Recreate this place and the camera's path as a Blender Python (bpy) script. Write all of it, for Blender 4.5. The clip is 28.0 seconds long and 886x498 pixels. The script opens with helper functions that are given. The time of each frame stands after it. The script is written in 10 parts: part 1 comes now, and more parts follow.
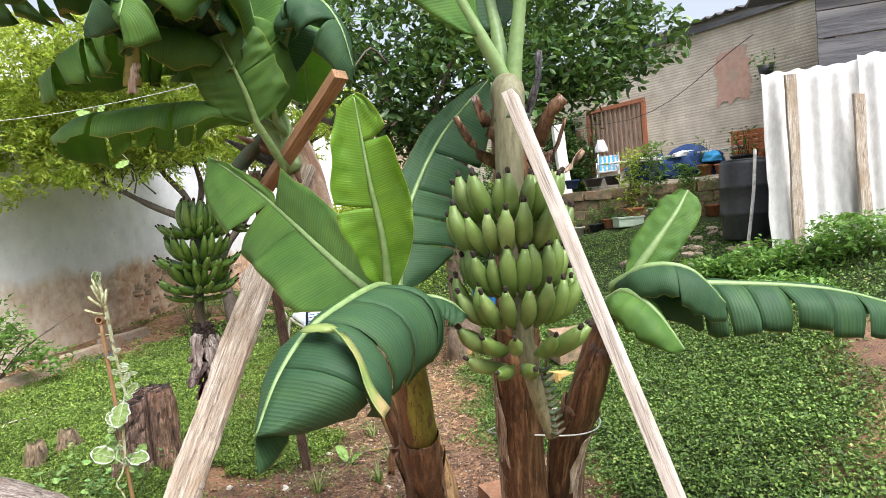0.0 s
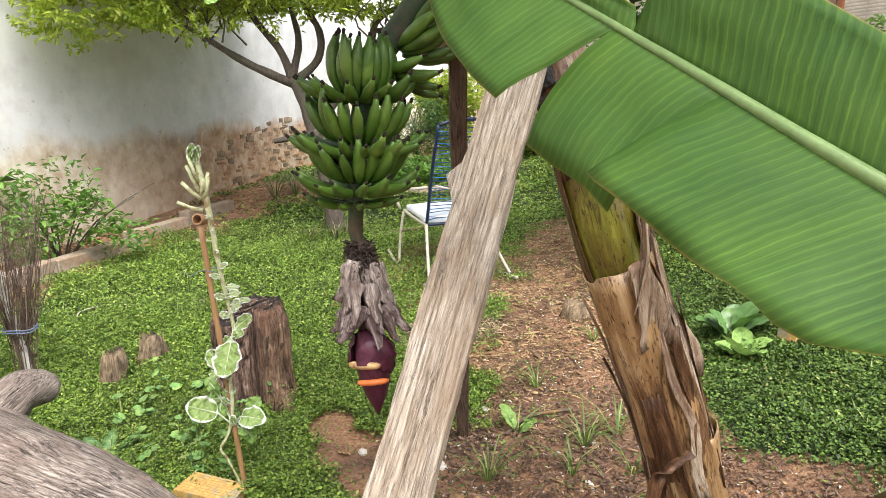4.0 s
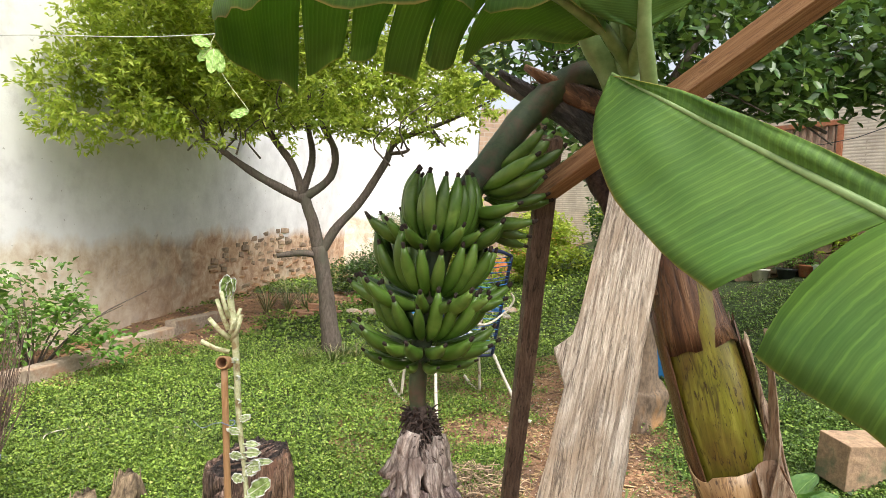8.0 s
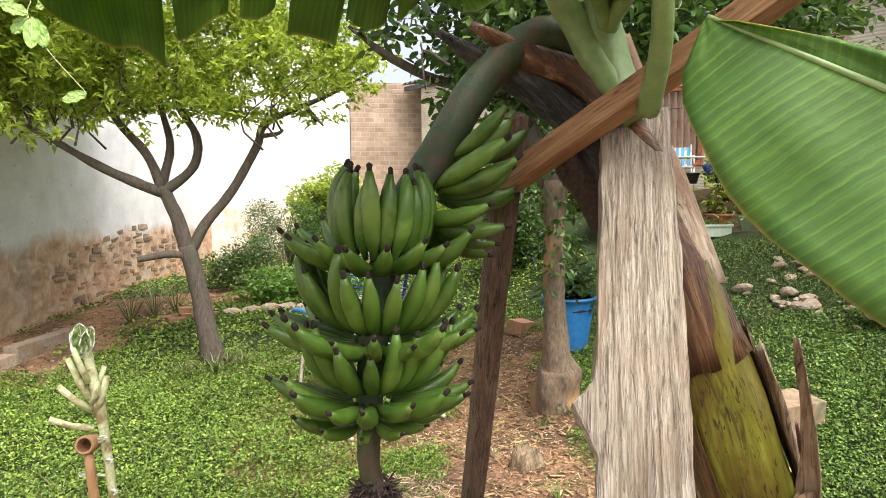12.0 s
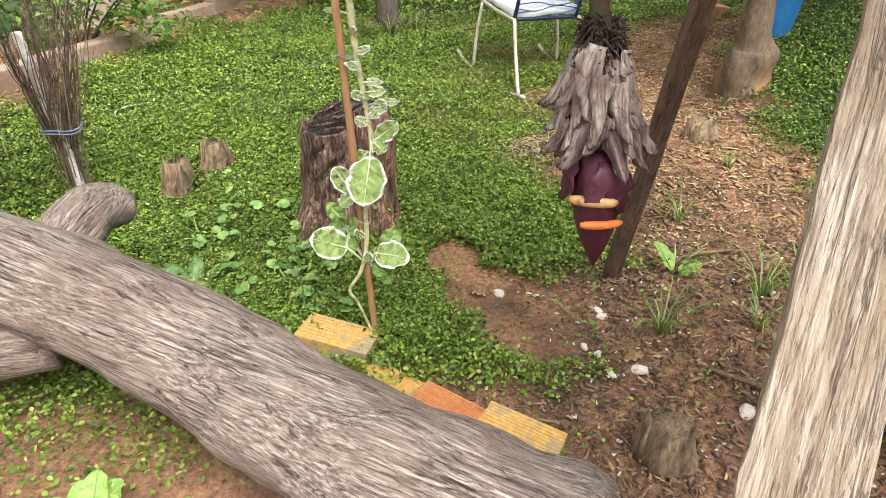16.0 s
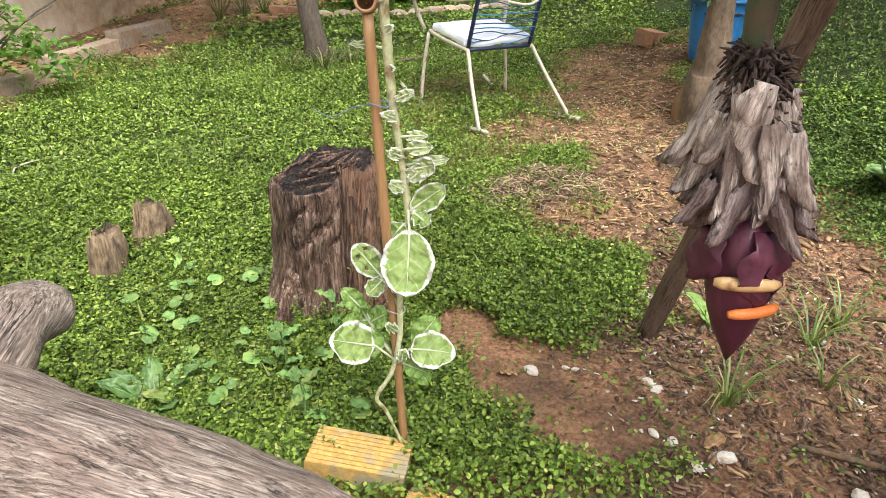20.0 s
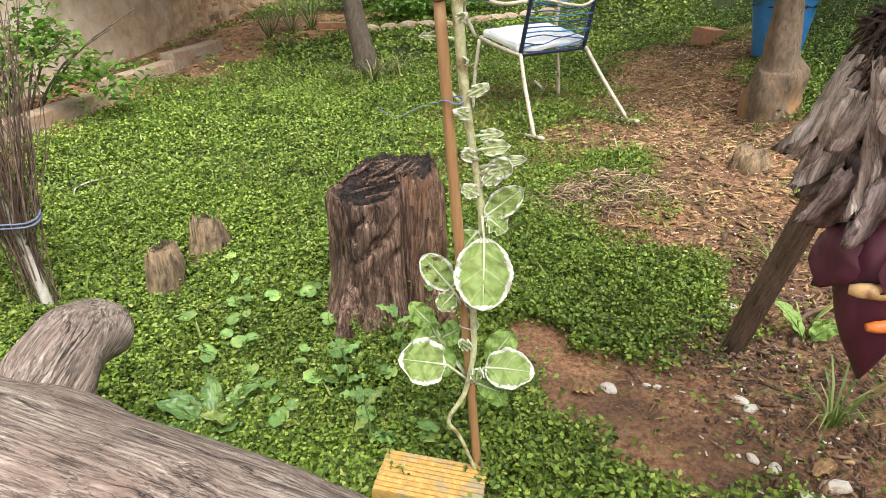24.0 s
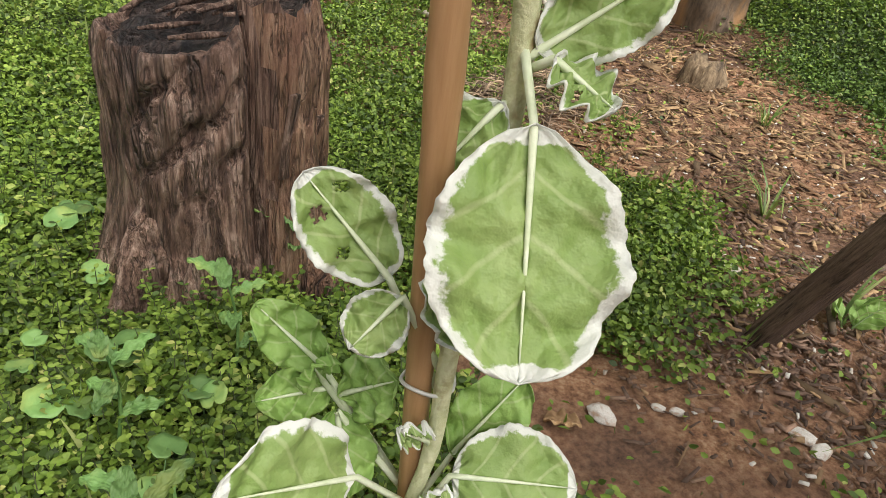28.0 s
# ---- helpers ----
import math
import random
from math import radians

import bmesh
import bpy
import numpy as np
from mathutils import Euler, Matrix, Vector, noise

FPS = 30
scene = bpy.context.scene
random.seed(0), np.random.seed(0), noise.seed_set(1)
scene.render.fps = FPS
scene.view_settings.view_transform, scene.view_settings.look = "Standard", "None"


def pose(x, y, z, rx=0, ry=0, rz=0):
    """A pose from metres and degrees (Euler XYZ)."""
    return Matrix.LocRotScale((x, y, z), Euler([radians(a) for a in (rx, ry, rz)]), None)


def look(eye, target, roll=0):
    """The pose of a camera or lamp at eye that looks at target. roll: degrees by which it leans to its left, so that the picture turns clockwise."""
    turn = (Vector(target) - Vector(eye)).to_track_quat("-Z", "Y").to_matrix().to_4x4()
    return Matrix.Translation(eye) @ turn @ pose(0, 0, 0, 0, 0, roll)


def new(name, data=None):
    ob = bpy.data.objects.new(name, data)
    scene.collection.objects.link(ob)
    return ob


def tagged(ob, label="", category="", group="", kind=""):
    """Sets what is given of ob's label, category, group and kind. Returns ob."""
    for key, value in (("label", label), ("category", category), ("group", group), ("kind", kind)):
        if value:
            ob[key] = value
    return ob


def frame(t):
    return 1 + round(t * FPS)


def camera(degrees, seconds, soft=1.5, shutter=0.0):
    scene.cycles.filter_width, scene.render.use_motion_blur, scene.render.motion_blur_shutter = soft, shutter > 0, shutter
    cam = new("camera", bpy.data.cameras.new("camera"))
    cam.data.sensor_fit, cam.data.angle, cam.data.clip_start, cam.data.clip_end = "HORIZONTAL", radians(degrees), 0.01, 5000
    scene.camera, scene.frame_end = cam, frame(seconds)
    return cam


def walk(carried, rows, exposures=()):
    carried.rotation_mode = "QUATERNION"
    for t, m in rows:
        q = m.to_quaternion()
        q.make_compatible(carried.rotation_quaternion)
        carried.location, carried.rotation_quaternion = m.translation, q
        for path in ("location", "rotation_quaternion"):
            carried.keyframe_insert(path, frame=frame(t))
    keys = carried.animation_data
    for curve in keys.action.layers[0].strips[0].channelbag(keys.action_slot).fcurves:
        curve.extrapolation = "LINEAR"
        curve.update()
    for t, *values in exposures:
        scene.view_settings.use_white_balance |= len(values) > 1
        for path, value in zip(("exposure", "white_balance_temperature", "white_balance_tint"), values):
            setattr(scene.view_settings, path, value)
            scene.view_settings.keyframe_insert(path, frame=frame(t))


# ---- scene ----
cam = camera(69.5, 28.0, soft=0.75)
PATH = [
    (0, (1.307, -3.905, 1.628), (1.638, -1.935, 1.53), -4.7),
    (0.5, (1.36, -3.877, 1.665), (1.683, -1.912, 1.487), -6.8),
    (1, (1.388, -3.929, 1.688), (1.508, -1.941, 1.498), -5.9),
    (1.5, (1.334, -3.826, 1.687), (1.336, -1.831, 1.549), -4.5),
    (2, (1.264, -3.644, 1.673), (1.103, -1.664, 1.438), -3.1),
    (2.5, (1.128, -3.416, 1.617), (0.95, -1.452, 1.286), -1.3),
    (4.8, (0.498, -2.098, 1.641), (0.713, -0.164, 1.175), -1.2),
    (5, (0.449, -2.088, 1.645), (0.524, -0.129, 1.25), -0.3),
    (5.5, (0.398, -1.992, 1.662), (0.336, -0.031, 1.276), -0.2),
    (6, (0.41, -1.947, 1.643), (0.355, 0.01, 1.236), 3.4),
    (6.5, (0.405, -1.997, 1.635), (0.343, -0.029, 1.287), 5.5),
    (7, (0.392, -2.002, 1.647), (0.361, -0.026, 1.335), 5.2),
    (7.5, (0.398, -2.018, 1.687), (0.488, -0.024, 1.566), 4.1),
    (8, (0.426, -2.057, 1.712), (0.612, -0.068, 1.616), 3.2),
    (8.5, (0.438, -2.008, 1.719), (0.745, -0.033, 1.648), 2.1),
    (9, (0.44, -1.985, 1.707), (0.856, -0.032, 1.585), 1.7),
    (9.5, (0.413, -1.82, 1.676), (0.81, 0.133, 1.505), 0.9),
    (10, (0.411, -1.615, 1.693), (0.812, 0.338, 1.532), 0.0),
    (10.5, (0.369, -1.521, 1.713), (0.612, 0.453, 1.508), -1.6),
    (11, (0.315, -1.565, 1.756), (0.68, 0.391, 1.555), 0.2),
    (11.5, (0.316, -1.568, 1.799), (0.915, 0.334, 1.646), -1.2),
    (13.5, (0.289, -1.67, 1.627), (0.663, 0.254, 1.229), 1.4),
    (14, (0.281, -1.691, 1.58), (0.612, 0.208, 1.043), 0.3),
    (14.5, (0.278, -1.729, 1.532), (0.622, 0.13, 0.881), 0.5),
    (15, (0.263, -1.771, 1.494), (0.59, 0.049, 0.733), 1.1),
    (15.5, (0.198, -1.768, 1.439), (0.424, 0.002, 0.536), 2.9),
    (16, (0.123, -1.728, 1.414), (0.222, 0.005, 0.421), 1.2),
    (16.5, (0.071, -1.591, 1.383), (0.001, 0.195, 0.486), -3.8),
    (17, (0.072, -1.475, 1.381), (0.024, 0.342, 0.547), -4.6),
    (17.5, (0.008, -1.411, 1.334), (0.267, 0.402, 0.53), -2.2),
    (18, (-0.118, -1.37, 1.324), (0.327, 0.418, 0.547), 0.6),
    (18.5, (-0.112, -1.303, 1.284), (0.326, 0.418, 0.364), -0.1),
    (19, (-0.169, -1.254, 1.28), (0.247, 0.419, 0.267), 2.9),
    (19.5, (-0.192, -1.24, 1.309), (0.238, 0.456, 0.342), 3.0),
    (20, (-0.202, -1.235, 1.336), (0.173, 0.505, 0.423), 1.5),
    (20.5, (-0.218, -1.26, 1.376), (-0.061, 0.55, 0.541), -1.8),
    (22.5, (-0.192, -1.262, 1.395), (-0.061, 0.575, 0.616), -2.3),
    (23, (-0.195, -1.215, 1.379), (-0.013, 0.6, 0.559), -1.9),
    (23.5, (-0.199, -1.142, 1.31), (-0.022, 0.616, 0.373), -0.3),
    (24, (-0.246, -1.117, 1.274), (-0.01, 0.665, 0.396), -1.7),
    (24.5, (-0.304, -1.154, 1.289), (0.094, 0.636, 0.491), 3.5),
    (25, (-0.351, -1.138, 1.351), (0.106, 0.685, 0.667), 2.5),
    (25.5, (-0.277, -0.985, 1.327), (0.348, 0.785, 0.638), 0.5),
    (26, (-0.264, -0.68, 1.104), (0.21, 0.966, 0.07), 1.7),
    (26.5, (-0.231, -0.527, 1.031), (0.215, 1.132, 0.007), 3.7),
    (27, (-0.248, -0.393, 0.943), (0.258, 1.219, -0.127), 5.1),
    (27.5, (-0.226, -0.301, 0.869), (0.407, 1.275, -0.187), 9.5),
    (28, (-0.181, -0.237, 0.84), (0.478, 1.308, -0.245), 9.2),
]
walk(cam, [(t, look(eye, target, roll)) for t, eye, target, roll in PATH], [(0, 1.28, 6080, 11), (2, 1.08, 6120, 11), (5, 1.23, 6450, 10), (6, 1.12, 6520, 10), (7, 1.14, 6520, 10), (8, 1.25, 6520, 10), (11, 1.38, 6560, 10), (14, 1.27, 6530, 11), (17, 1.17, 6530, 11), (20, 1.27, 6480, 11), (23, 1.16, 6650, 11), (25, 1.17, 6620, 11), (27, 0.93, 6580, 11), (28, 0.71, 6550, 11)])

# ---- sky and sun: bright, thinly overcast day ----
SUN_UP, SUN_ROUND = 58, 156
world = bpy.data.worlds.new("sky")
scene.world = world
world.use_nodes = True
wn = world.node_tree
wn.nodes.clear()
sky = wn.nodes.new("ShaderNodeTexSky")
sky.sky_type = "NISHITA"
sky.sun_disc = False
sky.sun_elevation = radians(SUN_UP)
sky.sun_rotation = radians(SUN_ROUND)
sky.air_density, sky.dust_density, sky.ozone_density = 1.0, 4.0, 1.0
bg = wn.nodes.new("ShaderNodeBackground")
bg.inputs["Strength"].default_value = 0.108
hsv = wn.nodes.new("ShaderNodeHueSaturation")
hsv.inputs["Saturation"].default_value = 0.35
wout = wn.nodes.new("ShaderNodeOutputWorld")
wn.links.new(sky.outputs[0], hsv.inputs["Color"])
wn.links.new(hsv.outputs[0], bg.inputs["Color"])
wn.links.new(bg.outputs[0], wout.inputs[0])
sun_data = bpy.data.lights.new("sun", "SUN")
sun_data.energy, sun_data.angle, sun_data.color = 2.5, radians(50), (1.0, 0.955, 0.89)
sun = new("sun", sun_data)
sun_way = Vector((math.sin(radians(SUN_ROUND)) * math.cos(radians(SUN_UP)), math.cos(radians(SUN_ROUND)) * math.cos(radians(SUN_UP)), math.sin(radians(SUN_UP))))
sun.matrix_world = look((0, 0, 30), Vector((0, 0, 30)) - sun_way)

# ---- materials ----
def nodes_of(name):
    m = bpy.data.materials.new(name)
    m.use_nodes = True
    nt = m.node_tree
    bsdf = nt.nodes["Principled BSDF"]
    return m, nt, bsdf


def ramp_node(nt, fac, stops):
    r = nt.nodes.new("ShaderNodeValToRGB")
    el = r.color_ramp.elements
    while len(el) < len(stops):
        el.new(0.5)
    for e, (p, c) in zip(el, stops):
        e.position, e.color = p, (*c, 1)
    nt.links.new(fac, r.inputs["Fac"])
    return r.outputs["Color"]


def noise_node(nt, vec, scale, detail=4.0, rough=0.6, distort=0.0):
    n = nt.nodes.new("ShaderNodeTexNoise")
    n.inputs["Scale"].default_value, n.inputs["Detail"].default_value = scale, detail
    n.inputs["Roughness"].default_value, n.inputs["Distortion"].default_value = rough, distort
    nt.links.new(vec, n.inputs["Vector"])
    return n.outputs["Fac"]


def coords(nt, stretch=(1, 1, 1), kind="Object", spread=False):
    tc = nt.nodes.new("ShaderNodeTexCoord")
    mp = nt.nodes.new("ShaderNodeMapping")
    mp.inputs["Scale"].default_value = stretch
    nt.links.new(tc.outputs[kind], mp.inputs["Vector"])
    if spread:
        oi = nt.nodes.new("ShaderNodeObjectInfo")
        mul = nt.nodes.new("ShaderNodeMath")
        mul.operation = "MULTIPLY"
        mul.inputs[1].default_value = 50.0
        nt.links.new(oi.outputs["Random"], mul.inputs[0])
        nt.links.new(mul.outputs[0], mp.inputs["Location"])
    return mp.outputs["Vector"]


def mixc(nt, fac, a, b, mode="MIX"):
    m = nt.nodes.new("ShaderNodeMix")
    m.data_type, m.blend_type = "RGBA", mode
    for sock, v in ((m.inputs["Factor"], fac), (m.inputs["A"], a), (m.inputs["B"], b)):
        if isinstance(v, (int, float)):
            sock.default_value = v
        elif isinstance(v, tuple):
            sock.default_value = (*v, 1)
        else:
            nt.links.new(v, sock)
    return m.outputs["Result"]


def bump_to(nt, bsdf, height, strength, dist=0.01):
    b = nt.nodes.new("ShaderNodeBump")
    b.inputs["Strength"].default_value, b.inputs["Distance"].default_value = strength, dist
    nt.links.new(height, b.inputs["Height"])
    nt.links.new(b.outputs[0], bsdf.inputs["Normal"])


def surface(name, c1, c2, c3=None, scale=20, scale2=3, rough=0.8, bump=0.3, dist=0.01, stretch=(1, 1, 1), metal=0.0, spot=(0.5, 0.65), spread=False, vary=0.0, lo=0.3, hi=0.7, detail=5.0, kind="Object", island=0.0):
    """A surface of two colours in fine grain, and a third in larger stains."""
    m, nt, bsdf = nodes_of(name)
    vec = coords(nt, stretch, kind, spread)
    n1 = noise_node(nt, vec, scale, detail, 0.65)
    col = ramp_node(nt, n1, [(lo, c1), (hi, c2)])
    if c3:
        n2 = noise_node(nt, vec, scale2, 5, 0.6, 0.4)
        f = ramp_node(nt, n2, [(spot[0], (0, 0, 0)), (spot[1], (1, 1, 1))])
        col = mixc(nt, f, col, c3)
    if vary:
        oi = nt.nodes.new("ShaderNodeObjectInfo")
        v = ramp_node(nt, oi.outputs["Random"], [(0, (1 - vary,) * 3), (1, (1 + vary,) * 3)])
        col = mixc(nt, 1.0, col, v, "MULTIPLY")
    if island:
        ge = nt.nodes.new("ShaderNodeNewGeometry")
        v = ramp_node(nt, ge.outputs["Random Per Island"], [(0, (1 - island,) * 3), (1, (1 + island,) * 3)])
        col = mixc(nt, 1.0, col, v, "MULTIPLY")
    nt.links.new(col, bsdf.inputs["Base Color"])
    bsdf.inputs["Roughness"].default_value, bsdf.inputs["Metallic"].default_value = rough, metal
    if bump:
        bump_to(nt, bsdf, n1, bump, dist)
    return m


def grain(name, dark, mid, light, patch, crack=(0.03, 0.022, 0.018), across=60, along=3.0, cracks=0.8, width=0.02, rough=0.85, bump=0.9, dist=0.006, kind="Object", patch_scale=2.5, specks=0.0, spread=0.18):
    """Long-grained wood or dry sheath, its fibres along local Z: two sizes of fibre, larger stains, and dark checks that break off."""
    m, nt, bsdf = nodes_of(name)
    v = coords(nt, (across, across, along), kind, True)
    n1 = noise_node(nt, v, 1.0, 6, 0.7, 0.25)
    col = ramp_node(nt, n1, [(0.5 - spread, dark), (0.5, mid), (0.5 + spread, light)])
    n2 = noise_node(nt, coords(nt, (1.6, 1.6, 0.7), kind, True), patch_scale, 5, 0.6, 0.6)
    col = mixc(nt, ramp_node(nt, n2, [(0.42, (0, 0, 0)), (0.66, (0.85, 0.85, 0.85))]), col, mixc(nt, 0.45, patch, ramp_node(nt, n1, [(0.3, dark), (0.7, patch)])))
    n3 = noise_node(nt, coords(nt, (across * 0.28, across * 0.28, along * 0.35), kind, True), 1.0, 4, 0.6, 0.5)
    line = ramp_node(nt, n3, [(0.5 - width * 2, (0, 0, 0)), (0.5, (1, 1, 1)), (0.5 + width * 2, (0, 0, 0))])
    gate = ramp_node(nt, noise_node(nt, coords(nt, (across * 0.12, across * 0.12, along * 0.9), kind, True), 1.0, 3), [(0.45, (0, 0, 0)), (0.6, (cracks,) * 3)])
    ck = mixc(nt, 1.0, line, gate, "MULTIPLY")
    n5 = noise_node(nt, coords(nt, (across * 0.6, across * 0.6, along * 0.8), kind, True), 1.0, 4, 0.6, 0.3)
    hair = ramp_node(nt, n5, [(0.5 - width, (0, 0, 0)), (0.5, (0.6 * cracks,) * 3), (0.5 + width, (0, 0, 0))])
    ck = mixc(nt, 1.0, ck, hair, "LIGHTEN")
    col = mixc(nt, ck, col, crack)
    if specks:
        fleck = max(110.0, across * 0.9)
        n4 = noise_node(nt, coords(nt, (fleck, fleck, fleck * 0.22), kind, True), 1.0, 4, 0.7)
        col = mixc(nt, ramp_node(nt, n4, [(0.57, (0, 0, 0)), (0.63, (specks,) * 3)]), col, crack)
    nt.links.new(col, bsdf.inputs["Base Color"])
    bsdf.inputs["Roughness"].default_value = rough
    h = mixc(nt, ck, n1, (-1.2, -1.2, -1.2))
    bump_to(nt, bsdf, h, bump, dist)
    return m


def foliage(name, stops, rough=0.45, thin=0.35, glow=(0.25, 0.42, 0.05), scale=30):
    """Many small leaves: colour differs leaf by leaf, and light comes through."""
    m, nt, bsdf = nodes_of(name)
    ge = nt.nodes.new("ShaderNodeNewGeometry")
    col = ramp_node(nt, ge.outputs["Random Per Island"], stops)
    n = noise_node(nt, coords(nt), scale * 0.06, 3)
    col = mixc(nt, 0.6, col, ramp_node(nt, n, [(0.3, (0.55, 0.55, 0.55)), (0.7, (1.25, 1.25, 1.2))]), "MULTIPLY")
    nt.links.new(col, bsdf.inputs["Base Color"])
    bsdf.inputs["Roughness"].default_value = rough
    tr = nt.nodes.new("ShaderNodeBsdfTranslucent")
    nt.links.new(mixc(nt, 0.5, col, glow), tr.inputs["Color"])
    mix = nt.nodes.new("ShaderNodeMixShader")
    mix.inputs[0].default_value = thin
    nt.links.new(bsdf.outputs[0], mix.inputs[1])
    nt.links.new(tr.outputs[0], mix.inputs[2])
    nt.links.new(mix.outputs[0], nt.nodes["Material Output"].inputs["Surface"])
    return m


def banana_leaf_material(name, dark, light, back, rib=(0.42, 0.52, 0.2), worn=0.5):
    """UV x runs along the blade, UV y from edge to edge; close veins cross it and the margin dries."""
    m, nt, bsdf = nodes_of(name)
    uv = coords(nt, (1, 1, 1), "UV")
    sep = nt.nodes.new("ShaderNodeSeparateXYZ")
    nt.links.new(uv, sep.inputs[0])
    wv = nt.nodes.new("ShaderNodeTexWave")
    wv.wave_type, wv.bands_direction = "BANDS", "X"
    wv.inputs["Scale"].default_value, wv.inputs["Distortion"].default_value = 27.0, 1.2
    wv.inputs["Detail"].default_value, wv.inputs["Detail Scale"].default_value = 2.0, 1.0
    nt.links.new(uv, wv.inputs["Vector"])
    fine = noise_node(nt, coords(nt, (420, 2.5, 1), "UV"), 1.0, 3)
    big = noise_node(nt, coords(nt), 4.0, 4)
    col = ramp_node(nt, big, [(0.3, dark), (0.7, light)])
    col = mixc(nt, 0.5, col, ramp_node(nt, fine, [(0.3, (0.55, 0.57, 0.6)), (0.7, (1.45, 1.42, 1.3))]), "MULTIPLY")
    tone = noise_node(nt, coords(nt, (14, 1.2, 1), "UV"), 1.0, 3)
    col = mixc(nt, 0.5, col, ramp_node(nt, tone, [(0.3, (0.75, 0.8, 0.9)), (0.5, (1, 1, 1)), (0.72, (1.5, 1.35, 0.9))]), "MULTIPLY")
    col = mixc(nt, 0.5, col, ramp_node(nt, wv.outputs["Fac"], [(0.0, (0.72, 0.75, 0.76)), (0.08, (0.97, 0.97, 0.97)), (0.84, (1, 1, 1)), (0.94, (1.75, 1.6, 1.35)), (1.0, (1.75, 1.6, 1.35))]), "MULTIPLY")
    edge = nt.nodes.new("ShaderNodeMath")
    edge.operation = "PINGPONG"
    edge.inputs[1].default_value = 0.5
    nt.links.new(sep.outputs["Y"], edge.inputs[0])
    wob = nt.nodes.new("ShaderNodeMath")
    wob.operation = "MULTIPLY_ADD"
    wob.inputs[1].default_value, wob.inputs[2].default_value = 0.14 * worn, -0.065 * worn
    nt.links.new(noise_node(nt, coords(nt), 9.0, 4), wob.inputs[0])
    d = nt.nodes.new("ShaderNodeMath")
    d.operation = "SUBTRACT"
    nt.links.new(edge.outputs[0], d.inputs[0])
    nt.links.new(wob.outputs[0], d.inputs[1])
    dry = ramp_node(nt, d.outputs[0], [(0.0, (1, 1, 1)), (0.006, (0, 0, 0))])
    col = mixc(nt, dry, col, (0.42, 0.36, 0.10))
    nt.links.new(col, bsdf.inputs["Base Color"])
    bsdf.inputs["Roughness"].default_value = 0.55
    bsdf.inputs["Specular IOR Level"].default_value = 0.32
    bump_to(nt, bsdf, mixc(nt, 0.5, wv.outputs["Fac"], fine), 0.35, 0.003)
    tr = nt.nodes.new("ShaderNodeBsdfTranslucent")
    nt.links.new(mixc(nt, 0.55, col, back), tr.inputs["Color"])
    mix = nt.nodes.new("ShaderNodeMixShader")
    mix.inputs[0].default_value = 0.46
    nt.links.new(bsdf.outputs[0], mix.inputs[1])
    nt.links.new(tr.outputs[0], mix.inputs[2])
    nt.links.new(mix.outputs[0], nt.nodes["Material Output"].inputs["Surface"])
    return m


M = {}
M["leaf_mid"] = banana_leaf_material("banana_leaf_green", (0.075, 0.175, 0.040), (0.15, 0.285, 0.062), (0.30, 0.52, 0.06), worn=0.15)
M["leaf_blue"] = banana_leaf_material("banana_leaf_bluish", (0.042, 0.105, 0.050), (0.078, 0.165, 0.075), (0.11, 0.26, 0.06), worn=0.12)
M["leaf_young"] = banana_leaf_material("banana_leaf_young", (0.13, 0.28, 0.025), (0.22, 0.40, 0.05), (0.45, 0.65, 0.05), worn=0.15)
M["leaf_old"] = banana_leaf_material("banana_leaf_old", (0.05, 0.12, 0.03), (0.11, 0.2, 0.045), (0.3, 0.42, 0.05), worn=1.5)
M["rib"] = surface("midrib", (0.14, 0.23, 0.07), (0.24, 0.34, 0.13), scale=30, rough=0.45, bump=0.1)
M["stem_green"] = grain("pseudostem_green", (0.10, 0.10, 0.012), (0.20, 0.20, 0.022), (0.32, 0.31, 0.055), (0.13, 0.065, 0.018), (0.03, 0.016, 0.01), 40, 4, 0.8, 0.014, 0.32, 0.15, 0.003, patch_scale=6, specks=0.9)
M["stem_brown"] = grain("pseudostem_sheath", (0.022, 0.010, 0.007), (0.105, 0.047, 0.022), (0.33, 0.19, 0.095), (0.22, 0.11, 0.05), (0.012, 0.007, 0.006), 40, 2.2, 1.0, 0.02, 0.38, 0.6, 0.008, patch_scale=3.5, specks=0.5)
M["stem_tan"] = grain("pseudostem_tan_sheath", (0.14, 0.06, 0.022), (0.42, 0.25, 0.11), (0.68, 0.50, 0.29), (0.47, 0.31, 0.15), (0.05, 0.02, 0.01), 26, 1.6, 0.9, 0.016, 0.33, 0.35, 0.005, patch_scale=3.0, specks=0.85)
M["sheath_pale"] = grain("dry_sheath_pale", (0.24, 0.14, 0.08), (0.54, 0.42, 0.30), (0.74, 0.64, 0.51), (0.20, 0.09, 0.045), (0.05, 0.024, 0.015), 70, 3, 0.9, 0.02, 0.75, 0.8, 0.008, patch_scale=3.0)
M["sheath_grey"] = grain("dry_sheath_grey", (0.02, 0.02, 0.022), (0.09, 0.085, 0.09), (0.24, 0.22, 0.21), (0.035, 0.03, 0.03), (0.008, 0.007, 0.007), 45, 9, 1.0, 0.04, 0.7, 1.0, 0.02, patch_scale=3.0)
M["banana"] = surface("banana_skin", (0.05, 0.11, 0.012), (0.09, 0.175, 0.022), (0.14, 0.23, 0.04), scale=12, scale2=8, rough=0.4, bump=0.05, spread=True, vary=0.22)
M["banana_pale"] = surface("banana_skin_pale", (0.095, 0.155, 0.03), (0.15, 0.225, 0.05), (0.21, 0.28, 0.085), scale=12, scale2=8, rough=0.42, bump=0.05, spread=True, vary=0.15)
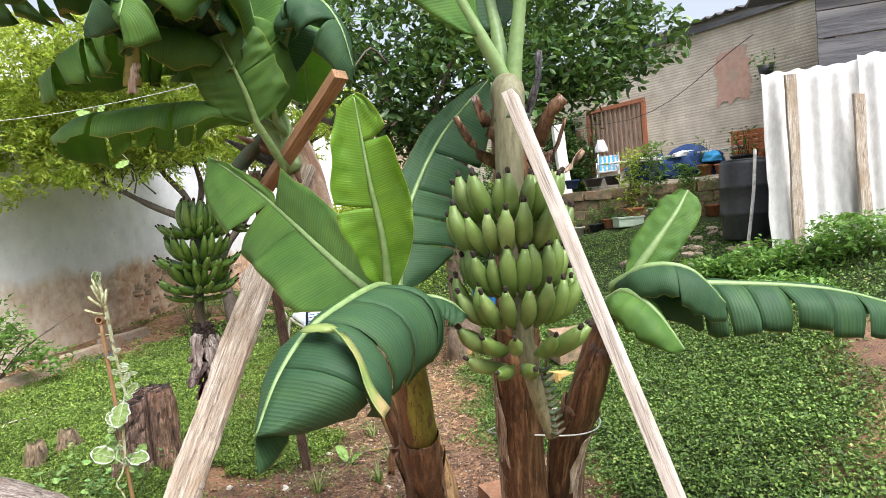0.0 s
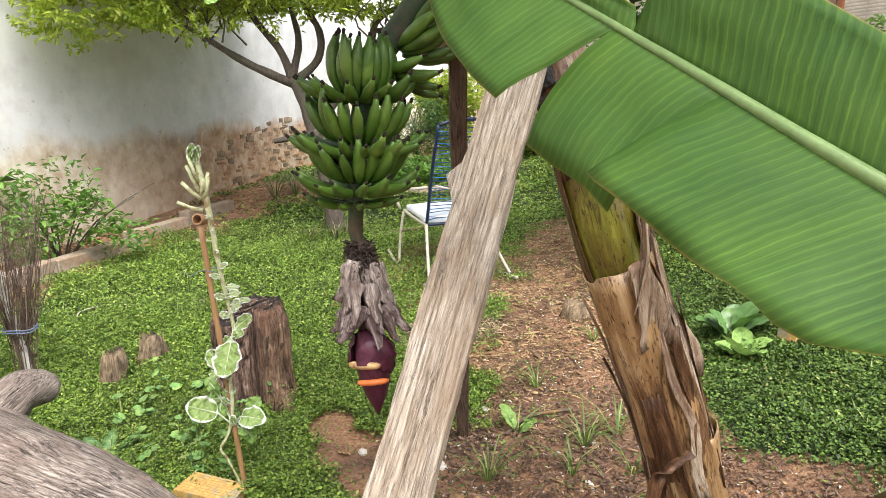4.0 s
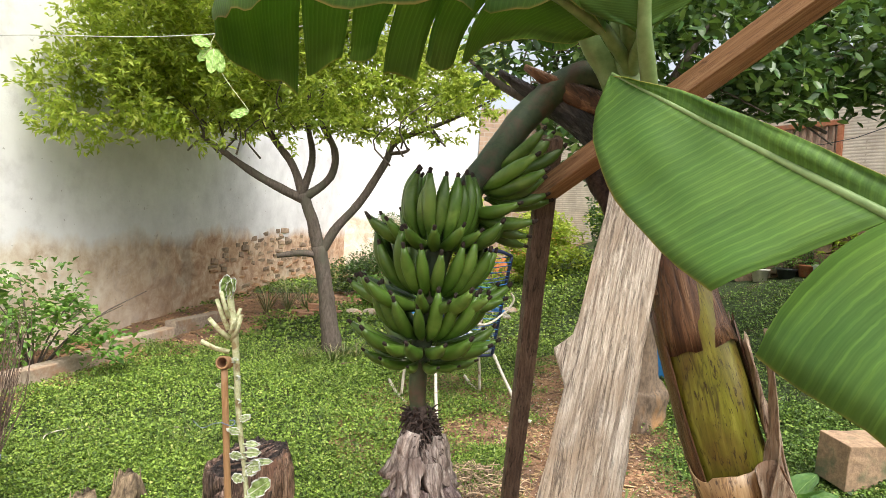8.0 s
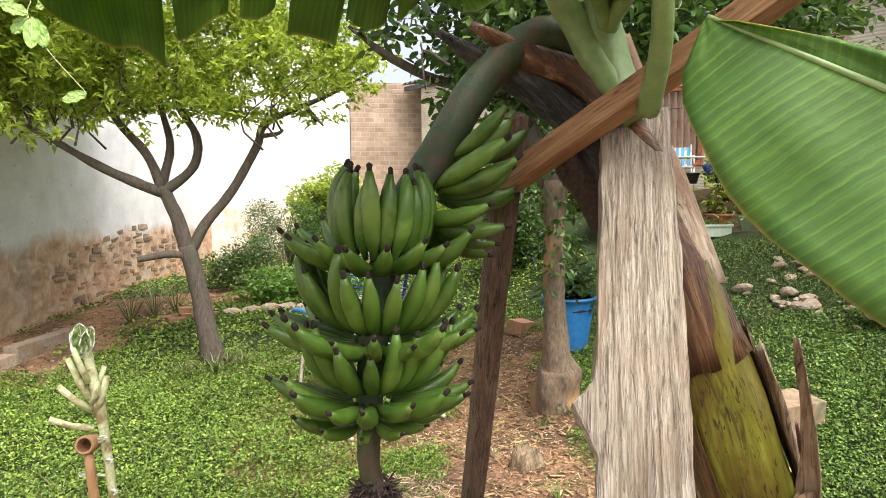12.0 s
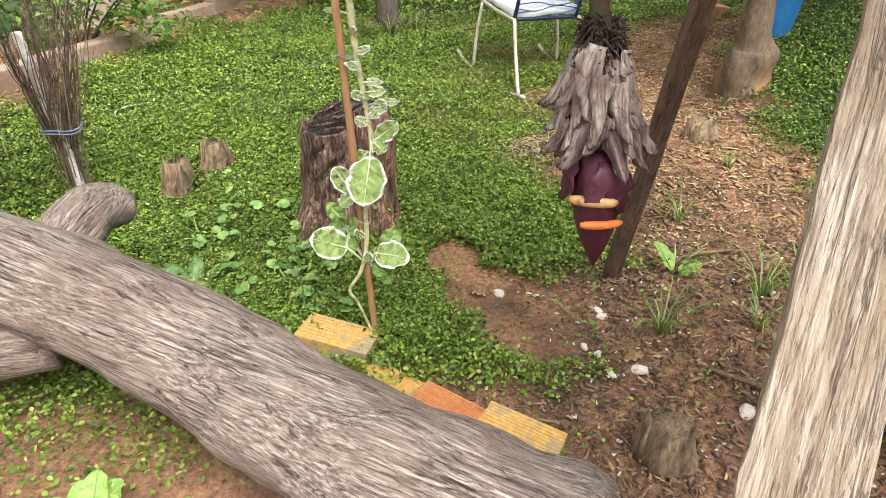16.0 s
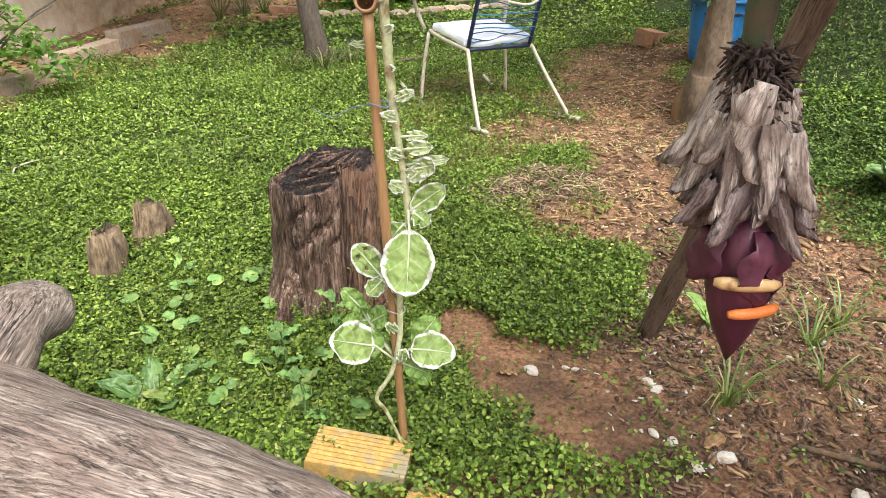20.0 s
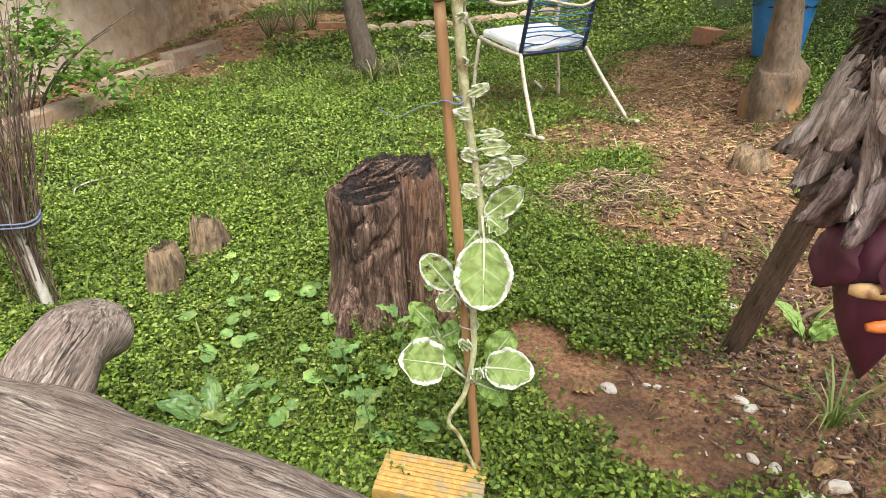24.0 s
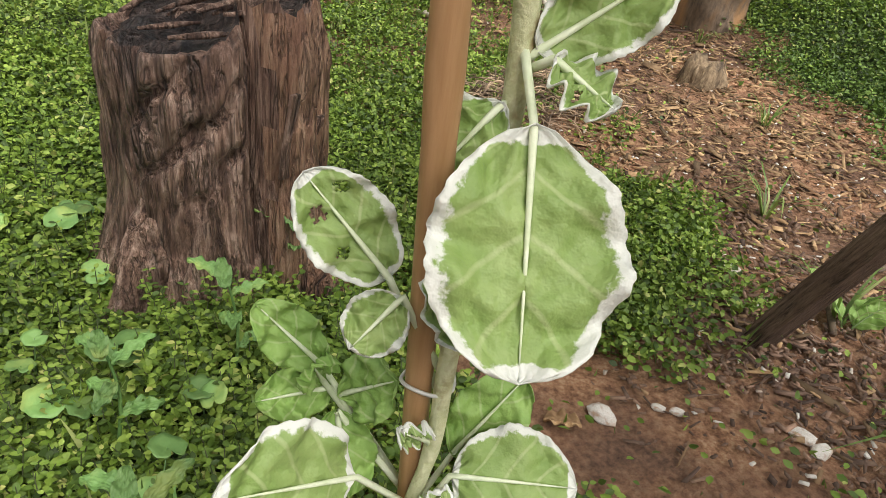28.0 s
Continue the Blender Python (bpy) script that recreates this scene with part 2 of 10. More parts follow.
M["banana_tip"] = surface("banana_tip_dry", (0.008, 0.006, 0.005), (0.05, 0.032, 0.022), scale=120, rough=0.9, bump=0.6)
M["stalk"] = surface("bunch_stalk", (0.025, 0.05, 0.02), (0.06, 0.085, 0.035), (0.09, 0.06, 0.035), scale=60, scale2=12, rough=0.6, bump=0.25)
M["bract_dry"] = grain("dried_bract", (0.16, 0.115, 0.095), (0.41, 0.335, 0.29), (0.70, 0.615, 0.55), (0.17, 0.115, 0.095), (0.02, 0.012, 0.010), 100, 5, 0.8, 0.02, 0.7, 0.8, 0.006, patch_scale=9.0, specks=0.35, spread=0.13)
M["bract_low"] = grain("dark_dried_bract", (0.07, 0.045, 0.045), (0.19, 0.14, 0.135), (0.38, 0.305, 0.28), (0.13, 0.07, 0.055), (0.015, 0.009, 0.009), 100, 5, 0.8, 0.02, 0.65, 0.8, 0.006, patch_scale=9.0, specks=0.3, spread=0.13)
M["bract_dark"] = surface("withered_flower", (0.02, 0.013, 0.011), (0.10, 0.065, 0.05), scale=90, rough=0.9, bump=0.6, island=0.4)
M["bud"] = surface("bud_purple", (0.055, 0.008, 0.022), (0.10, 0.018, 0.04), (0.14, 0.04, 0.07), scale=50, scale2=10, rough=0.5, bump=0.15, stretch=(1, 1, 0.2))
M["bud_orange"] = surface("bud_orange", (0.62, 0.13, 0.02), (0.75, 0.24, 0.06), scale=60, rough=0.5, bump=0.1)
M["bud_cream"] = surface("bud_cream", (0.5, 0.3, 0.12), (0.65, 0.45, 0.22), (0.3, 0.15, 0.06), scale=60, scale2=20, rough=0.6, bump=0.1)
M["board_grey"] = grain("weathered_board", (0.25, 0.19, 0.14), (0.50, 0.42, 0.33), (0.77, 0.69, 0.58), (0.38, 0.27, 0.17), (0.06, 0.043, 0.032), 150, 6, 0.8, 0.012, 0.9, 1.0, 0.010, patch_scale=4.5, specks=0.25, spread=0.15)
M["board_new"] = grain("pale_sawn_board", (0.33, 0.28, 0.23), (0.52, 0.465, 0.40), (0.65, 0.60, 0.53), (0.38, 0.30, 0.23), (0.12, 0.085, 0.06), 130, 4, 0.7, 0.015, 0.85, 0.5, 0.004)
M["post_brown"] = grain("brown_post", (0.09, 0.058, 0.04), (0.22, 0.145, 0.10), (0.36, 0.255, 0.185), (0.13, 0.08, 0.055), (0.015, 0.010, 0.008), 170, 12, 0.9, 0.02, 0.85, 0.9, 0.006, specks=0.3)
M["beam"] = grain("reddish_beam", (0.20, 0.10, 0.045), (0.38, 0.215, 0.105), (0.52, 0.33, 0.18), (0.28, 0.14, 0.06), (0.05, 0.022, 0.012), 120, 5, 0.7, 0.012, 0.75, 0.5, 0.004)
M["log"] = grain("barkless_log", (0.15, 0.112, 0.095), (0.37, 0.30, 0.255), (0.66, 0.575, 0.50), (0.30, 0.215, 0.175), (0.02, 0.015, 0.013), 150, 6, 1.0, 0.02, 0.9, 1.0, 0.014, patch_scale=4.0, specks=0.4, spread=0.14)
M["stump_bark"] = grain("stump_wood", (0.085, 0.045, 0.033), (0.35, 0.215, 0.155), (0.66, 0.47, 0.37), (0.19, 0.11, 0.08), (0.004, 0.003, 0.003), 62, 5, 0.9, 0.04, 0.6, 1.0, 0.035, patch_scale=5.0, specks=0.3, spread=0.13)
M["stump_light"] = grain("stump_wood_tan", (0.13, 0.06, 0.038), (0.50, 0.30, 0.19), (0.74, 0.52, 0.37), (0.32, 0.16, 0.10), (0.010, 0.006, 0.005), 75, 6, 1.0, 0.045, 0.7, 1.0, 0.03, patch_scale=5.0, specks=0.25)
M["stump_top"] = grain("stump_cut_top", (0.008, 0.006, 0.006), (0.055, 0.036, 0.03), (0.24, 0.17, 0.14), (0.03, 0.02, 0.018), (0.002, 0.002, 0.002), 55, 30, 1.0, 0.05, 0.6, 1.0, 0.03, patch_scale=9.0, specks=0.3)
M["stub_pale"] = surface("pale_rotten_wood", (0.10, 0.065, 0.038), (0.36, 0.27, 0.165), (0.05, 0.036, 0.024), scale=30, scale2=5, rough=0.95, bump=0.9, stretch=(3, 3, 0.5))
M["bark"] = surface("tree_bark", (0.055, 0.042, 0.034), (0.15, 0.12, 0.095), (0.09, 0.085, 0.06), scale=45, scale2=5, rough=0.9, bump=0.8, stretch=(1, 1, 0.35))
M["bark_pale"] = surface("tree_bark_pale", (0.075, 0.055, 0.038), (0.215, 0.155, 0.105), (0.30, 0.165, 0.07), scale=45, scale2=4, rough=0.9, bump=0.7, stretch=(1, 1, 0.4))
M["citrus"] = foliage("citrus_leaves", [(0, (0.08, 0.14, 0.02)), (0.4, (0.23, 0.34, 0.04)), (0.85, (0.43, 0.53, 0.08)), (1, (0.58, 0.62, 0.15))], rough=0.4, thin=0.58, glow=(0.62, 0.72, 0.10))
M["dark_leaf"] = foliage("dark_leaves", [(0, (0.018, 0.045, 0.012)), (0.55, (0.05, 0.115, 0.028)), (0.9, (0.11, 0.20, 0.05)), (1, (0.22, 0.32, 0.09))], rough=0.35, thin=0.22)
M["shrub_leaf"] = foliage("shrub_leaves", [(0, (0.06, 0.15, 0.025)), (0.6, (0.14, 0.29, 0.05)), (1, (0.26, 0.42, 0.09))], thin=0.35)
M["rose_leaf"] = foliage("rose_leaves", [(0, (0.02, 0.055, 0.022)), (0.6, (0.045, 0.11, 0.035)), (1, (0.12, 0.22, 0.06))], thin=0.25)
M["cover"] = foliage("ground_cover_leaves", [(0, (0.028, 0.055, 0.009)), (0.3, (0.095, 0.17, 0.020)), (0.65, (0.18, 0.285, 0.036)), (0.95, (0.30, 0.42, 0.07)), (1, (0.46, 0.47, 0.15))], rough=0.6, thin=0.13, glow=(0.34, 0.45, 0.06))
M["lawn"] = foliage("slope_weeds", [(0, (0.020, 0.040, 0.008)), (0.3, (0.066, 0.128, 0.020)), (0.65, (0.122, 0.215, 0.034)), (0.95, (0.205, 0.325, 0.058)), (1, (0.38, 0.37, 0.12))], rough=0.65, thin=0.13, glow=(0.26, 0.42, 0.07))
M["grass"] = foliage("grass_blades", [(0, (0.09, 0.17, 0.03)), (0.6, (0.20, 0.31, 0.07)), (1, (0.42, 0.45, 0.18))], thin=0.2)
M["strap"] = foliage("half_dry_strap_leaves", [(0, (0.05, 0.075, 0.022)), (0.5, (0.11, 0.15, 0.04)), (0.8, (0.26, 0.22, 0.10)), (1, (0.40, 0.32, 0.18))], thin=0.15)
M["chips"] = surface("wood_chips", (0.15, 0.085, 0.04), (0.44, 0.30, 0.16), (0.12, 0.065, 0.035), scale=14, scale2=2.0, rough=0.95, bump=0.2, island=0.7)
M["straw"] = surface("dry_stalks", (0.16, 0.105, 0.068), (0.52, 0.39, 0.26), (0.20, 0.13, 0.08), scale=9, scale2=2.0, rough=0.95, bump=0.2, island=0.75)
M["chips_dark"] = surface("dark_mulch", (0.065, 0.04, 0.03), (0.29, 0.185, 0.125), scale=14, scale2=2.0, rough=0.95, bump=0.2, island=0.6)
M["pebble"] = surface("white_pebbles", (0.5, 0.46, 0.4), (0.8, 0.77, 0.7), (0.45, 0.3, 0.2), scale=30, rough=0.8, bump=0.2)
M["clay_red"] = surface("orange_red_brick", (0.36, 0.13, 0.045), (0.55, 0.24, 0.09), (0.40, 0.22, 0.12), scale=50, scale2=7, rough=0.9, bump=0.5)
M["clay_pale"] = surface("ochre_brick", (0.42, 0.24, 0.055), (0.66, 0.43, 0.15), (0.32, 0.29, 0.19), scale=60, scale2=9, rough=0.95, bump=0.6, spot=(0.48, 0.6))
M["clay"] = surface("red_brick", (0.29, 0.135, 0.075), (0.42, 0.23, 0.135), (0.24, 0.15, 0.11), scale=40, scale2=8, rough=0.9, bump=0.4, vary=0.2)
M["clay_orange"] = surface("orange_tile", (0.6, 0.17, 0.05), (0.72, 0.27, 0.1), scale=20, scale2=4, rough=0.8, bump=0.2, vary=0.15)
M["kerb"] = surface("dirty_kerb_concrete", (0.24, 0.185, 0.14), (0.43, 0.35, 0.27), (0.30, 0.19, 0.12), scale=30, scale2=3, rough=0.95, bump=0.5, vary=0.2)
M["concrete"] = surface("concrete", (0.36, 0.32, 0.27), (0.55, 0.5, 0.43), (0.3, 0.24, 0.18), scale=35, scale2=4, rough=0.95, bump=0.4)
M["bamboo"] = surface("bamboo", (0.30, 0.165, 0.07), (0.42, 0.25, 0.12), (0.22, 0.12, 0.06), scale=50, scale2=6, rough=0.5, bump=0.08, stretch=(2, 2, 0.15))
M["bamboo_in"] = surface("bamboo_inside", (0.10, 0.045, 0.02), (0.22, 0.11, 0.05), scale=60, rough=0.9, bump=0.3)
M["kale_stem"] = surface("kale_stem", (0.40, 0.43, 0.20), (0.66, 0.67, 0.44), (0.26, 0.20, 0.09), scale=60, scale2=26, rough=0.6, bump=0.5, spot=(0.50, 0.64))
M["kale_rib"] = surface("kale_midrib", (0.52, 0.60, 0.36), (0.74, 0.79, 0.60), scale=60, rough=0.55, bump=0.1)
M["twig"] = surface("dry_twigs", (0.07, 0.045, 0.033), (0.22, 0.15, 0.115), scale=20, rough=0.9, bump=0.3, island=0.5)
M["blue_plastic"] = surface("blue_plastic", (0.02, 0.15, 0.42), (0.04, 0.22, 0.52), (0.05, 0.17, 0.36), scale=20, scale2=3, rough=0.4, bump=0.03)
M["cord_blue"] = surface("blue_cord", (0.008, 0.03, 0.10), (0.02, 0.10, 0.30), scale=30, rough=0.4, bump=0.05)
M["paint_navy"] = surface("navy_painted_tube", (0.008, 0.015, 0.04), (0.02, 0.03, 0.08), scale=40, rough=0.4, bump=0.05)
M["metal_old"] = surface("chipped_white_tube", (0.42, 0.37, 0.30), (0.62, 0.57, 0.48), (0.25, 0.16, 0.09), scale=50, scale2=12, rough=0.5, bump=0.1, spot=(0.58, 0.68))
M["cushion"] = surface("white_blue_cushion", (0.7, 0.76, 0.85), (0.86, 0.88, 0.9), (0.25, 0.5, 0.8), scale=8, scale2=6, rough=0.8, bump=0.1, spot=(0.6, 0.68))
M["white_tube"] = surface("white_tube", (0.6, 0.58, 0.54), (0.8, 0.78, 0.74), (0.3, 0.25, 0.2), scale=30, scale2=8, rough=0.6, bump=0.15)
M["barrel"] = surface("black_plastic", (0.018, 0.02, 0.022), (0.04, 0.042, 0.045), scale=20, scale2=3, rough=0.45, bump=0.05)
M["sheet"] = surface("fibre_cement", (0.62, 0.6, 0.57), (0.82, 0.8, 0.77), (0.42, 0.4, 0.37), scale=25, scale2=2.5, rough=0.9, bump=0.2, stretch=(1, 1, 0.4), spot=(0.56, 0.75))
M["boards_dark"] = surface("grey_boards", (0.07, 0.07, 0.075), (0.17, 0.165, 0.17), (0.27, 0.26, 0.255), scale=20, scale2=2, rough=0.85, bump=0.4, stretch=(0.25, 2, 4), vary=0.4)
M["denim"] = surface("blue_cloth", (0.012, 0.03, 0.10), (0.03, 0.07, 0.20), (0.05, 0.10, 0.26), scale=30, scale2=4, rough=0.9, bump=0.3)
M["white_cloth"] = surface("white_cloth", (0.68, 0.66, 0.66), (0.82, 0.8, 0.8), scale=10, rough=0.9, bump=0.2)
M["sky_cloth"] = surface("light_blue_cloth", (0.05, 0.35, 0.7), (0.1, 0.45, 0.8), scale=10, rough=0.9, bump=0.2)
M["terracotta"] = surface("terracotta", (0.32, 0.11, 0.05), (0.45, 0.18, 0.09), (0.25, 0.15, 0.1), scale=30, scale2=5, rough=0.85, bump=0.15)
M["cream"] = surface("cream_plastic", (0.5, 0.48, 0.38), (0.62, 0.6, 0.5), scale=30, rough=0.6, bump=0.05)
M["cement_pot"] = surface("pale_green_pot", (0.4, 0.5, 0.38), (0.55, 0.63, 0.5), scale=30, rough=0.8, bump=0.1)
M["soil"] = surface("potting_soil", (0.02, 0.014, 0.01), (0.07, 0.045, 0.03), scale=60, rough=0.95, bump=0.5)
M["wire"] = surface("pale_wire", (0.4, 0.4, 0.36), (0.6, 0.6, 0.55), scale=60, rough=0.6, bump=0)
M["tape_blue"] = surface("blue_tie", (0.12, 0.16, 0.26), (0.2, 0.25, 0.38), scale=60, rough=0.6, bump=0)
M["stone"] = surface("rubble_stone", (0.24, 0.19, 0.14), (0.46, 0.39, 0.31), (0.3, 0.17, 0.1), scale=18, scale2=4, rough=0.95, bump=0.6, vary=0.25)
M["terra_block"] = surface("weathered_block", (0.15, 0.10, 0.065), (0.34, 0.23, 0.14), (0.10, 0.11, 0.06), scale=25, scale2=5, rough=0.95, bump=0.5, vary=0.25)

# ground: red earth with litter, under the green
m, nt, bsdf = nodes_of("red_earth")
v = coords(nt)
c = ramp_node(nt, noise_node(nt, v, 55, 6, 0.7), [(0.36, (0.13, 0.06, 0.03)), (0.5, (0.33, 0.17, 0.088)), (0.66, (0.50, 0.32, 0.19))])
c = mixc(nt, ramp_node(nt, noise_node(nt, v, 2.2, 5), [(0.4, (0, 0, 0)), (0.62, (1, 1, 1))]), c, ramp_node(nt, noise_node(nt, v, 80, 4), [(0.35, (0.075, 0.04, 0.026)), (0.7, (0.24, 0.135, 0.08))]))
nt.links.new(c, bsdf.inputs["Base Color"])
bsdf.inputs["Roughness"].default_value = 0.95
bump_to(nt, bsdf, noise_node(nt, v, 60, 6, 0.7), 0.8, 0.015)
M["earth"] = m

# ground under the weeds: the shade between the leaves is put into its near-black green
M["turf_shaded"] = surface("matted_turf_shaded", (0.010, 0.017, 0.004), (0.05, 0.08, 0.015), (0.07, 0.042, 0.02), scale=70, scale2=2.5, rough=0.95, bump=0.9, dist=0.02, spot=(0.56, 0.72))

# old garden wall: white limewash above, brown stain and bare brick below (height in Z)
m, nt, bsdf = nodes_of("limewashed_wall")
v = coords(nt)
sep = nt.nodes.new("ShaderNodeSeparateXYZ")
nt.links.new(v, sep.inputs[0])
edge = nt.nodes.new("ShaderNodeMath")
edge.operation = "MULTIPLY_ADD"
edge.inputs[1].default_value = 0.9
nt.links.new(noise_node(nt, coords(nt, (1, 1, 0.5)), 1.3, 6, 0.6), edge.inputs[0])
nt.links.new(sep.outputs["Z"], edge.inputs[2])
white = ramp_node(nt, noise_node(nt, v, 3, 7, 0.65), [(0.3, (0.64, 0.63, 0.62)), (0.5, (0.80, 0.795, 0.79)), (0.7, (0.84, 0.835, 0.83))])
# tree shade on the far end, put into the limewash as a smeared grey
crown_shade = nt.nodes.new("ShaderNodeMapRange")
crown_shade.inputs["From Min"].default_value, crown_shade.inputs["From Max"].default_value = 15.6, 18.4
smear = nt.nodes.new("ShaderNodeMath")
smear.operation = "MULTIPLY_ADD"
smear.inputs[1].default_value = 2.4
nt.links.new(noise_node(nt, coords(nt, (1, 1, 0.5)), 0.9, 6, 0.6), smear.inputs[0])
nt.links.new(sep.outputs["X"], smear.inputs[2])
nt.links.new(smear.outputs[0], crown_shade.inputs["Value"])
white = mixc(nt, crown_shade.outputs[0], white, ramp_node(nt, noise_node(nt, v, 2.5, 7, 0.65), [(0.35, (0.56, 0.56, 0.565)), (0.65, (0.72, 0.72, 0.725))]))
pale = ramp_node(nt, noise_node(nt, v, 3.2, 7, 0.65, 0.5), [(0.30, (0.38, 0.26, 0.16)), (0.43, (0.60, 0.49, 0.37)), (0.60, (0.77, 0.71, 0.62))])
stain = ramp_node(nt, noise_node(nt, v, 5, 7, 0.68, 0.6), [(0.3, (0.24, 0.13, 0.075)), (0.48, (0.44, 0.29, 0.19)), (0.62, (0.58, 0.45, 0.33)), (0.75, (0.66, 0.57, 0.46))])
dark = ramp_node(nt, noise_node(nt, v, 9, 6), [(0.3, (0.13, 0.105, 0.085)), (0.5, (0.30, 0.25, 0.20)), (0.7, (0.47, 0.40, 0.33))])
rr = nt.nodes.new("ShaderNodeMapRange")
rr.inputs["From Min"].default_value, rr.inputs["From Max"].default_value = 1.80, 2.0
nt.links.new(edge.outputs[0], rr.inputs["Value"])
# damp rises higher and the plaster is lost towards the far end of the wall
far = nt.nodes.new("ShaderNodeMapRange")
far.inputs["From Min"].default_value, far.inputs["From Max"].default_value = 16.3, 18.6
wig = nt.nodes.new("ShaderNodeMath")
wig.operation = "MULTIPLY_ADD"
wig.inputs[1].default_value = 2.5
nt.links.new(noise_node(nt, v, 1.6, 5), wig.inputs[0])
nt.links.new(sep.outputs["X"], wig.inputs[2])
nt.links.new(wig.outputs[0], far.inputs["Value"])
patch = ramp_node(nt, noise_node(nt, coords(nt, (1, 1, 0.6)), 1.7, 6), [(0.54, (0, 0, 0)), (0.62, (1, 1, 1))])
lower = mixc(nt, mixc(nt, 0.5, (0, 0, 0), patch), mixc(nt, far.outputs[0], pale, stain), mixc(nt, far.outputs[0], stain, dark))
c = mixc(nt, rr.outputs[0], lower, white)
chip = ramp_node(nt, noise_node(nt, v, 14, 3, 0.5), [(0.27, (1, 1, 1)), (0.29, (0, 0, 0))])
c = mixc(nt, mixc(nt, 0.5, (0, 0, 0), chip), c, (0.3, 0.27, 0.24))
nt.links.new(c, bsdf.inputs["Base Color"])
bsdf.inputs["Roughness"].default_value = 0.9
bump_to(nt, bsdf, noise_node(nt, v, 25, 6, 0.7), 0.35, 0.02)
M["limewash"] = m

# rough stacked-brick facade
def facade_mat(name, base, joint, bw, bh, light):
    m, nt, bsdf = nodes_of(name)
    v = coords(nt)
    br = nt.nodes.new("ShaderNodeTexBrick")
    br.inputs["Color1"].default_value, br.inputs["Color2"].default_value = (*base, 1), (*light, 1)
    br.inputs["Mortar"].default_value = (*joint, 1)
    br.inputs["Scale"].default_value = 1.0
    br.inputs["Brick Width"].default_value, br.inputs["Row Height"].default_value = bw, bh
    br.inputs["Mortar Size"].default_value, br.inputs["Mortar Smooth"].default_value = 0.012, 0.3
    swap = nt.nodes.new("ShaderNodeCombineXYZ")
    sp = nt.nodes.new("ShaderNodeSeparateXYZ")
    nt.links.new(v, sp.inputs[0])
    nt.links.new(sp.outputs["X"], swap.inputs["X"])
    nt.links.new(sp.outputs["Z"], swap.inputs["Y"])
    nt.links.new(swap.outputs[0], br.inputs["Vector"])
    c = mixc(nt, 0.7, br.outputs["Color"], ramp_node(nt, noise_node(nt, v, 3, 6), [(0.3, (0.65, 0.6, 0.55)), (0.7, (1.25, 1.25, 1.2))]), "MULTIPLY")
    nt.links.new(c, bsdf.inputs["Base Color"])
    bsdf.inputs["Roughness"].default_value = 0.95
    bump_to(nt, bsdf, mixc(nt, 0.5, br.outputs["Fac"], noise_node(nt, v, 25, 5)), 0.6, -0.02)
    return m


M["facade"] = facade_mat("rough_brick_facade", (0.64, 0.575, 0.48), (0.55, 0.485, 0.40), 0.9, 0.045, (0.72, 0.65, 0.555))
M["far_brick"] = facade_mat("unplastered_brick", (0.34, 0.24, 0.17), (0.42, 0.36, 0.3), 0.22, 0.11, (0.46, 0.33, 0.24))
M["hollow_brick"] = facade_mat("orange_brick", (0.5, 0.2, 0.1), (0.45, 0.38, 0.3), 0.25, 0.15, (0.58, 0.26, 0.13))

# variegated leaf: green middle, white margin with a ragged border (UV: 0.5,0.5 is the middle, radius 0.5 the edge)
def variegated(name, inner, outer, border, pale):
    m, nt, bsdf = nodes_of(name)
    uv = coords(nt, (1, 1, 1), "UV")
    sep = nt.nodes.new("ShaderNodeSeparateXYZ")
    nt.links.new(uv, sep.inputs[0])
    wob = nt.nodes.new("ShaderNodeMath")
    wob.operation = "MULTIPLY_ADD"
    wob.inputs[1].default_value = 0.28
    nt.links.new(noise_node(nt, coords(nt), 75.0, 5, 0.7), wob.inputs[0])
    shr = nt.nodes.new("ShaderNodeMath")
    shr.operation = "MULTIPLY"
    shr.inputs[1].default_value = 0.62
    nt.links.new(sep.outputs["X"], shr.inputs[0])
    nt.links.new(shr.outputs[0], wob.inputs[2])
    f = ramp_node(nt, wob.outputs[0], [(border, (0, 0, 0)), (border + 0.035, (1, 1, 1))])
    g = ramp_node(nt, noise_node(nt, coords(nt), 26.0, 5), [(0.3, inner), (0.7, outer)])
    vein = nt.nodes.new("ShaderNodeTexWave")
    vein.wave_type, vein.bands_direction = "BANDS", "Y"
    vein.inputs["Scale"].default_value, vein.inputs["Distortion"].default_value, vein.inputs["Detail"].default_value = 1.15, 2.0, 1.5
    nt.links.new(uv, vein.inputs["Vector"])
    g = mixc(nt, ramp_node(nt, vein.outputs["Fac"], [(0.95, (0, 0, 0)), (1.0, (0.6, 0.6, 0.6))]), g, pale)
    c = mixc(nt, f, g, (0.80, 0.82, 0.75)) if border < 1 else g
    nt.links.new(c, bsdf.inputs["Base Color"])
    bsdf.inputs["Roughness"].default_value = 0.55
    bump_to(nt, bsdf, noise_node(nt, coords(nt), 38, 4), 0.7, 0.01)
    tr = nt.nodes.new("ShaderNodeBsdfTranslucent")
    nt.links.new(c, tr.inputs["Color"])
    mix = nt.nodes.new("ShaderNodeMixShader")
    mix.inputs[0].default_value = 0.25
    nt.links.new(bsdf.outputs[0], mix.inputs[1])
    nt.links.new(tr.outputs[0], mix.inputs[2])
    nt.links.new(mix.outputs[0], nt.nodes["Material Output"].inputs["Surface"])
    return m


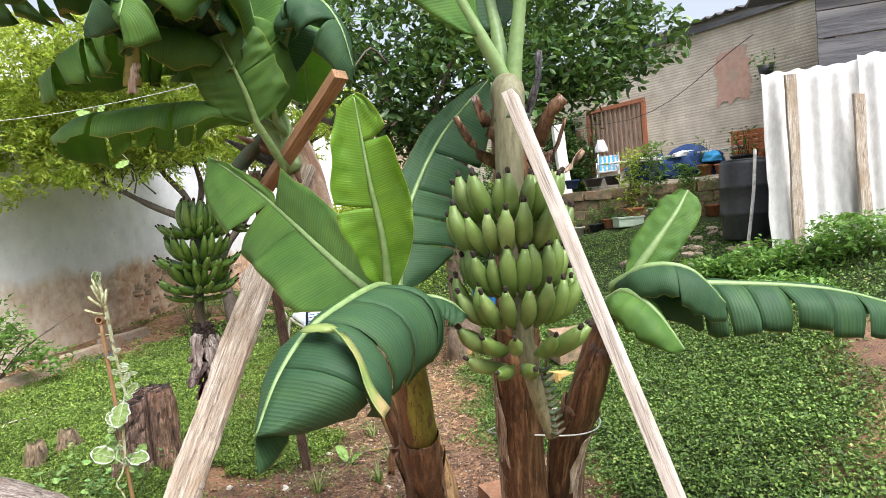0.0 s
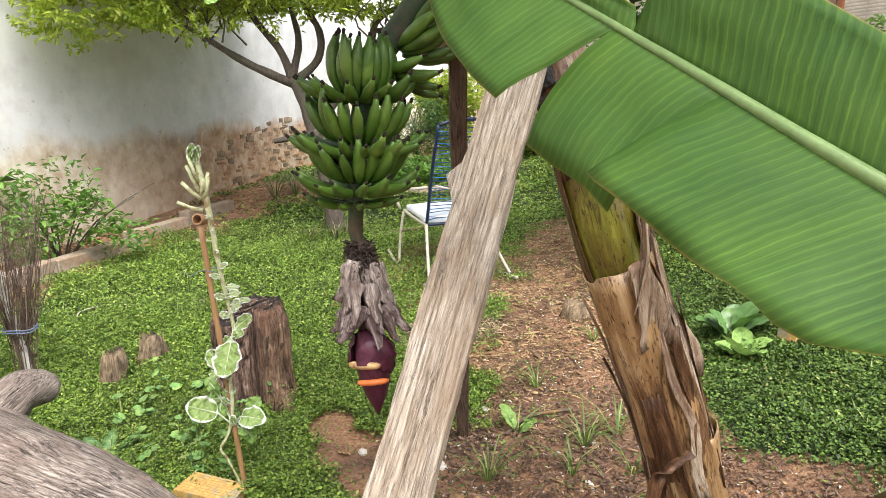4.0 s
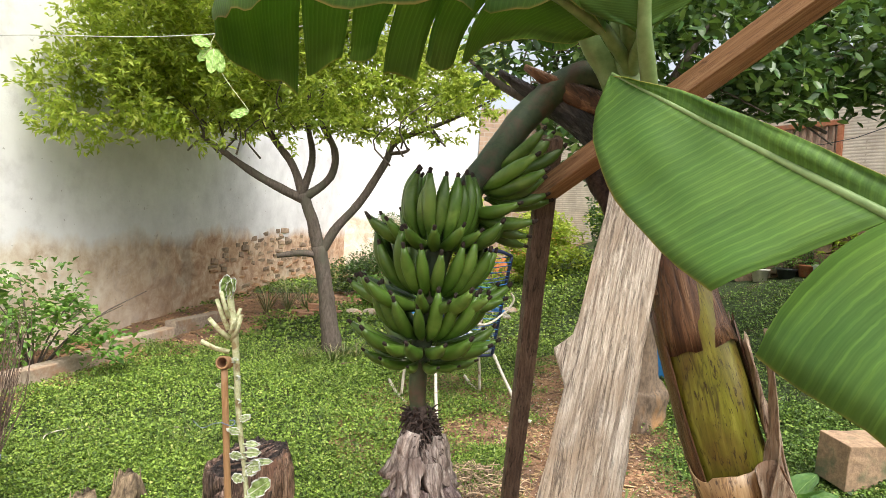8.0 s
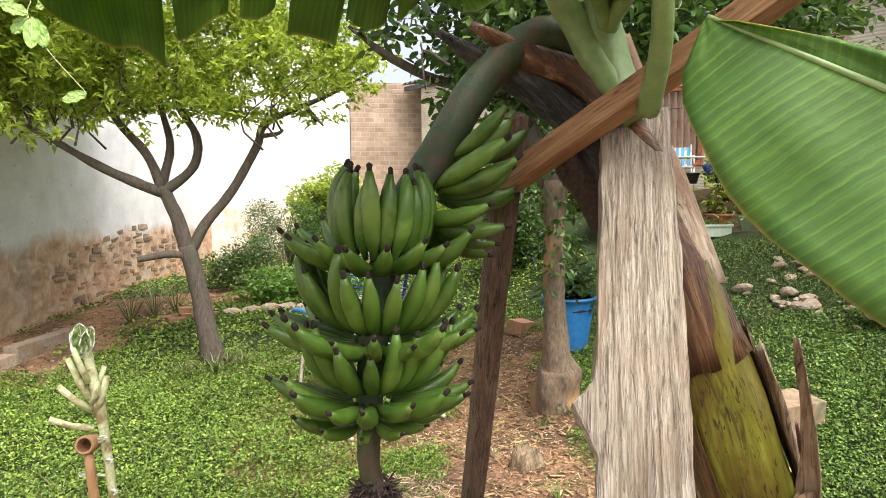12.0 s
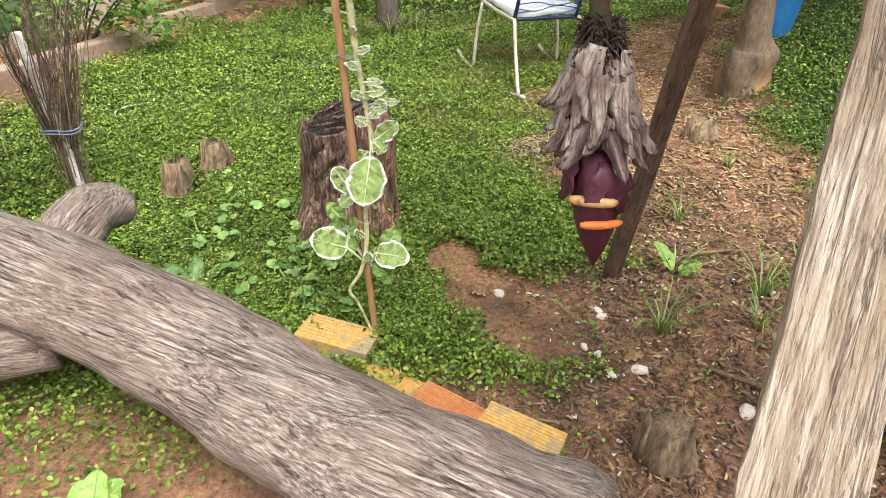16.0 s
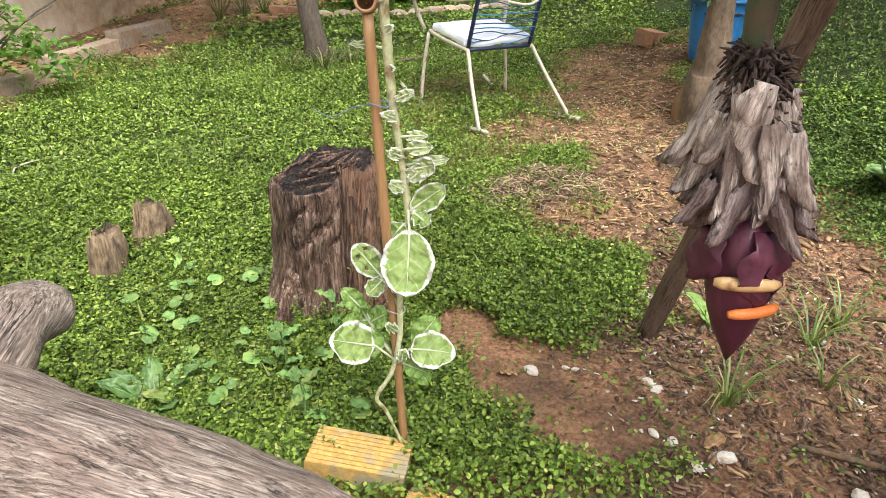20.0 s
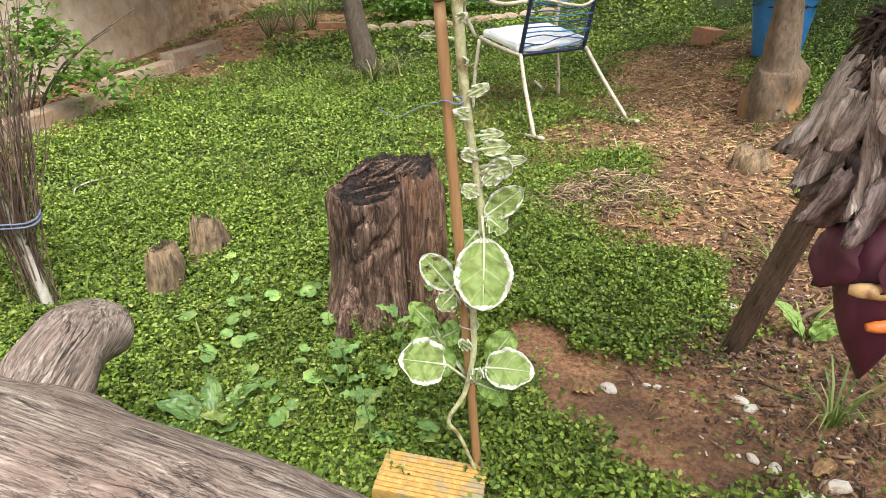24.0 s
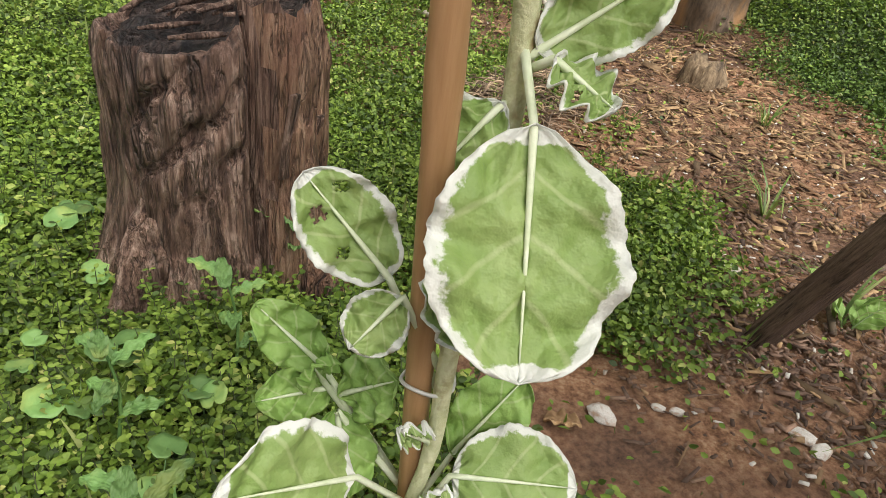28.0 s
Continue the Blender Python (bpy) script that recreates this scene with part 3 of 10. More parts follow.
M["kale_leaf"] = variegated("variegated_leaf", (0.22, 0.35, 0.08), (0.37, 0.49, 0.17), 0.64, (0.5, 0.58, 0.28))
M["weed_round"] = surface("round_weed_leaf", (0.11, 0.23, 0.06), (0.18, 0.32, 0.09), (0.28, 0.36, 0.09), scale=30, scale2=8, rough=0.6, bump=0.2, spread=True, vary=0.3)
M["lily_leaf"] = surface("lily_leaf", (0.06, 0.14, 0.04), (0.12, 0.22, 0.06), (0.16, 0.27, 0.08), scale=40, scale2=9, rough=0.4, bump=0.1, vary=0.15)
M["kale_plain"] = variegated("green_kale_leaf", (0.23, 0.41, 0.08), (0.36, 0.54, 0.15), 1.6, (0.5, 0.6, 0.28))
M["kale_small"] = variegated("small_variegated_leaf", (0.38, 0.50, 0.19), (0.56, 0.64, 0.34), 0.60, (0.6, 0.68, 0.42))

# ---- mesh helpers ----
def mesh_of(name, verts, faces, smooth=True):
    me = bpy.data.meshes.new(name)
    me.from_pydata([tuple(v) for v in verts], [], faces)
    if smooth:
        me.polygons.foreach_set("use_smooth", [True] * len(me.polygons))
    me.update()
    return me


def part(name, data, material, parent=None, label="", at=None):
    """Links a mesh, a bmesh or (verts, faces) as ONE object under a thing or a part."""
    if isinstance(data, bmesh.types.BMesh):
        me = bpy.data.meshes.new(name)
        data.to_mesh(me)
        data.free()
    elif isinstance(data, tuple):
        me = mesh_of(name, *data)
    else:
        me = data
    mats = material if isinstance(material, (list, tuple)) else [material]
    if not me.materials:
        for mt in mats:
            me.materials.append(mt)
    ob = new(name, me)
    if parent is not None:
        ob.parent = parent
        if at is not None:
            ob.matrix_basis = at
        else:
            ob.matrix_basis = Matrix.Identity(4)
    elif at is not None:
        ob.matrix_basis = at
    if label:
        ob["label"] = label
    return ob


def thing(name, at, label, category, group=""):
    e = new(name)
    e.empty_display_size = 0.05
    e.matrix_basis = at if isinstance(at, Matrix) else Matrix.Translation(at)
    return tagged(e, label, category, group)


def local(at, pts):
    inv = at.inverted() if isinstance(at, Matrix) else Matrix.Translation(-Vector(at))
    return [inv @ Vector(p) for p in pts]


def smooth_path(pts, n):
    """Catmull-Rom through the points, n steps a span."""
    p = [Vector(q) for q in pts]
    p = [p[0] * 2 - p[1]] + p + [p[-1] * 2 - p[-2]]
    out = []
    for i in range(1, len(p) - 2):
        for k in range(n):
            t = k / n
            a, b, c, d = p[i - 1], p[i], p[i + 1], p[i + 2]
            out.append(0.5 * ((2 * b) + (c - a) * t + (2 * a - 5 * b + 4 * c - d) * t * t + (3 * b - a - 3 * c + d) * t ** 3))
    out.append(p[-2])
    return out


def lerp_list(vals, n):
    x = np.linspace(0, len(vals) - 1, n)
    return np.interp(x, range(len(vals)), vals)


def tube(pts, radii, seg=10, rough=0.0, freq=8.0, flat=1.0, cap=True, flute=0.0, flutes=5, seed=0.0):
    """A tapered tube along a path, its wall made uneven by noise and flutes."""
    P = [Vector(p) for p in pts]
    R = radii if hasattr(radii, "__len__") else [radii] * len(P)
    if len(R) != len(P):
        R = lerp_list(R, len(P))
    verts, faces = [], []
    tprev = (P[1] - P[0]).normalized()
    side = tprev.cross(Vector((0, 0, 1)) if abs(tprev.z) < 0.95 else Vector((1, 0, 0))).normalized()
    for i, p in enumerate(P):
        t = (P[min(i + 1, len(P) - 1)] - P[max(i - 1, 0)]).normalized()
        q = tprev.rotation_difference(t)
        side = (q @ side).normalized()
        tprev = t
        up = t.cross(side).normalized()
        for k in range(seg):
            a = 2 * math.pi * k / seg
            r = R[i]
            if flute:
                r *= 1 + flute * math.cos(flutes * a + 0.7 * math.sin(i * 0.6 + seed))
            d = side * math.cos(a) + up * math.sin(a) * flat
            if rough:
                r *= 1 + rough * noise.noise((p + d * R[i]) * freq + Vector((seed, 0, 0)))
            verts.append(p + d * r)
    n = len(P)
    for i in range(n - 1):
        for k in range(seg):
            a, b = i * seg + k, i * seg + (k + 1) % seg
            faces.append((a, b, b + seg, a + seg))
    if cap:
        faces.append(tuple(range(seg - 1, -1, -1)))
        faces.append(tuple((n - 1) * seg + k for k in range(seg)))
    return verts, faces


def join(*vf):
    V, F = [], []
    for v, f in vf:
        o = len(V)
        V += list(v)
        F += [tuple(i + o for i in q) for q in f]
    return V, F


def box(sx, sy, sz, bevel=0.004, centre=(0, 0, 0), wear=0.0, cuts=0):
    bm = bmesh.new()
    bmesh.ops.create_cube(bm, size=1)
    bmesh.ops.scale(bm, vec=(sx, sy, sz), verts=bm.verts)
    if bevel:
        bmesh.ops.bevel(bm, geom=bm.edges[:], offset=bevel, segments=2, affect="EDGES", profile=0.6)
    if cuts:
        bmesh.ops.subdivide_edges(bm, edges=[e for e in bm.edges if e.calc_length() > max(sx, sy, sz) * 0.5], cuts=cuts, use_grid_fill=True)
    if wear:
        for v in bm.verts:
            v.co += noise.noise_vector(v.co * 9 + Vector((sx * 50, sy * 30, 0))) * wear
    bmesh.ops.translate(bm, vec=centre, verts=bm.verts)
    return bm


def beam_between(a, b, w, d, up=(0, 0, 1), bevel=0.004, wear=0.003, cuts=10, taper=1.0):
    """A board from a to b, w wide and d thick, and the pose that it takes (local Z along it)."""
    a, b = Vector(a), Vector(b)
    z = (b - a).normalized()
    x = Vector(up).cross(z).normalized()
    y = z.cross(x)
    m = Matrix((x, y, z)).transposed().to_4x4()
    m.translation = a
    L = (b - a).length
    bm = box(w, d, L, bevel, (0, 0, L / 2), 0, cuts)
    for v in bm.verts:
        f = v.co.z / L
        v.co.x *= 1 + (taper - 1) * f
        v.co += noise.noise_vector(Vector((v.co.x * 6, v.co.y * 6, v.co.z * 3.0)) + a) * wear
    return bm, m


def frame_on(p, z, x=(1, 0, 0)):
    z = Vector(z).normalized()
    x = Vector(x)
    x = (x - z * x.dot(z))
    x = x.normalized() if x.length > 1e-4 else z.orthogonal().normalized()
    y = z.cross(x)
    m = Matrix((x, y, z)).transposed().to_4x4()
    m.translation = p
    return m


def leaf_cloud(name, centres, sizes, normals=None, aspect=0.42, rng=None, droop=0.0, up=0.35, fold=0.15, tips=None, oval=False):
    """One mesh of many small leaves folded along the midrib, each an island: pointed, or oval with a rounded end."""
    n = len(centres)
    c = np.asarray(centres, float)
    s = np.asarray(sizes, float)
    if tips is None:
        d = rng.normal(size=(n, 3))
        d[:, 2] = d[:, 2] * 0.5 - droop
    else:
        d = np.asarray(tips, float)
    d /= np.linalg.norm(d, axis=1, keepdims=True) + 1e-9
    u = rng.normal(size=(n, 3)) * (1 - up)
    u[:, 2] += up * 3
    w = np.cross(d, u)
    w /= np.linalg.norm(w, axis=1, keepdims=True) + 1e-9
    nn = np.cross(w, d)
    a = c
    b = c + d * (s * 0.45)[:, None] + w * (s * aspect * 0.5)[:, None] + nn * (s * fold)[:, None]
    e = c + d * (s * 0.45)[:, None] - w * (s * aspect * 0.5)[:, None] + nn * (s * fold)[:, None]
    f = c + d * s[:, None] - nn * (s * fold * 0.6)[:, None]
    me = bpy.data.meshes.new(name)
    if oval:
        b1, e1 = c + (b - c) * 0.72 + w * (s * aspect * 0.10)[:, None], c + (e - c) * 0.72 - w * (s * aspect * 0.10)[:, None]
        b2, e2 = b * 0.55 + f * 0.45 + w * (s * aspect * 0.14)[:, None], e * 0.55 + f * 0.45 - w * (s * aspect * 0.14)[:, None]
        V = np.stack([a, b1, b2, f, e2, e1], 1).reshape(-1, 3)
        me.vertices.add(6 * n)
        me.vertices.foreach_set("co", V.ravel())
        idx = np.arange(n)[:, None] * 6 + np.array([0, 1, 2, 3, 0, 3, 4, 5])[None, :]
        me.loops.add(8 * n)
        me.loops.foreach_set("vertex_index", idx.ravel())
        me.polygons.add(2 * n)
        me.polygons.foreach_set("loop_start", np.arange(2 * n) * 4)
        me.polygons.foreach_set("loop_total", np.full(2 * n, 4))
        me.update(calc_edges=True)
        me.validate()
        return me
    V = np.stack([a, b, f, e], 1).reshape(-1, 3)
    me.vertices.add(4 * n)
    me.vertices.foreach_set("co", V.ravel())
    idx = np.arange(n)[:, None] * 4 + np.array([0, 1, 2, 0, 2, 3])[None, :]
    me.loops.add(6 * n)
    me.loops.foreach_set("vertex_index", idx.ravel())
    me.polygons.add(2 * n)
    me.polygons.foreach_set("loop_start", np.arange(2 * n) * 3)
    me.polygons.foreach_set("loop_total", np.full(2 * n, 3))
    me.update(calc_edges=True)
    me.validate()
    return me


# ---- the lie of the land ----
def sp(v, w):
    v = np.asarray(v, float)
    return w * np.log1p(np.exp(np.clip(v / w, -40, 40)))


def g(x, y):
    """Ground height: level about the bananas, rising to the back and steeply to the house."""
    x, y = np.asarray(x, float), np.asarray(y, float)
    rise = 0.30 * sp(x - 2.25, 0.18) - 0.30 * sp(x - 6.2, 0.25)
    back = 0.042 * sp(y - 1.2, 0.5)
    knoll = 0.30 / ((1 + np.exp(-(y - 3.9) * 3.2)) * (1 + np.exp(-(x - 4.1) * 4.0)))
    h = -0.05 + rise + knoll + np.where(y > 14, 0.042 * 12.8, back)
    return h + 0.012 * np.sin(x * 3.1 + y * 1.3) + 0.010 * np.sin(x * 1.7 - y * 4.2 + 1.0) + 0.006 * np.sin(x * 9.0 + 2 * np.sin(y * 6.0))


def G(x, y, dz=0.0):
    return Vector((x, y, float(g(x, y)) + dz))


def seg_dist(x, y, a, b):
    ax, ay = a
    bx, by = b
    t = np.clip(((x - ax) * (bx - ax) + (y - ay) * (by - ay)) / ((bx - ax) ** 2 + (by - ay) ** 2 + 1e-9), 0, 1)
    return np.hypot(x - ax - t * (bx - ax), y - ay - t * (by - ay))


BARE = [((0.75, -1.4), (1.5, 0.2), 0.72), ((1.2, 0.0), (1.9, 1.6), 0.55), ((1.6, 1.2), (2.1, 2.9), 0.62), ((2.1, 2.9), (2.7, 4.4), 0.55),
        ((1.3, -0.9), (2.1, -0.5), 0.6), ((0.1, -0.42), (0.7, -0.2), 0.26), ((-1.8, -0.9), (0.9, -1.2), 0.55), ((1.0, 1.6), (1.15, 1.75), 0.22),
        ((-3.5, 2.0), (-2.95, 3.8), 0.6), ((-2.95, 3.8), (-2.1, 6.5), 0.62), ((-2.1, 6.5), (-1.1, 8.4), 0.70), ((-1.1, 8.4), (0.6, 9.2), 0.55), ((-1.75, 5.2), (-1.35, 6.3), 0.20), ((3.4, -2.3), (4.6, -0.6), 0.35), ((-2.0, -6), (3.0, -4.2), 1.0)]


def bare(x, y):
    """1 on bare earth and mulch, 0 in the green."""
    d = np.full(np.shape(x), 9.0)
    for a, b, r in BARE:
        d = np.minimum(d, seg_dist(x, y, a, b) - r)
    d = d + 0.10 * np.sin(x * 5.1 + 1.3 * np.sin(y * 3.7)) + 0.08 * np.sin(y * 7.3 + x * 2.1) + 0.07 * np.sin(x * 17 + 2.1 * np.sin(y * 9)) * np.sin(y * 15 + 1.8 * np.sin(x * 8))
    return np.clip(0.5 - d / 0.34, 0, 1)

# ---- ground: one sheet to the horizon ----
def make_ground():
    fine_x = np.concatenate([[-400, -150, -60, -30, -15], np.arange(-9, -3.2, 0.4), np.arange(-3.2, 3.6, 0.055), np.arange(3.6, 10, 0.3), [12, 20, 40, 150, 400]])
    fine_y = np.concatenate([[-400, -150, -60, -25, -12], np.arange(-8, -2.4, 0.4), np.arange(-2.4, 4.2, 0.055), np.arange(4.2, 16, 0.3), [20, 40, 150, 400]])
    X, Y = np.meshgrid(fine_x, fine_y)
    Z = g(X, Y)
    V = np.stack([X, Y, Z], -1).reshape(-1, 3)
    nx, ny = len(fine_x), len(fine_y)
    F = [(j * nx + i, j * nx + i + 1, (j + 1) * nx + i + 1, (j + 1) * nx + i) for j in range(ny - 1) for i in range(nx - 1)]
    ob = part("ground", (V, F), [M["earth"], M["turf_shaded"]])
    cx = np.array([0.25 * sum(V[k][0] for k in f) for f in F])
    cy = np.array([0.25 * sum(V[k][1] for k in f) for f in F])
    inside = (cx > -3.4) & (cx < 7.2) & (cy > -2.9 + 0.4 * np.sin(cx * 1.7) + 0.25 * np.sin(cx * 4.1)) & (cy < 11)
    # the darkened sheet goes only where weeds cover the ground
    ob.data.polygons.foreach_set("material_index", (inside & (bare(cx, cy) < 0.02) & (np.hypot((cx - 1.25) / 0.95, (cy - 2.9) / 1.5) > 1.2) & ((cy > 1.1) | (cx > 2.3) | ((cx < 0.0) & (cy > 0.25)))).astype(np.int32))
    return tagged(ob, "red garden earth with litter under the weeds", "ground", kind="structure")


ground = make_ground()

# ---- left garden wall and the far wall ----
WALL_A, WALL_D = Vector((-3.45, 4.0, 0)), Vector((0.30, 0.954, 0)).normalized()


def slab_wall(name, a, b, z0, z1, thick, material, label, step=0.3):
    """An upright wall from a to b with uneven faces; local X along it, local Y through it."""
    a, b = Vector((*a, 0)), Vector((*b, 0))
    x = (b - a).normalized()
    m = Matrix((x, Vector((0, 0, 1)).cross(x), Vector((0, 0, 1)))).transposed().to_4x4()
    m.translation = (a.x, a.y, z0)
    L, H = (b - a).length, z1 - z0
    nx, nz = max(2, int(L / step)), max(2, int(H / step))
    V, F = [], []
    for side, sy in ((0, -thick / 2), (1, thick / 2)):
        for j in range(nz + 1):
            for i in range(nx + 1):
                p = Vector((L * i / nx, sy, H * j / nz))
                p.y += 0.012 * noise.noise(p * 1.3)
                V.append(p)
    o = (nx + 1) * (nz + 1)
    for j in range(nz):
        for i in range(nx):
            k = j * (nx + 1) + i
            F.append((k, k + 1, k + nx + 2, k + nx + 1))
            F.append((o + k + nx + 1, o + k + nx + 2, o + k + 1, o + k))
    for j in range(nz):
        for i in (0, nx):
            k = j * (nx + 1) + i
            F.append((k, k + nx + 1, o + k + nx + 1, o + k))
    for i in range(nx):
        k = nz * (nx + 1) + i
        F.append((k, k + 1, o + k + 1, o + k))
    ob = part(name, (V, F, False), material, None, at=m)
    return tagged(ob, label, "wall", kind="structure"), m


w0, w1 = WALL_A - WALL_D * 14, WALL_A + WALL_D * 9.6
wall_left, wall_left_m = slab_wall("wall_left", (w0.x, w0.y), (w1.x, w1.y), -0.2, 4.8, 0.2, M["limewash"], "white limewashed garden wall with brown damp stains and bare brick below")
corner = w1
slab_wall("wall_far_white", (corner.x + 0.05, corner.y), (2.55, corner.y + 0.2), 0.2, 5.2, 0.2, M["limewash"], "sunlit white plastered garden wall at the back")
slab_wall("wall_far_brick", (2.6, corner.y + 0.2), (13, corner.y - 0.6), 0.2, 4.4, 0.22, M["far_brick"], "unplastered brown brick wall at the back of the garden")
slab_wall("wall_behind", (-8, -9.5), (13, -9.5), -0.3, 2.6, 0.2, M["limewash"], "plain limewashed wall behind the garden")
slab_wall("wall_right", (13, -9.5), (13, 12.5), -0.3, 2.6, 0.2, M["far_brick"], "plain brick wall closing the garden")

# bare bricks showing low on the garden wall, where the plaster has gone
M["wall_stone"] = surface("bare_wall_stone", (0.15, 0.105, 0.07), (0.38, 0.285, 0.20), (0.32, 0.19, 0.11), scale=16, scale2=3, rough=0.95, bump=0.8, vary=0.3)
M["wall_brick"] = surface("bare_wall_brick", (0.22, 0.11, 0.055), (0.40, 0.23, 0.125), (0.32, 0.20, 0.12), scale=22, scale2=5, rough=0.95, bump=0.7, vary=0.3)
rng = np.random.default_rng(3)
piece_mes = []
for k in range(6):
    bm = box((0.21, 0.26, 0.34)[k % 3], 0.04, (0.055, 0.075)[k // 3], 0.010, wear=0.010, cuts=2)
    me_ = bpy.data.meshes.new("brick")
    bm.to_mesh(me_)
    bm.free()
    me_.materials.append(M["wall_brick" if k < 3 else "wall_stone"])
    piece_mes.append(me_)
for r in range(15):
    s_along = 17.9 + rng.uniform(0, 0.2)
    while s_along < 21.9:
        k = int(rng.integers(0, 3)) + (0 if r < 7 and rng.random() < 0.8 else 3)
        s_along += (0.225, 0.275, 0.355)[k % 3] / 2
        z = 0.24 + 0.2 + r * 0.078
        if z - 0.2 < 1.28 - 0.16 * max(0, 18.9 - s_along) * 2 - 0.25 * max(0, s_along - 21.0) + rng.uniform(-0.12, 0.1) and rng.random() > 0.30:
            o = new("brick", piece_mes[k])
            o.parent = wall_left
            o.matrix_basis = pose(s_along, -0.078 - rng.uniform(0.0, 0.022), z + rng.uniform(-0.02, 0.02), rng.uniform(-9, 9), rng.uniform(-9, 9), rng.uniform(-6, 6)) @ Matrix.Diagonal((rng.uniform(0.55, 1.05), 1, rng.uniform(0.6, 1.25), 1))
        s_along += (0.225, 0.275, 0.355)[k % 3] / 2 + rng.uniform(0, 0.02)

# concrete kerb in front of the wall
def kerb_run():
    a, b = Vector((-3.55, 0.75, 0)), Vector((-1.72, 6.65, 0))
    d = (b - a).normalized()
    L = (b - a).length
    k = thing("kerb", Matrix.Identity(4), "worn concrete kerb edging the bed under the wall", "kerb")
    k["kind"] = "structure"
    n = 6
    for i in range(n):
        l = L / n
        p = a + d * (l * (i + 0.5))
        bm = box(0.15, l - 0.012, 0.2, 0.012, wear=0.008, cuts=4)
        part("kerb_stone", bm, M["kerb"], k, at=Matrix.Translation((p.x, p.y, float(g(p.x, p.y)) + 0.045)) @ pose(0, 0, 0, 1.0 * math.sin(i), 0, math.degrees(math.atan2(-d.x, d.y)) + 0.6 * math.sin(i * 2.1)))
    return k


kerb_run()

# ---- house up the slope ----
FD = Vector((0.41, -0.912, 0)).normalized()
FN = Vector((-0.912, -0.41, 0)).normalized()
F0 = Vector((6.75, 6.6, 0))


def fac(s, z, off=0.0):
    p = F0 + FD * s + FN * off
    return Vector((p.x, p.y, z))


house_m = Matrix((FD, -FN, Vector((0, 0, 1)))).transposed().to_4x4()
house_m.translation = F0


M["shutter_panel"] = surface("faded_pink_panel", (0.46, 0.33, 0.25), (0.60, 0.47, 0.37), (0.38, 0.24, 0.17), scale=14, scale2=4, rough=0.9, bump=0.2)


M["shutter_slat"] = surface("faded_brown_slat", (0.30, 0.19, 0.13), (0.44, 0.31, 0.23), scale=20, rough=0.9, bump=0.2)


def make_house():
    h = thing("house", house_m, "single-storey house of sooty brown brick with a corrugated roof", "house")
    # walls round an opening filled by the lattice shutter (local X along the front, Y into the house)
    def block(x0, x1, z0, z1, y0=0.0, y1=0.25):
        return box(x1 - x0, y1 - y0, z1 - z0, 0, ((x0 + x1) / 2, (y0 + y1) / 2, (z0 + z1) / 2))
    part("wall", block(-6.5, -2.15, 1.0, 4.35), M["facade"], h)
    part("wall", block(-1.55, -1.21, 1.0, 4.35), M["facade"], h)
    part("wall", block(-2.15, -1.55, 3.3, 4.35), M["facade"], h)
    part("wall", block(-1.21, 0.13, 1.0, 2.2), M["facade"], h)
    part("wall", block(-1.21, 0.13, 3.42, 4.35), M["facade"], h)
    part("wall", block(0.13, 7.0, 1.0, 4.35), M["facade"], h)
    part("wall", block(-6.5, 7.0, 1.0, 4.35, 5.5, 5.75), M["facade"], h)
    part("wall", block(-6.5, -6.25, 1.0, 4.35, 0.25, 5.5), M["facade"], h)
    part("wall", block(6.75, 7.0, 1.0, 4.35, 0.25, 5.5), M["facade"], h)
    # doorway: dark, half open door
    door = part("door", box(0.6, 0.05, 2.1, 0.005, (-1.85, 0.2, 2.2)), M["boards_dark"], h, "dark weathered wooden door")
    # shutter: frame, uprights and pierced bricks at its side
    sh = part("shutter_frame", box(1.34, 0.05, 0.07, 0.006, (-0.54, -0.02, 3.38)), M["terracotta"], h, "brown wooden shutter frame")
    part("rail", box(1.34, 0.05, 0.07, 0.006, (-0.54, -0.02, 2.24)), M["terracotta"], sh)
    for x in (-1.18, 0.10):
        part("stile", box(0.07, 0.05, 1.06, 0.006, (x, -0.02, 2.81)), M["terracotta"], sh)
    part("panel", box(1.3, 0.02, 1.1, 0, (-0.54, 0.06, 2.81)), M["shutter_panel"], sh)
    bars = box(0.035, 0.03, 1.06, 0.006)
    bar_me = bpy.data.meshes.new("slat")
    bars.to_mesh(bar_me)
    bars.free()
    bar_me.materials.append(M["shutter_slat"])
    for i in range(11):
        part("slat", bar_me, M["shutter_slat"], sh, at=Matrix.Translation((-1.08 + i * 0.108, 0.0, 2.81)))
    pb = box(0.12, 0.06, 0.12, 0.01)
    pb_me = bpy.data.meshes.new("pierced_brick")
    pb.to_mesh(pb_me)
    pb.free()
    for i in range(8):
        part("pierced_brick", pb_me, M["clay"], h, at=Matrix.Translation((-1.42, -0.03, 1.9 + i * 0.16)))
    # pink plaster patch
    bm = bmesh.new()
    bmesh.ops.create_grid(bm, x_segments=10, y_segments=10, size=0.5)
    for v in bm.verts:
        r = 1 + 0.35 * noise.noise(v.co * 5)
        v.co = Vector((1.75 + v.co.x * 0.55 * r, -0.012, 3.42 + v.co.y * 0.75 * r))
    part("plaster_patch", bm, surface("pink_plaster", (0.5, 0.3, 0.22), (0.62, 0.42, 0.33), (0.45, 0.36, 0.29), scale=12, scale2=3, rough=0.95), h)
    # roof of corrugated sheets
    V, Fc = [], []
    nx, ny = 260, 4
    for j in range(ny + 1):
        for i in range(nx + 1):
            x = -7.0 + 14.5 * i / nx
            y = -0.18 + 6.13 * j / ny
            V.append((x, y, 4.38 + 0.22 * y * 0.9 + 0.028 * math.sin(x * 2 * math.pi / 0.177)))
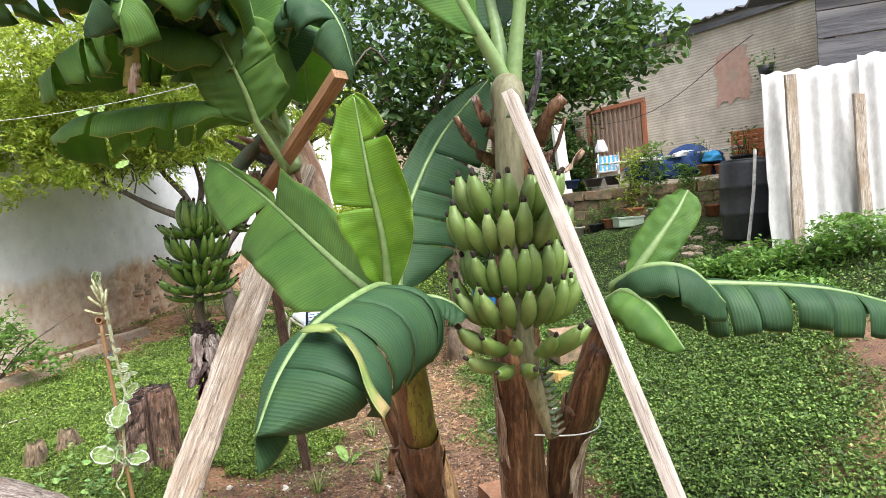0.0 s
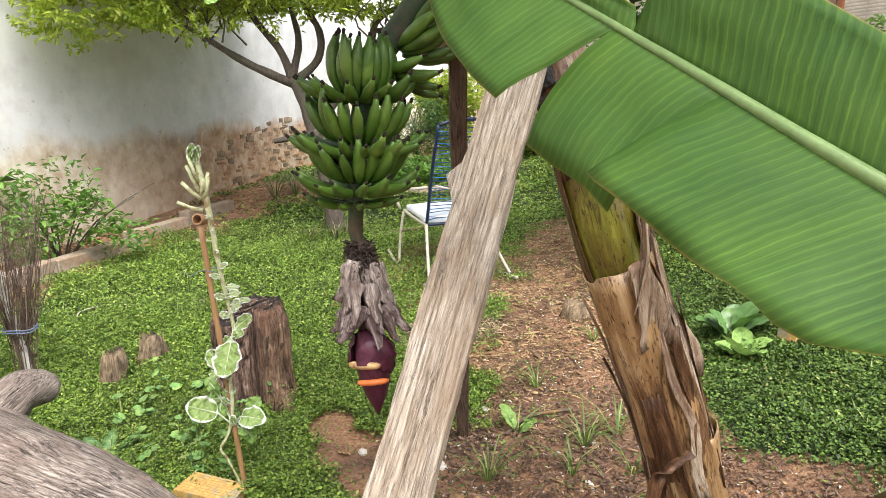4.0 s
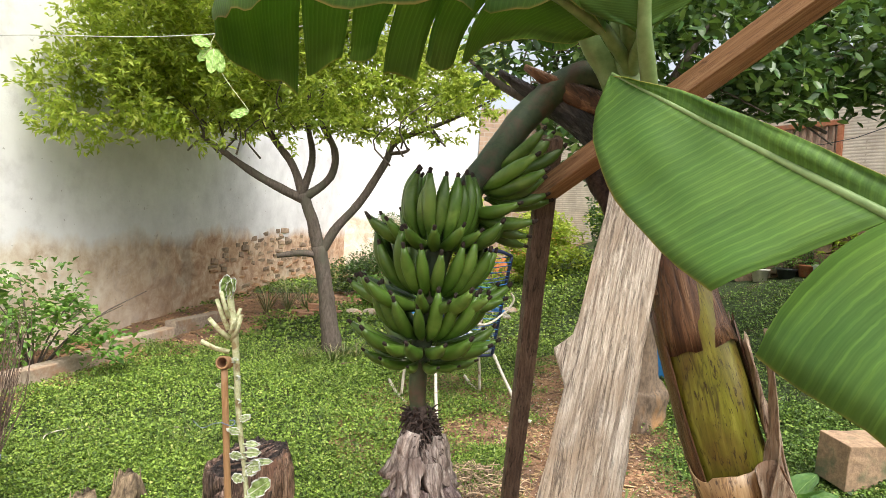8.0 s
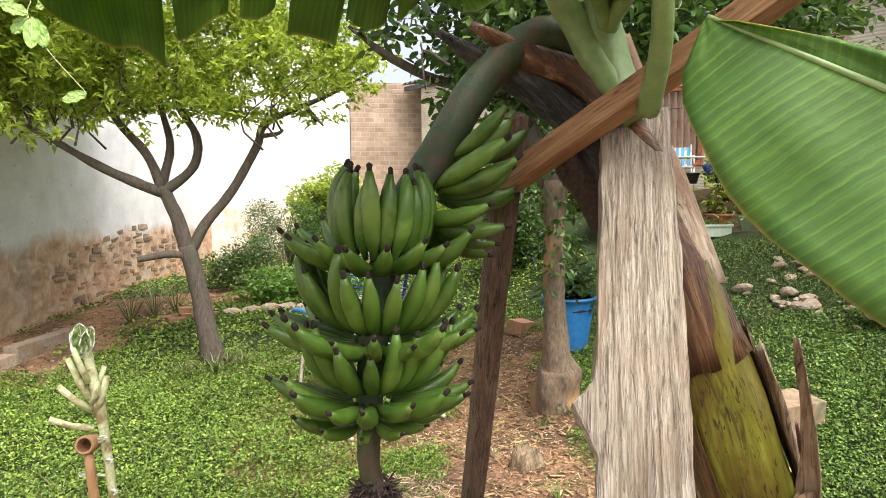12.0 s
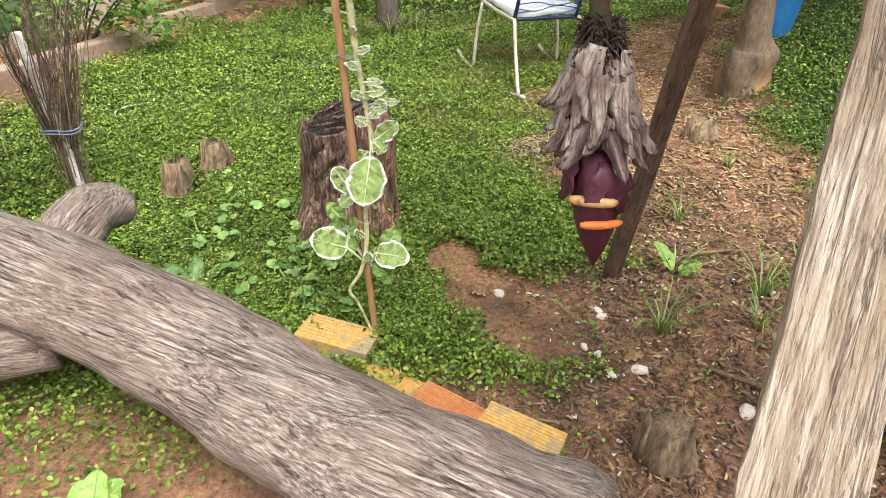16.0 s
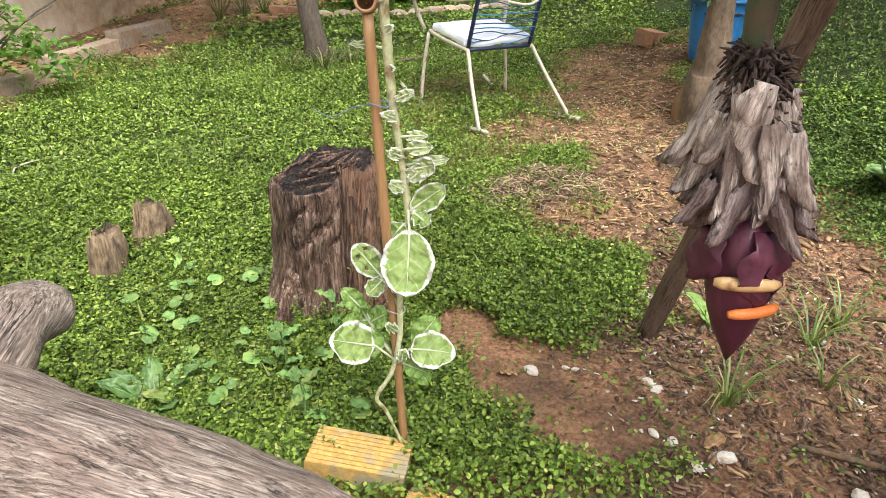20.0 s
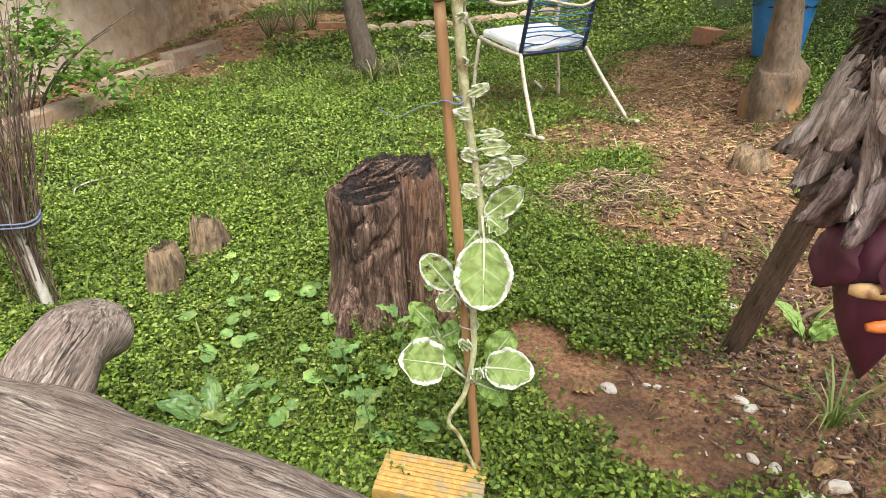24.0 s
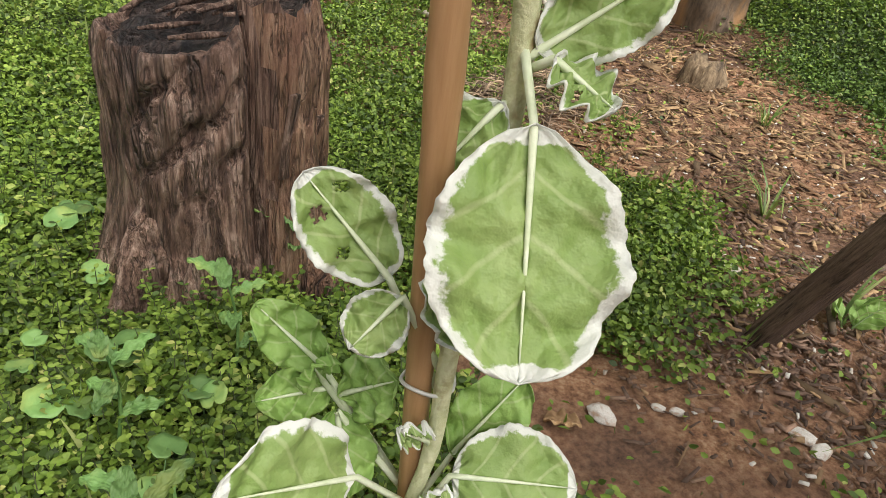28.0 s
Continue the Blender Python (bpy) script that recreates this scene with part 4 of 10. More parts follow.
    for j in range(ny):
        for i in range(nx):
            k = j * (nx + 1) + i
            Fc.append((k, k + 1, k + nx + 2, k + nx + 1))
    roof = part("roof", (V, Fc), M["boards_dark"], h, "dark corrugated roof sheets")
    md = roof.modifiers.new("thick", "SOLIDIFY")
    md.thickness = 0.012
    part("rafter_plate", box(14.0, 0.08, 0.1, 0.005, (0, -0.06, 4.24)), M["boards_dark"], h)
    return h


make_house()


def make_shed():
    a, b = Vector((6.12, 1.70, 0)), Vector((8.9, 0.18, 0))
    d = (b - a).normalized()
    m = Matrix((d, Vector((0, 0, 1)).cross(d), Vector((0, 0, 1)))).transposed().to_4x4()
    m.translation = a
    s = thing("shed", m, "lean-to shed of dark grey weathered boards", "shed")
    L = (b - a).length
    z = 0.9
    i = 0
    while z < 4.0:
        h = (0.24, 0.3, 0.27)[i % 3]
        part("plank", box(L, 0.03, h - 0.012, 0.004, (L / 2, 0.01 * (i % 2), z + h / 2)), M["boards_dark"], s)
        z += h
        i += 1
    for x in (0.12, L - 0.05):
        part("post", box(0.09, 0.09, 3.2, 0.008, (x, 0.07, 2.5)), M["boards_dark"], s)
    part("side_wall", box(0.04, 2.2, 3.2, 0.004, (L, 1.15, 2.5)), M["boards_dark"], s)
    part("roof", box(L + 0.6, 2.9, 0.05, 0.006, (L / 2, 1.0, 4.12)), M["boards_dark"], s)
    return s


make_shed()


def corrugated_sheet(a, b, tilt, H, label, dents):
    """A wavy sheet leaning on the shed: a and b are its bottom corners."""
    a, b = Vector(a), Vector(b)
    x = (b - a).normalized()
    yy = Vector((0, 0, 1)).cross(x)
    up = (Vector((0, 0, 1)) * math.cos(tilt) + yy * math.sin(tilt)).normalized()
    m = Matrix((x, x.cross(up) * -1, up)).transposed().to_4x4()
    m.translation = a
    L = (b - a).length
    nx, nz = int(L / 0.018), 14
    V, F = [], []
    for j in range(nz + 1):
        for i in range(nx + 1):
            u = L * i / nx
            top = H + 0.035 * noise.noise(Vector((u * 7, 0, dents)))
            w = u + (0.02 * noise.noise(Vector((j * 0.5, dents, 0))) if i in (0, nx) else 0)
            V.append((w, 0.028 * math.sin(u * 2 * math.pi / 0.177) + 0.02 * noise.noise(Vector((u, j * 0.3, dents))), top * j / nz))
    for j in range(nz):
        for i in range(nx):
            k = j * (nx + 1) + i
            F.append((k, k + 1, k + nx + 2, k + nx + 1))
    ob = part("corrugated_sheet", (V, F), M["sheet"], None, at=m)
    md = ob.modifiers.new("thick", "SOLIDIFY")
    md.thickness = 0.008
    return tagged(ob, label, "roof sheet", "sheets leaning on the shed")


corrugated_sheet((5.44, 1.62, 1.0), (6.35, 1.12, 0.98), 0.10, 1.78, "white corrugated fibre-cement sheet leaning on the shed", 1.0)
corrugated_sheet((6.1, 1.15, 0.98), (7.0, 0.62, 0.97), 0.12, 1.85, "weathered white corrugated sheet leaning on the shed", 2.0)
for x, y, tx, ty, h in ((5.62, 1.47, 5.68, 1.62, 1.72), (6.08, 1.18, 6.16, 1.36, 1.35)):
    bm, mm = beam_between((x, y, float(g(x, y)) - 0.03), (tx - 0.06, ty - 0.14, float(g(x, y)) + h), 0.11, 0.03, up=(0, 1, 0), wear=0.012)
    tagged(part("old_board", bm, M["board_grey"], None, at=mm), "rough grey slab of wood leaning on a corrugated sheet", "board", "boards on the sheets")

# ---- trees ----
def limb(parent, pts, radii, name="branch", mat="bark", seg=9, n=5, rough=0.18):
    p = smooth_path(pts, n)
    return part(name, tube(p, lerp_list(radii, len(p)), seg, rough, 7.0), M[mat], parent)


def crown_points(blobs, rng, n, shell=0.55):
    """Leaf places in lumpy clusters: more of them near the outside of each lump."""
    w = np.array([b[3] * b[4] * b[5] for b in blobs])
    ks = rng.choice(len(blobs), n, p=w / w.sum())
    d = rng.normal(size=(n, 3))
    d /= np.linalg.norm(d, axis=1, keepdims=True)
    r = rng.random(n) ** (1 / 3)
    r = np.where(rng.random(n) < shell, 0.7 + 0.38 * rng.random(n), r)
    B = np.array([b[:6] for b in blobs])[ks]
    p = B[:, :3] + d * r[:, None] * B[:, 3:6]
    keep = (np.sin(p[:, 0] * 6.1 + 2 * np.sin(p[:, 2] * 5)) + np.sin(p[:, 1] * 5.3 + p[:, 2] * 4.7) + rng.normal(size=n) * 0.7) > -0.75
    return p[keep]


def citrus_tree():
    rng = np.random.default_rng(11)
    base = G(-0.1, 5.2)
    t = thing("citrus_tree", base, "small citrus tree with forked trunk and bright yellow-green leaves", "tree")
    L = lambda pts: [Vector(p) - base for p in pts]
    limb(t, L([(-0.08, 5.2, 0.12), (-0.14, 5.2, 0.45), (-0.22, 5.2, 0.95), (-0.30, 5.2, 1.32)]), [0.13, 0.095, 0.085, 0.085], "trunk", seg=14)
    limb(t, L([(-0.30, 5.2, 1.28), (-0.38, 5.2, 1.6), (-0.5, 5.2, 1.9)]), [0.075, 0.07, 0.06])
    limb(t, L([(-0.48, 5.2, 1.83), (-0.9, 5.15, 2.02), (-1.2, 5.1, 2.2), (-1.5, 5.0, 2.4), (-2.0, 4.9, 2.6)]), [0.055, 0.045, 0.035, 0.025, 0.012])
    limb(t, L([(-0.5, 5.2, 1.87), (-0.62, 5.2, 2.2), (-0.85, 5.2, 2.5), (-1.1, 5.2, 2.9)]), [0.05, 0.045, 0.035, 0.015])
    limb(t, L([(-0.48, 5.2, 1.85), (-0.2, 5.2, 2.1), (-0.17, 5.2, 2.4), (-0.35, 5.2, 2.75), (-0.3, 5.2, 3.1)]), [0.05, 0.045, 0.04, 0.03, 0.015])
    limb(t, L([(-0.5, 5.2, 1.9), (-0.42, 5.3, 2.3), (-0.5, 5.4, 2.7), (-0.5, 5.4, 3.1)]), [0.045, 0.04, 0.03, 0.015])
    limb(t, L([(-0.27, 5.2, 1.25), (-0.1, 5.2, 1.55), (0.15, 5.2, 1.86), (0.4, 5.2, 2.3), (0.52, 5.2, 2.55), (1.1, 5.2, 2.82), (1.6, 5.2, 3.1)]), [0.055, 0.05, 0.048, 0.042, 0.036, 0.022, 0.01])
    limb(t, L([(0.43, 5.2, 2.4), (0.6, 5.1, 2.42), (0.66, 5.1, 2.46)]), [0.025, 0.02, 0.016], "twig")
    limb(t, L([(0.9, 5.2, 2.72), (1.0, 5.0, 2.55), (1.05, 5.0, 2.5)]), [0.018, 0.012, 0.008], "twig")
    limb(t, L([(-0.25, 5.2, 1.2), (-0.45, 5.15, 1.24), (-0.74, 5.1, 1.2)]), [0.04, 0.035, 0.03], "sawn_branch")
    for k in range(18):
        a = Vector((rng.uniform(-1.8, 1.0), 5.1 + rng.uniform(-0.3, 0.3), rng.uniform(2.2, 2.7)))
        limb(t, L([a, a + Vector((rng.uniform(-0.2, 0.2), rng.uniform(-0.2, 0.2), 0.25)), a + Vector((rng.uniform(-0.4, 0.4), rng.uniform(-0.4, 0.3), 0.6))]), [0.012, 0.009, 0.004], "twig", seg=5, n=3)
    blobs = [(-2.7, 4.6, 2.72, 0.45, 0.5, 0.36), (-2.3, 4.6, 2.9, 0.7, 0.7, 0.5), (-1.7, 4.7, 2.95, 0.7, 0.7, 0.55), (-2.3, 4.8, 3.4, 0.6, 0.6, 0.5), (-1.2, 4.9, 3.2, 0.7, 0.7, 0.6), (-0.5, 5.0, 3.15, 0.7, 0.7, 0.6),
             (0.2, 5.1, 3.1, 0.7, 0.7, 0.55), (0.9, 5.2, 3.2, 0.6, 0.6, 0.45), (1.4, 5.2, 3.15, 0.5, 0.5, 0.35), (-1.6, 4.9, 3.7, 0.7, 0.7, 0.5), (-0.6, 5.2, 3.8, 0.8, 0.7, 0.5), (0.4, 5.2, 3.7, 0.7, 0.7, 0.45),
             (-2.65, 4.5, 2.45, 0.40, 0.35, 0.20), (-1.9, 4.5, 2.5, 0.35, 0.35, 0.2), (-0.35, 5.0, 2.65, 0.5, 0.4, 0.2), (0.45, 5.0, 2.75, 0.5, 0.4, 0.2),
             # low front lumps, then unseen ones behind and above, added to shade the wall
             (-1.3, 4.6, 2.45, 0.45, 0.35, 0.22), (-2.4, 4.4, 2.38, 0.4, 0.35, 0.22), (-0.6, 4.7, 2.52, 0.4, 0.35, 0.2), (0.2, 4.8, 2.62, 0.4, 0.3, 0.2), (1.0, 5.0, 2.75, 0.4, 0.3, 0.2), (-2.3, 5.9, 3.1, 0.7, 0.7, 0.5), (-2.0, 6.6, 3.2, 0.7, 0.7, 0.5), (-1.7, 7.2, 3.3, 0.6, 0.6, 0.5), (-2.5, 5.2, 3.2, 0.6, 0.6, 0.5), (-2.1, 5.6, 3.0, 0.6, 0.6, 0.45), (-1.6, 6.2, 3.1, 0.7, 0.7, 0.5), (-1.2, 6.8, 3.2, 0.6, 0.6, 0.45), (-0.6, 6.2, 3.3, 0.8, 0.8, 0.5), (-1.5, 7.8, 3.4, 0.7, 0.8, 0.6), (-0.9, 7.4, 3.5, 0.7, 0.7, 0.5), (0.5, 6.0, 3.5, 0.8, 0.8, 0.5), (1.3, 5.8, 3.5, 0.6, 0.6, 0.45), (-1.9, 4.6, 3.3, 0.6, 0.5, 0.5), (-1.9, 4.4, 3.9, 0.8, 0.8, 0.5), (-1.0, 4.5, 4.0, 0.9, 0.8, 0.5), (-0.2, 4.8, 4.1, 0.9, 0.8, 0.5), (-2.3, 5.5, 3.8, 0.6, 0.9, 0.5), (-1.7, 6.5, 3.9, 0.8, 0.9, 0.5), (-2.0, 3.9, 3.7, 0.6, 0.6, 0.4)]
    ends = crown_points(blobs, rng, 6000, 0.7)
    k = rng.integers(9, 19, len(ends))
    p = np.repeat(ends, k, 0)
    out = np.repeat(rng.normal(size=ends.shape) * [1, 1, 0.5] + [0, 0, 0.25], k, 0)
    tips = rng.normal(size=p.shape) * 0.75 + out * 0.7
    p = p + out * rng.uniform(-0.09, 0.07, (len(p), 1)) + rng.normal(size=p.shape) * 0.022
    me = leaf_cloud("crown", p - np.array(base), rng.uniform(0.055, 0.10, len(p)), rng=rng, aspect=0.42, up=0.4, tips=tips)
    part("crown", me, M["citrus"], t)
    return t


citrus_tree()


def dark_tree():
    rng = np.random.default_rng(12)
    base = G(2.6, 2.9)
    t = thing("fruit_tree", base, "old fruit tree with a flared pale trunk and dark glossy leaves", "tree")
    L = lambda pts: [Vector(p) - base for p in pts]
    p = smooth_path(L([(2.6, 2.9, 0.02), (2.6, 2.9, 0.25), (2.6, 2.9, 0.42), (2.58, 2.88, 0.55), (2.55, 2.86, 1.0), (2.53, 2.83, 1.5), (2.5, 2.8, 1.9)]), 6)
    part("trunk", tube(p, lerp_list([0.20, 0.185, 0.165, 0.10, 0.078, 0.075, 0.095], len(p)), 24, 0.25, 5.0, flute=0.07, flutes=6), M["bark_pale"], t)
    limb(t, L([(2.5, 2.8, 1.85), (2.3, 2.85, 2.3), (2.0, 2.95, 2.85), (1.85, 3.0, 3.5)]), [0.09, 0.08, 0.07, 0.04])
    limb(t, L([(2.5, 2.8, 1.85), (2.8, 2.8, 2.35), (3.2, 2.8, 2.9), (3.5, 2.9, 3.6)]), [0.085, 0.075, 0.06, 0.03])
    limb(t, L([(2.1, 2.9, 2.65), (1.7, 2.9, 2.6), (1.3, 2.9, 2.75), (1.0, 2.9, 2.95)]), [0.05, 0.04, 0.03, 0.012])
    limb(t, L([(3.0, 2.8, 2.65), (3.6, 2.7, 2.95), (4.3, 2.6, 3.2)]), [0.05, 0.035, 0.012])
    limb(t, L([(2.3, 2.85, 2.3), (2.4, 2.5, 2.7), (2.6, 2.2, 3.2)]), [0.05, 0.035, 0.015])
    for k in range(22):
        a = Vector((rng.uniform(1.4, 4.3), 2.8 + rng.uniform(-0.5, 0.4), rng.uniform(2.5, 3.2)))
        limb(t, L([a, a + Vector((rng.uniform(-0.2, 0.2), rng.uniform(-0.3, 0.2), 0.1)), a + Vector((rng.uniform(-0.4, 0.4), rng.uniform(-0.5, 0.3), -0.15))]), [0.014, 0.01, 0.005], "twig", seg=5, n=3)
    blobs = [(1.5, 2.9, 3.2, 0.55, 0.5, 0.5), (2.1, 2.8, 2.95, 0.6, 0.6, 0.55), (2.7, 2.6, 3.0, 0.7, 0.7, 0.55), (3.4, 2.5, 3.05, 0.7, 0.7, 0.45), (4.1, 2.5, 3.15, 0.65, 0.6, 0.45), (4.7, 2.6, 3.4, 0.55, 0.55, 0.4),
             (2.2, 2.9, 3.7, 0.9, 0.8, 0.6), (3.3, 2.8, 3.8, 0.9, 0.8, 0.6), (4.2, 2.8, 3.9, 0.8, 0.8, 0.5), (1.9, 2.7, 2.5, 0.4, 0.4, 0.35), (3.0, 2.2, 2.75, 0.5, 0.4, 0.3), (3.8, 2.2, 2.85, 0.5, 0.4, 0.3), (2.3, 2.75, 2.2, 0.35, 0.3, 0.3)]
    p = crown_points(blobs, rng, 21000)
    me = leaf_cloud("crown", p - np.array(base), rng.uniform(0.07, 0.125, len(p)), rng=rng, aspect=0.46, up=0.3, droop=0.4, fold=0.08, oval=True)
    part("crown", me, M["dark_leaf"], t)
    # a creeper hangs about the upper trunk
    c = rng.normal(size=(420, 3)) * [0.11, 0.10, 0.26] + np.array(L([(2.54, 2.84, 1.62)])[0])
    tagged(part("creeper", leaf_cloud("creeper", c, rng.uniform(0.05, 0.10, 420), rng=rng, aspect=0.45, up=0.3, droop=0.6), M["dark_leaf"], t, "leafy creeper hanging about the trunk"), kind="stuff")
    return t


dark_tree()


def back_greenery():
    """Shrubs in the bed at the back, one thing each."""
    rng = np.random.default_rng(5)
    spec = [(0.55, 8.2, 0.9, 0.45, 0.5, "shrub_leaf", "low bushy kale and squash leaves in the back bed", 0.09), (1.4, 8.6, 0.9, 0.5, 0.5, "shrub_leaf", "low leafy vegetables in the back bed", 0.09), (0.1, 9.3, 0.8, 0.6, 0.9, "dark_leaf", "dark flowering shrub against the back wall", 0.06),
            (3.2, 9.5, 1.1, 0.8, 1.4, "citrus", "bright yellow-green shrub against the back wall", 0.1), (1.9, 11.0, 0.9, 0.8, 1.9, "citrus", "tall pale green shrub in front of the white wall", 0.12), (1.0, 10.5, 0.8, 0.7, 1.5, "rose_leaf", "grey-green rosemary bush beside the white back wall", 0.05),
            (4.6, 8.2, 1.1, 0.8, 1.2, "citrus", "variegated yellow shrub at the foot of the terrace", 0.08), (3.9, 6.7, 0.7, 0.6, 1.6, "dark_leaf", "tall climbing beans on stakes", 0.08), (5.6, 8.0, 1.3, 1.0, 1.9, "dark_leaf", "dense dark shrub beside the house", 0.1)]
    for x, y, rx, ry, h, mt, label, size in spec:
        b = G(x, y)
        t = thing("shrub", b, label, "shrub")
        n = int(2600 * (rx + ry) * h * 0.1 / size)
        blobs = [(rng.uniform(-rx * 0.6, rx * 0.6), rng.uniform(-ry * 0.5, ry * 0.5), rng.uniform(0.25, 0.8) * h, rx * 0.45, ry * 0.5, h * 0.28) for k in range(9)]
        p = crown_points(blobs, rng, n)
        p = p[p[:, 2] > 0.02]
        part("foliage", leaf_cloud("foliage", p, rng.uniform(size * 0.6, size * 1.2, len(p)), rng=rng, aspect=0.5, up=0.45), M[mt], t)
        st = [tube([Vector((0, 0, -0.05)), Vector((rng.uniform(-0.1, 0.1), 0, h * 0.4)), Vector((rng.uniform(-rx, rx) * 0.6, rng.uniform(-ry, ry) * 0.4, h * 0.8))], [0.02, 0.015, 0.006], 5) for k in range(6)]
        tagged(part("stem", join(*st), M["bark"], t), kind="stuff")


back_greenery()


def wall_bush():
    rng = np.random.default_rng(8)
    b = G(-2.75, 4.1)
    t = thing("flowering_bush", b, "light green leafy bush with tiny pale flower spikes beside the kerb", "bush")
    blobs = [(-0.45, 0.0, 0.62, 0.35, 0.3, 0.3), (0.0, 0.1, 0.78, 0.38, 0.35, 0.32), (0.3, 0.0, 0.5, 0.35, 0.3, 0.28), (0.7, -0.1, 0.3, 0.3, 0.25, 0.2), (-0.2, -0.3, 0.35, 0.35, 0.3, 0.25), (-0.7, 0.1, 0.3, 0.3, 0.3, 0.25)]
    p = crown_points(blobs, rng, 2300)
    p = p[p[:, 2] > 0.03]
    part("foliage", leaf_cloud("foliage", p, rng.uniform(0.05, 0.11, len(p)), rng=rng, aspect=0.5, up=0.5), M["shrub_leaf"], t)
    st = []
    for k in range(14):
        e = Vector((rng.uniform(-0.8, 0.9), rng.uniform(-0.3, 0.3), rng.uniform(0.4, 0.95)))
        st.append(tube(smooth_path([(0, 0, -0.04), e * 0.5 + Vector((0, 0, 0.1)), e], 3), [0.012, 0.008, 0.004], 5))
    tagged(part("stem", join(*st), M["bark"], t), kind="stuff")
    fl = []
    for k in range(3):
        e = Vector((rng.uniform(-0.3, 0.6), rng.uniform(-0.2, 0.2), rng.uniform(0.75, 0.95)))
        for j in range(5):
            q = e + Vector((rng.uniform(-0.012, 0.012), rng.uniform(-0.012, 0.012), j * 0.014))
            fl.append(tube([q, q + Vector((0.008, 0, 0.004)), q + Vector((0.012, 0, 0.01))], [0.003, 0.004, 0.002], 5))
    tagged(part("blossom", join(*fl), M["white_tube"], t), kind="stuff")


wall_bush()

# ---- banana plants ----
def blade(path, width, normal, n=40, across=9, droop=0.35, fold=0.0, sweep=0.25, splits=(), seed=0, wave=0.004, curl=0.0, taper=(0.25, 0.6), sides=(1.0, 1.0), gap=0.012, tatter=0, pleat=0.0):
    """A banana blade: a midrib path with two lamina halves. droop bends the halves down, splits are
    (where along, side, how deep) tears. Returns the mesh with UVs and the midrib path."""
    P = smooth_path(path, max(4, n // (len(path) - 1)))
    N = len(P)
    ends = [Vector(q).normalized() for q in (normal if hasattr(normal[0], "__len__") else (normal, normal))]
    rnd = random.Random(seed)
    V, F, UV = [], [], []
    tears = {}
    for at, side, depth in splits:
        tears.setdefault((max(1, min(N - 2, int(at * N))), side), depth)
    for k in range(2 * tatter):
        tears.setdefault((rnd.randrange(int(N * 0.12), int(N * 0.95)), (-1, 1)[k % 2]), 1 + rnd.uniform(0.0, 0.16))
    for side in (-1, 1):
        cols = []
        for i, p in enumerate(P):
            t = (P[min(i + 1, N - 1)] - P[max(i - 1, 0)]).normalized()
            nrm = ends[0].lerp(ends[1], i / (N - 1))
            b = t.cross(nrm).normalized() * side
            up = b.cross(t).normalized() * side
            if fold and side > 0:
                b, up = b * math.cos(fold) - up * math.sin(fold), up * math.cos(fold) + b * math.sin(fold)
            f = i / (N - 1)
            prof = min(1.0, (f / taper[0]) ** 0.55 if f < taper[0] else 1.0) * (1.0 if f < taper[1] else max(0.02, math.cos((f - taper[1]) / (1 - taper[1]) * math.pi / 2) ** 0.6))
            w = width * sides[(side + 1) // 2] * (sides[2] if len(sides) > 2 and side > 0 and f > 0.58 else 1.0) * prof * (1 + 0.05 * noise.noise(Vector((f * 9, side * 5, seed))))
            col = []
            for k in range(across):
                q = k / (across - 1)
                a = droop * q * (1 + 0.6 * noise.noise(Vector((f * 5, side * 3 + q, seed)))) + curl * q * q
                # integrate the droop as an arc
                if abs(a) > 1e-3:
                    off = b * (w * math.sin(a * q) / a) - up * (w * (1 - math.cos(a * q)) / a)
                else:
                    off = b * (w * q)
                off += t * (sweep * w * q)
                off += up * (pleat * math.sin(f * 24 + seed) * q ** 1.5)
                off += up * (wave * math.sin(f * 60 + 3 * q) * q * 0.5 + 0.02 * noise.noise(Vector((f * 12, q * 3, seed + side))) * q)
                col.append(p + off)
            cols.append((col, f))
        # separate strips at the tears: double the column and swing the strips apart
        strip = []
        cur = []
        for i, c in enumerate(cols):
            cur.append(c)
            if (i, side) in tears:
                strip.append((cur, tears[(i, side)]))
                cur = [([v.copy() for v in c[0]], c[1])]
        strip.append((cur, 0))
        for si, (cs, depth) in enumerate(strip):
            hang = (depth - 1) if depth > 1 else (rnd.uniform(-0.05, 0.28) * droop if len(strip) > 1 else 0)
            o = len(V)
            for ci, (col, f) in enumerate(cs):
                for k, v in enumerate(col):
                    q = k / (across - 1)
                    vv = v.copy()
                    if len(strip) > 1:
                        if hang > 0.3:
                            mid = col[0]
                            vv = mid + (vv - mid) * (1 - 0.55 * min(1, hang) * q)
                        vv.z -= hang * width * q * q
                        apart = gap * q ** 2 * width / 0.25
                        if ci == len(cs) - 1 and si < len(strip) - 1:
                            vv -= (P[-1] - P[0]).normalized() * apart
                        if ci == 0 and si > 0:
                            vv += (P[-1] - P[0]).normalized() * apart * 0.6
                    V.append(vv)
                    UV.append((f, 0.5 + side * 0.5 * q))
            for ci in range(len(cs) - 1):
                for k in range(across - 1):
                    a = o + ci * across + k
                    q = (a, a + across, a + across + 1, a + 1)
                    F.append(q if side > 0 else q[::-1])
    me = mesh_of("blade", V, F)
    uvl = me.uv_layers.new(name="UVMap")
    li = np.zeros(len(me.loops), int)
    me.loops.foreach_get("vertex_index", li)
    uvl.data.foreach_set("uv", np.array(UV)[li].ravel())
    return me, P


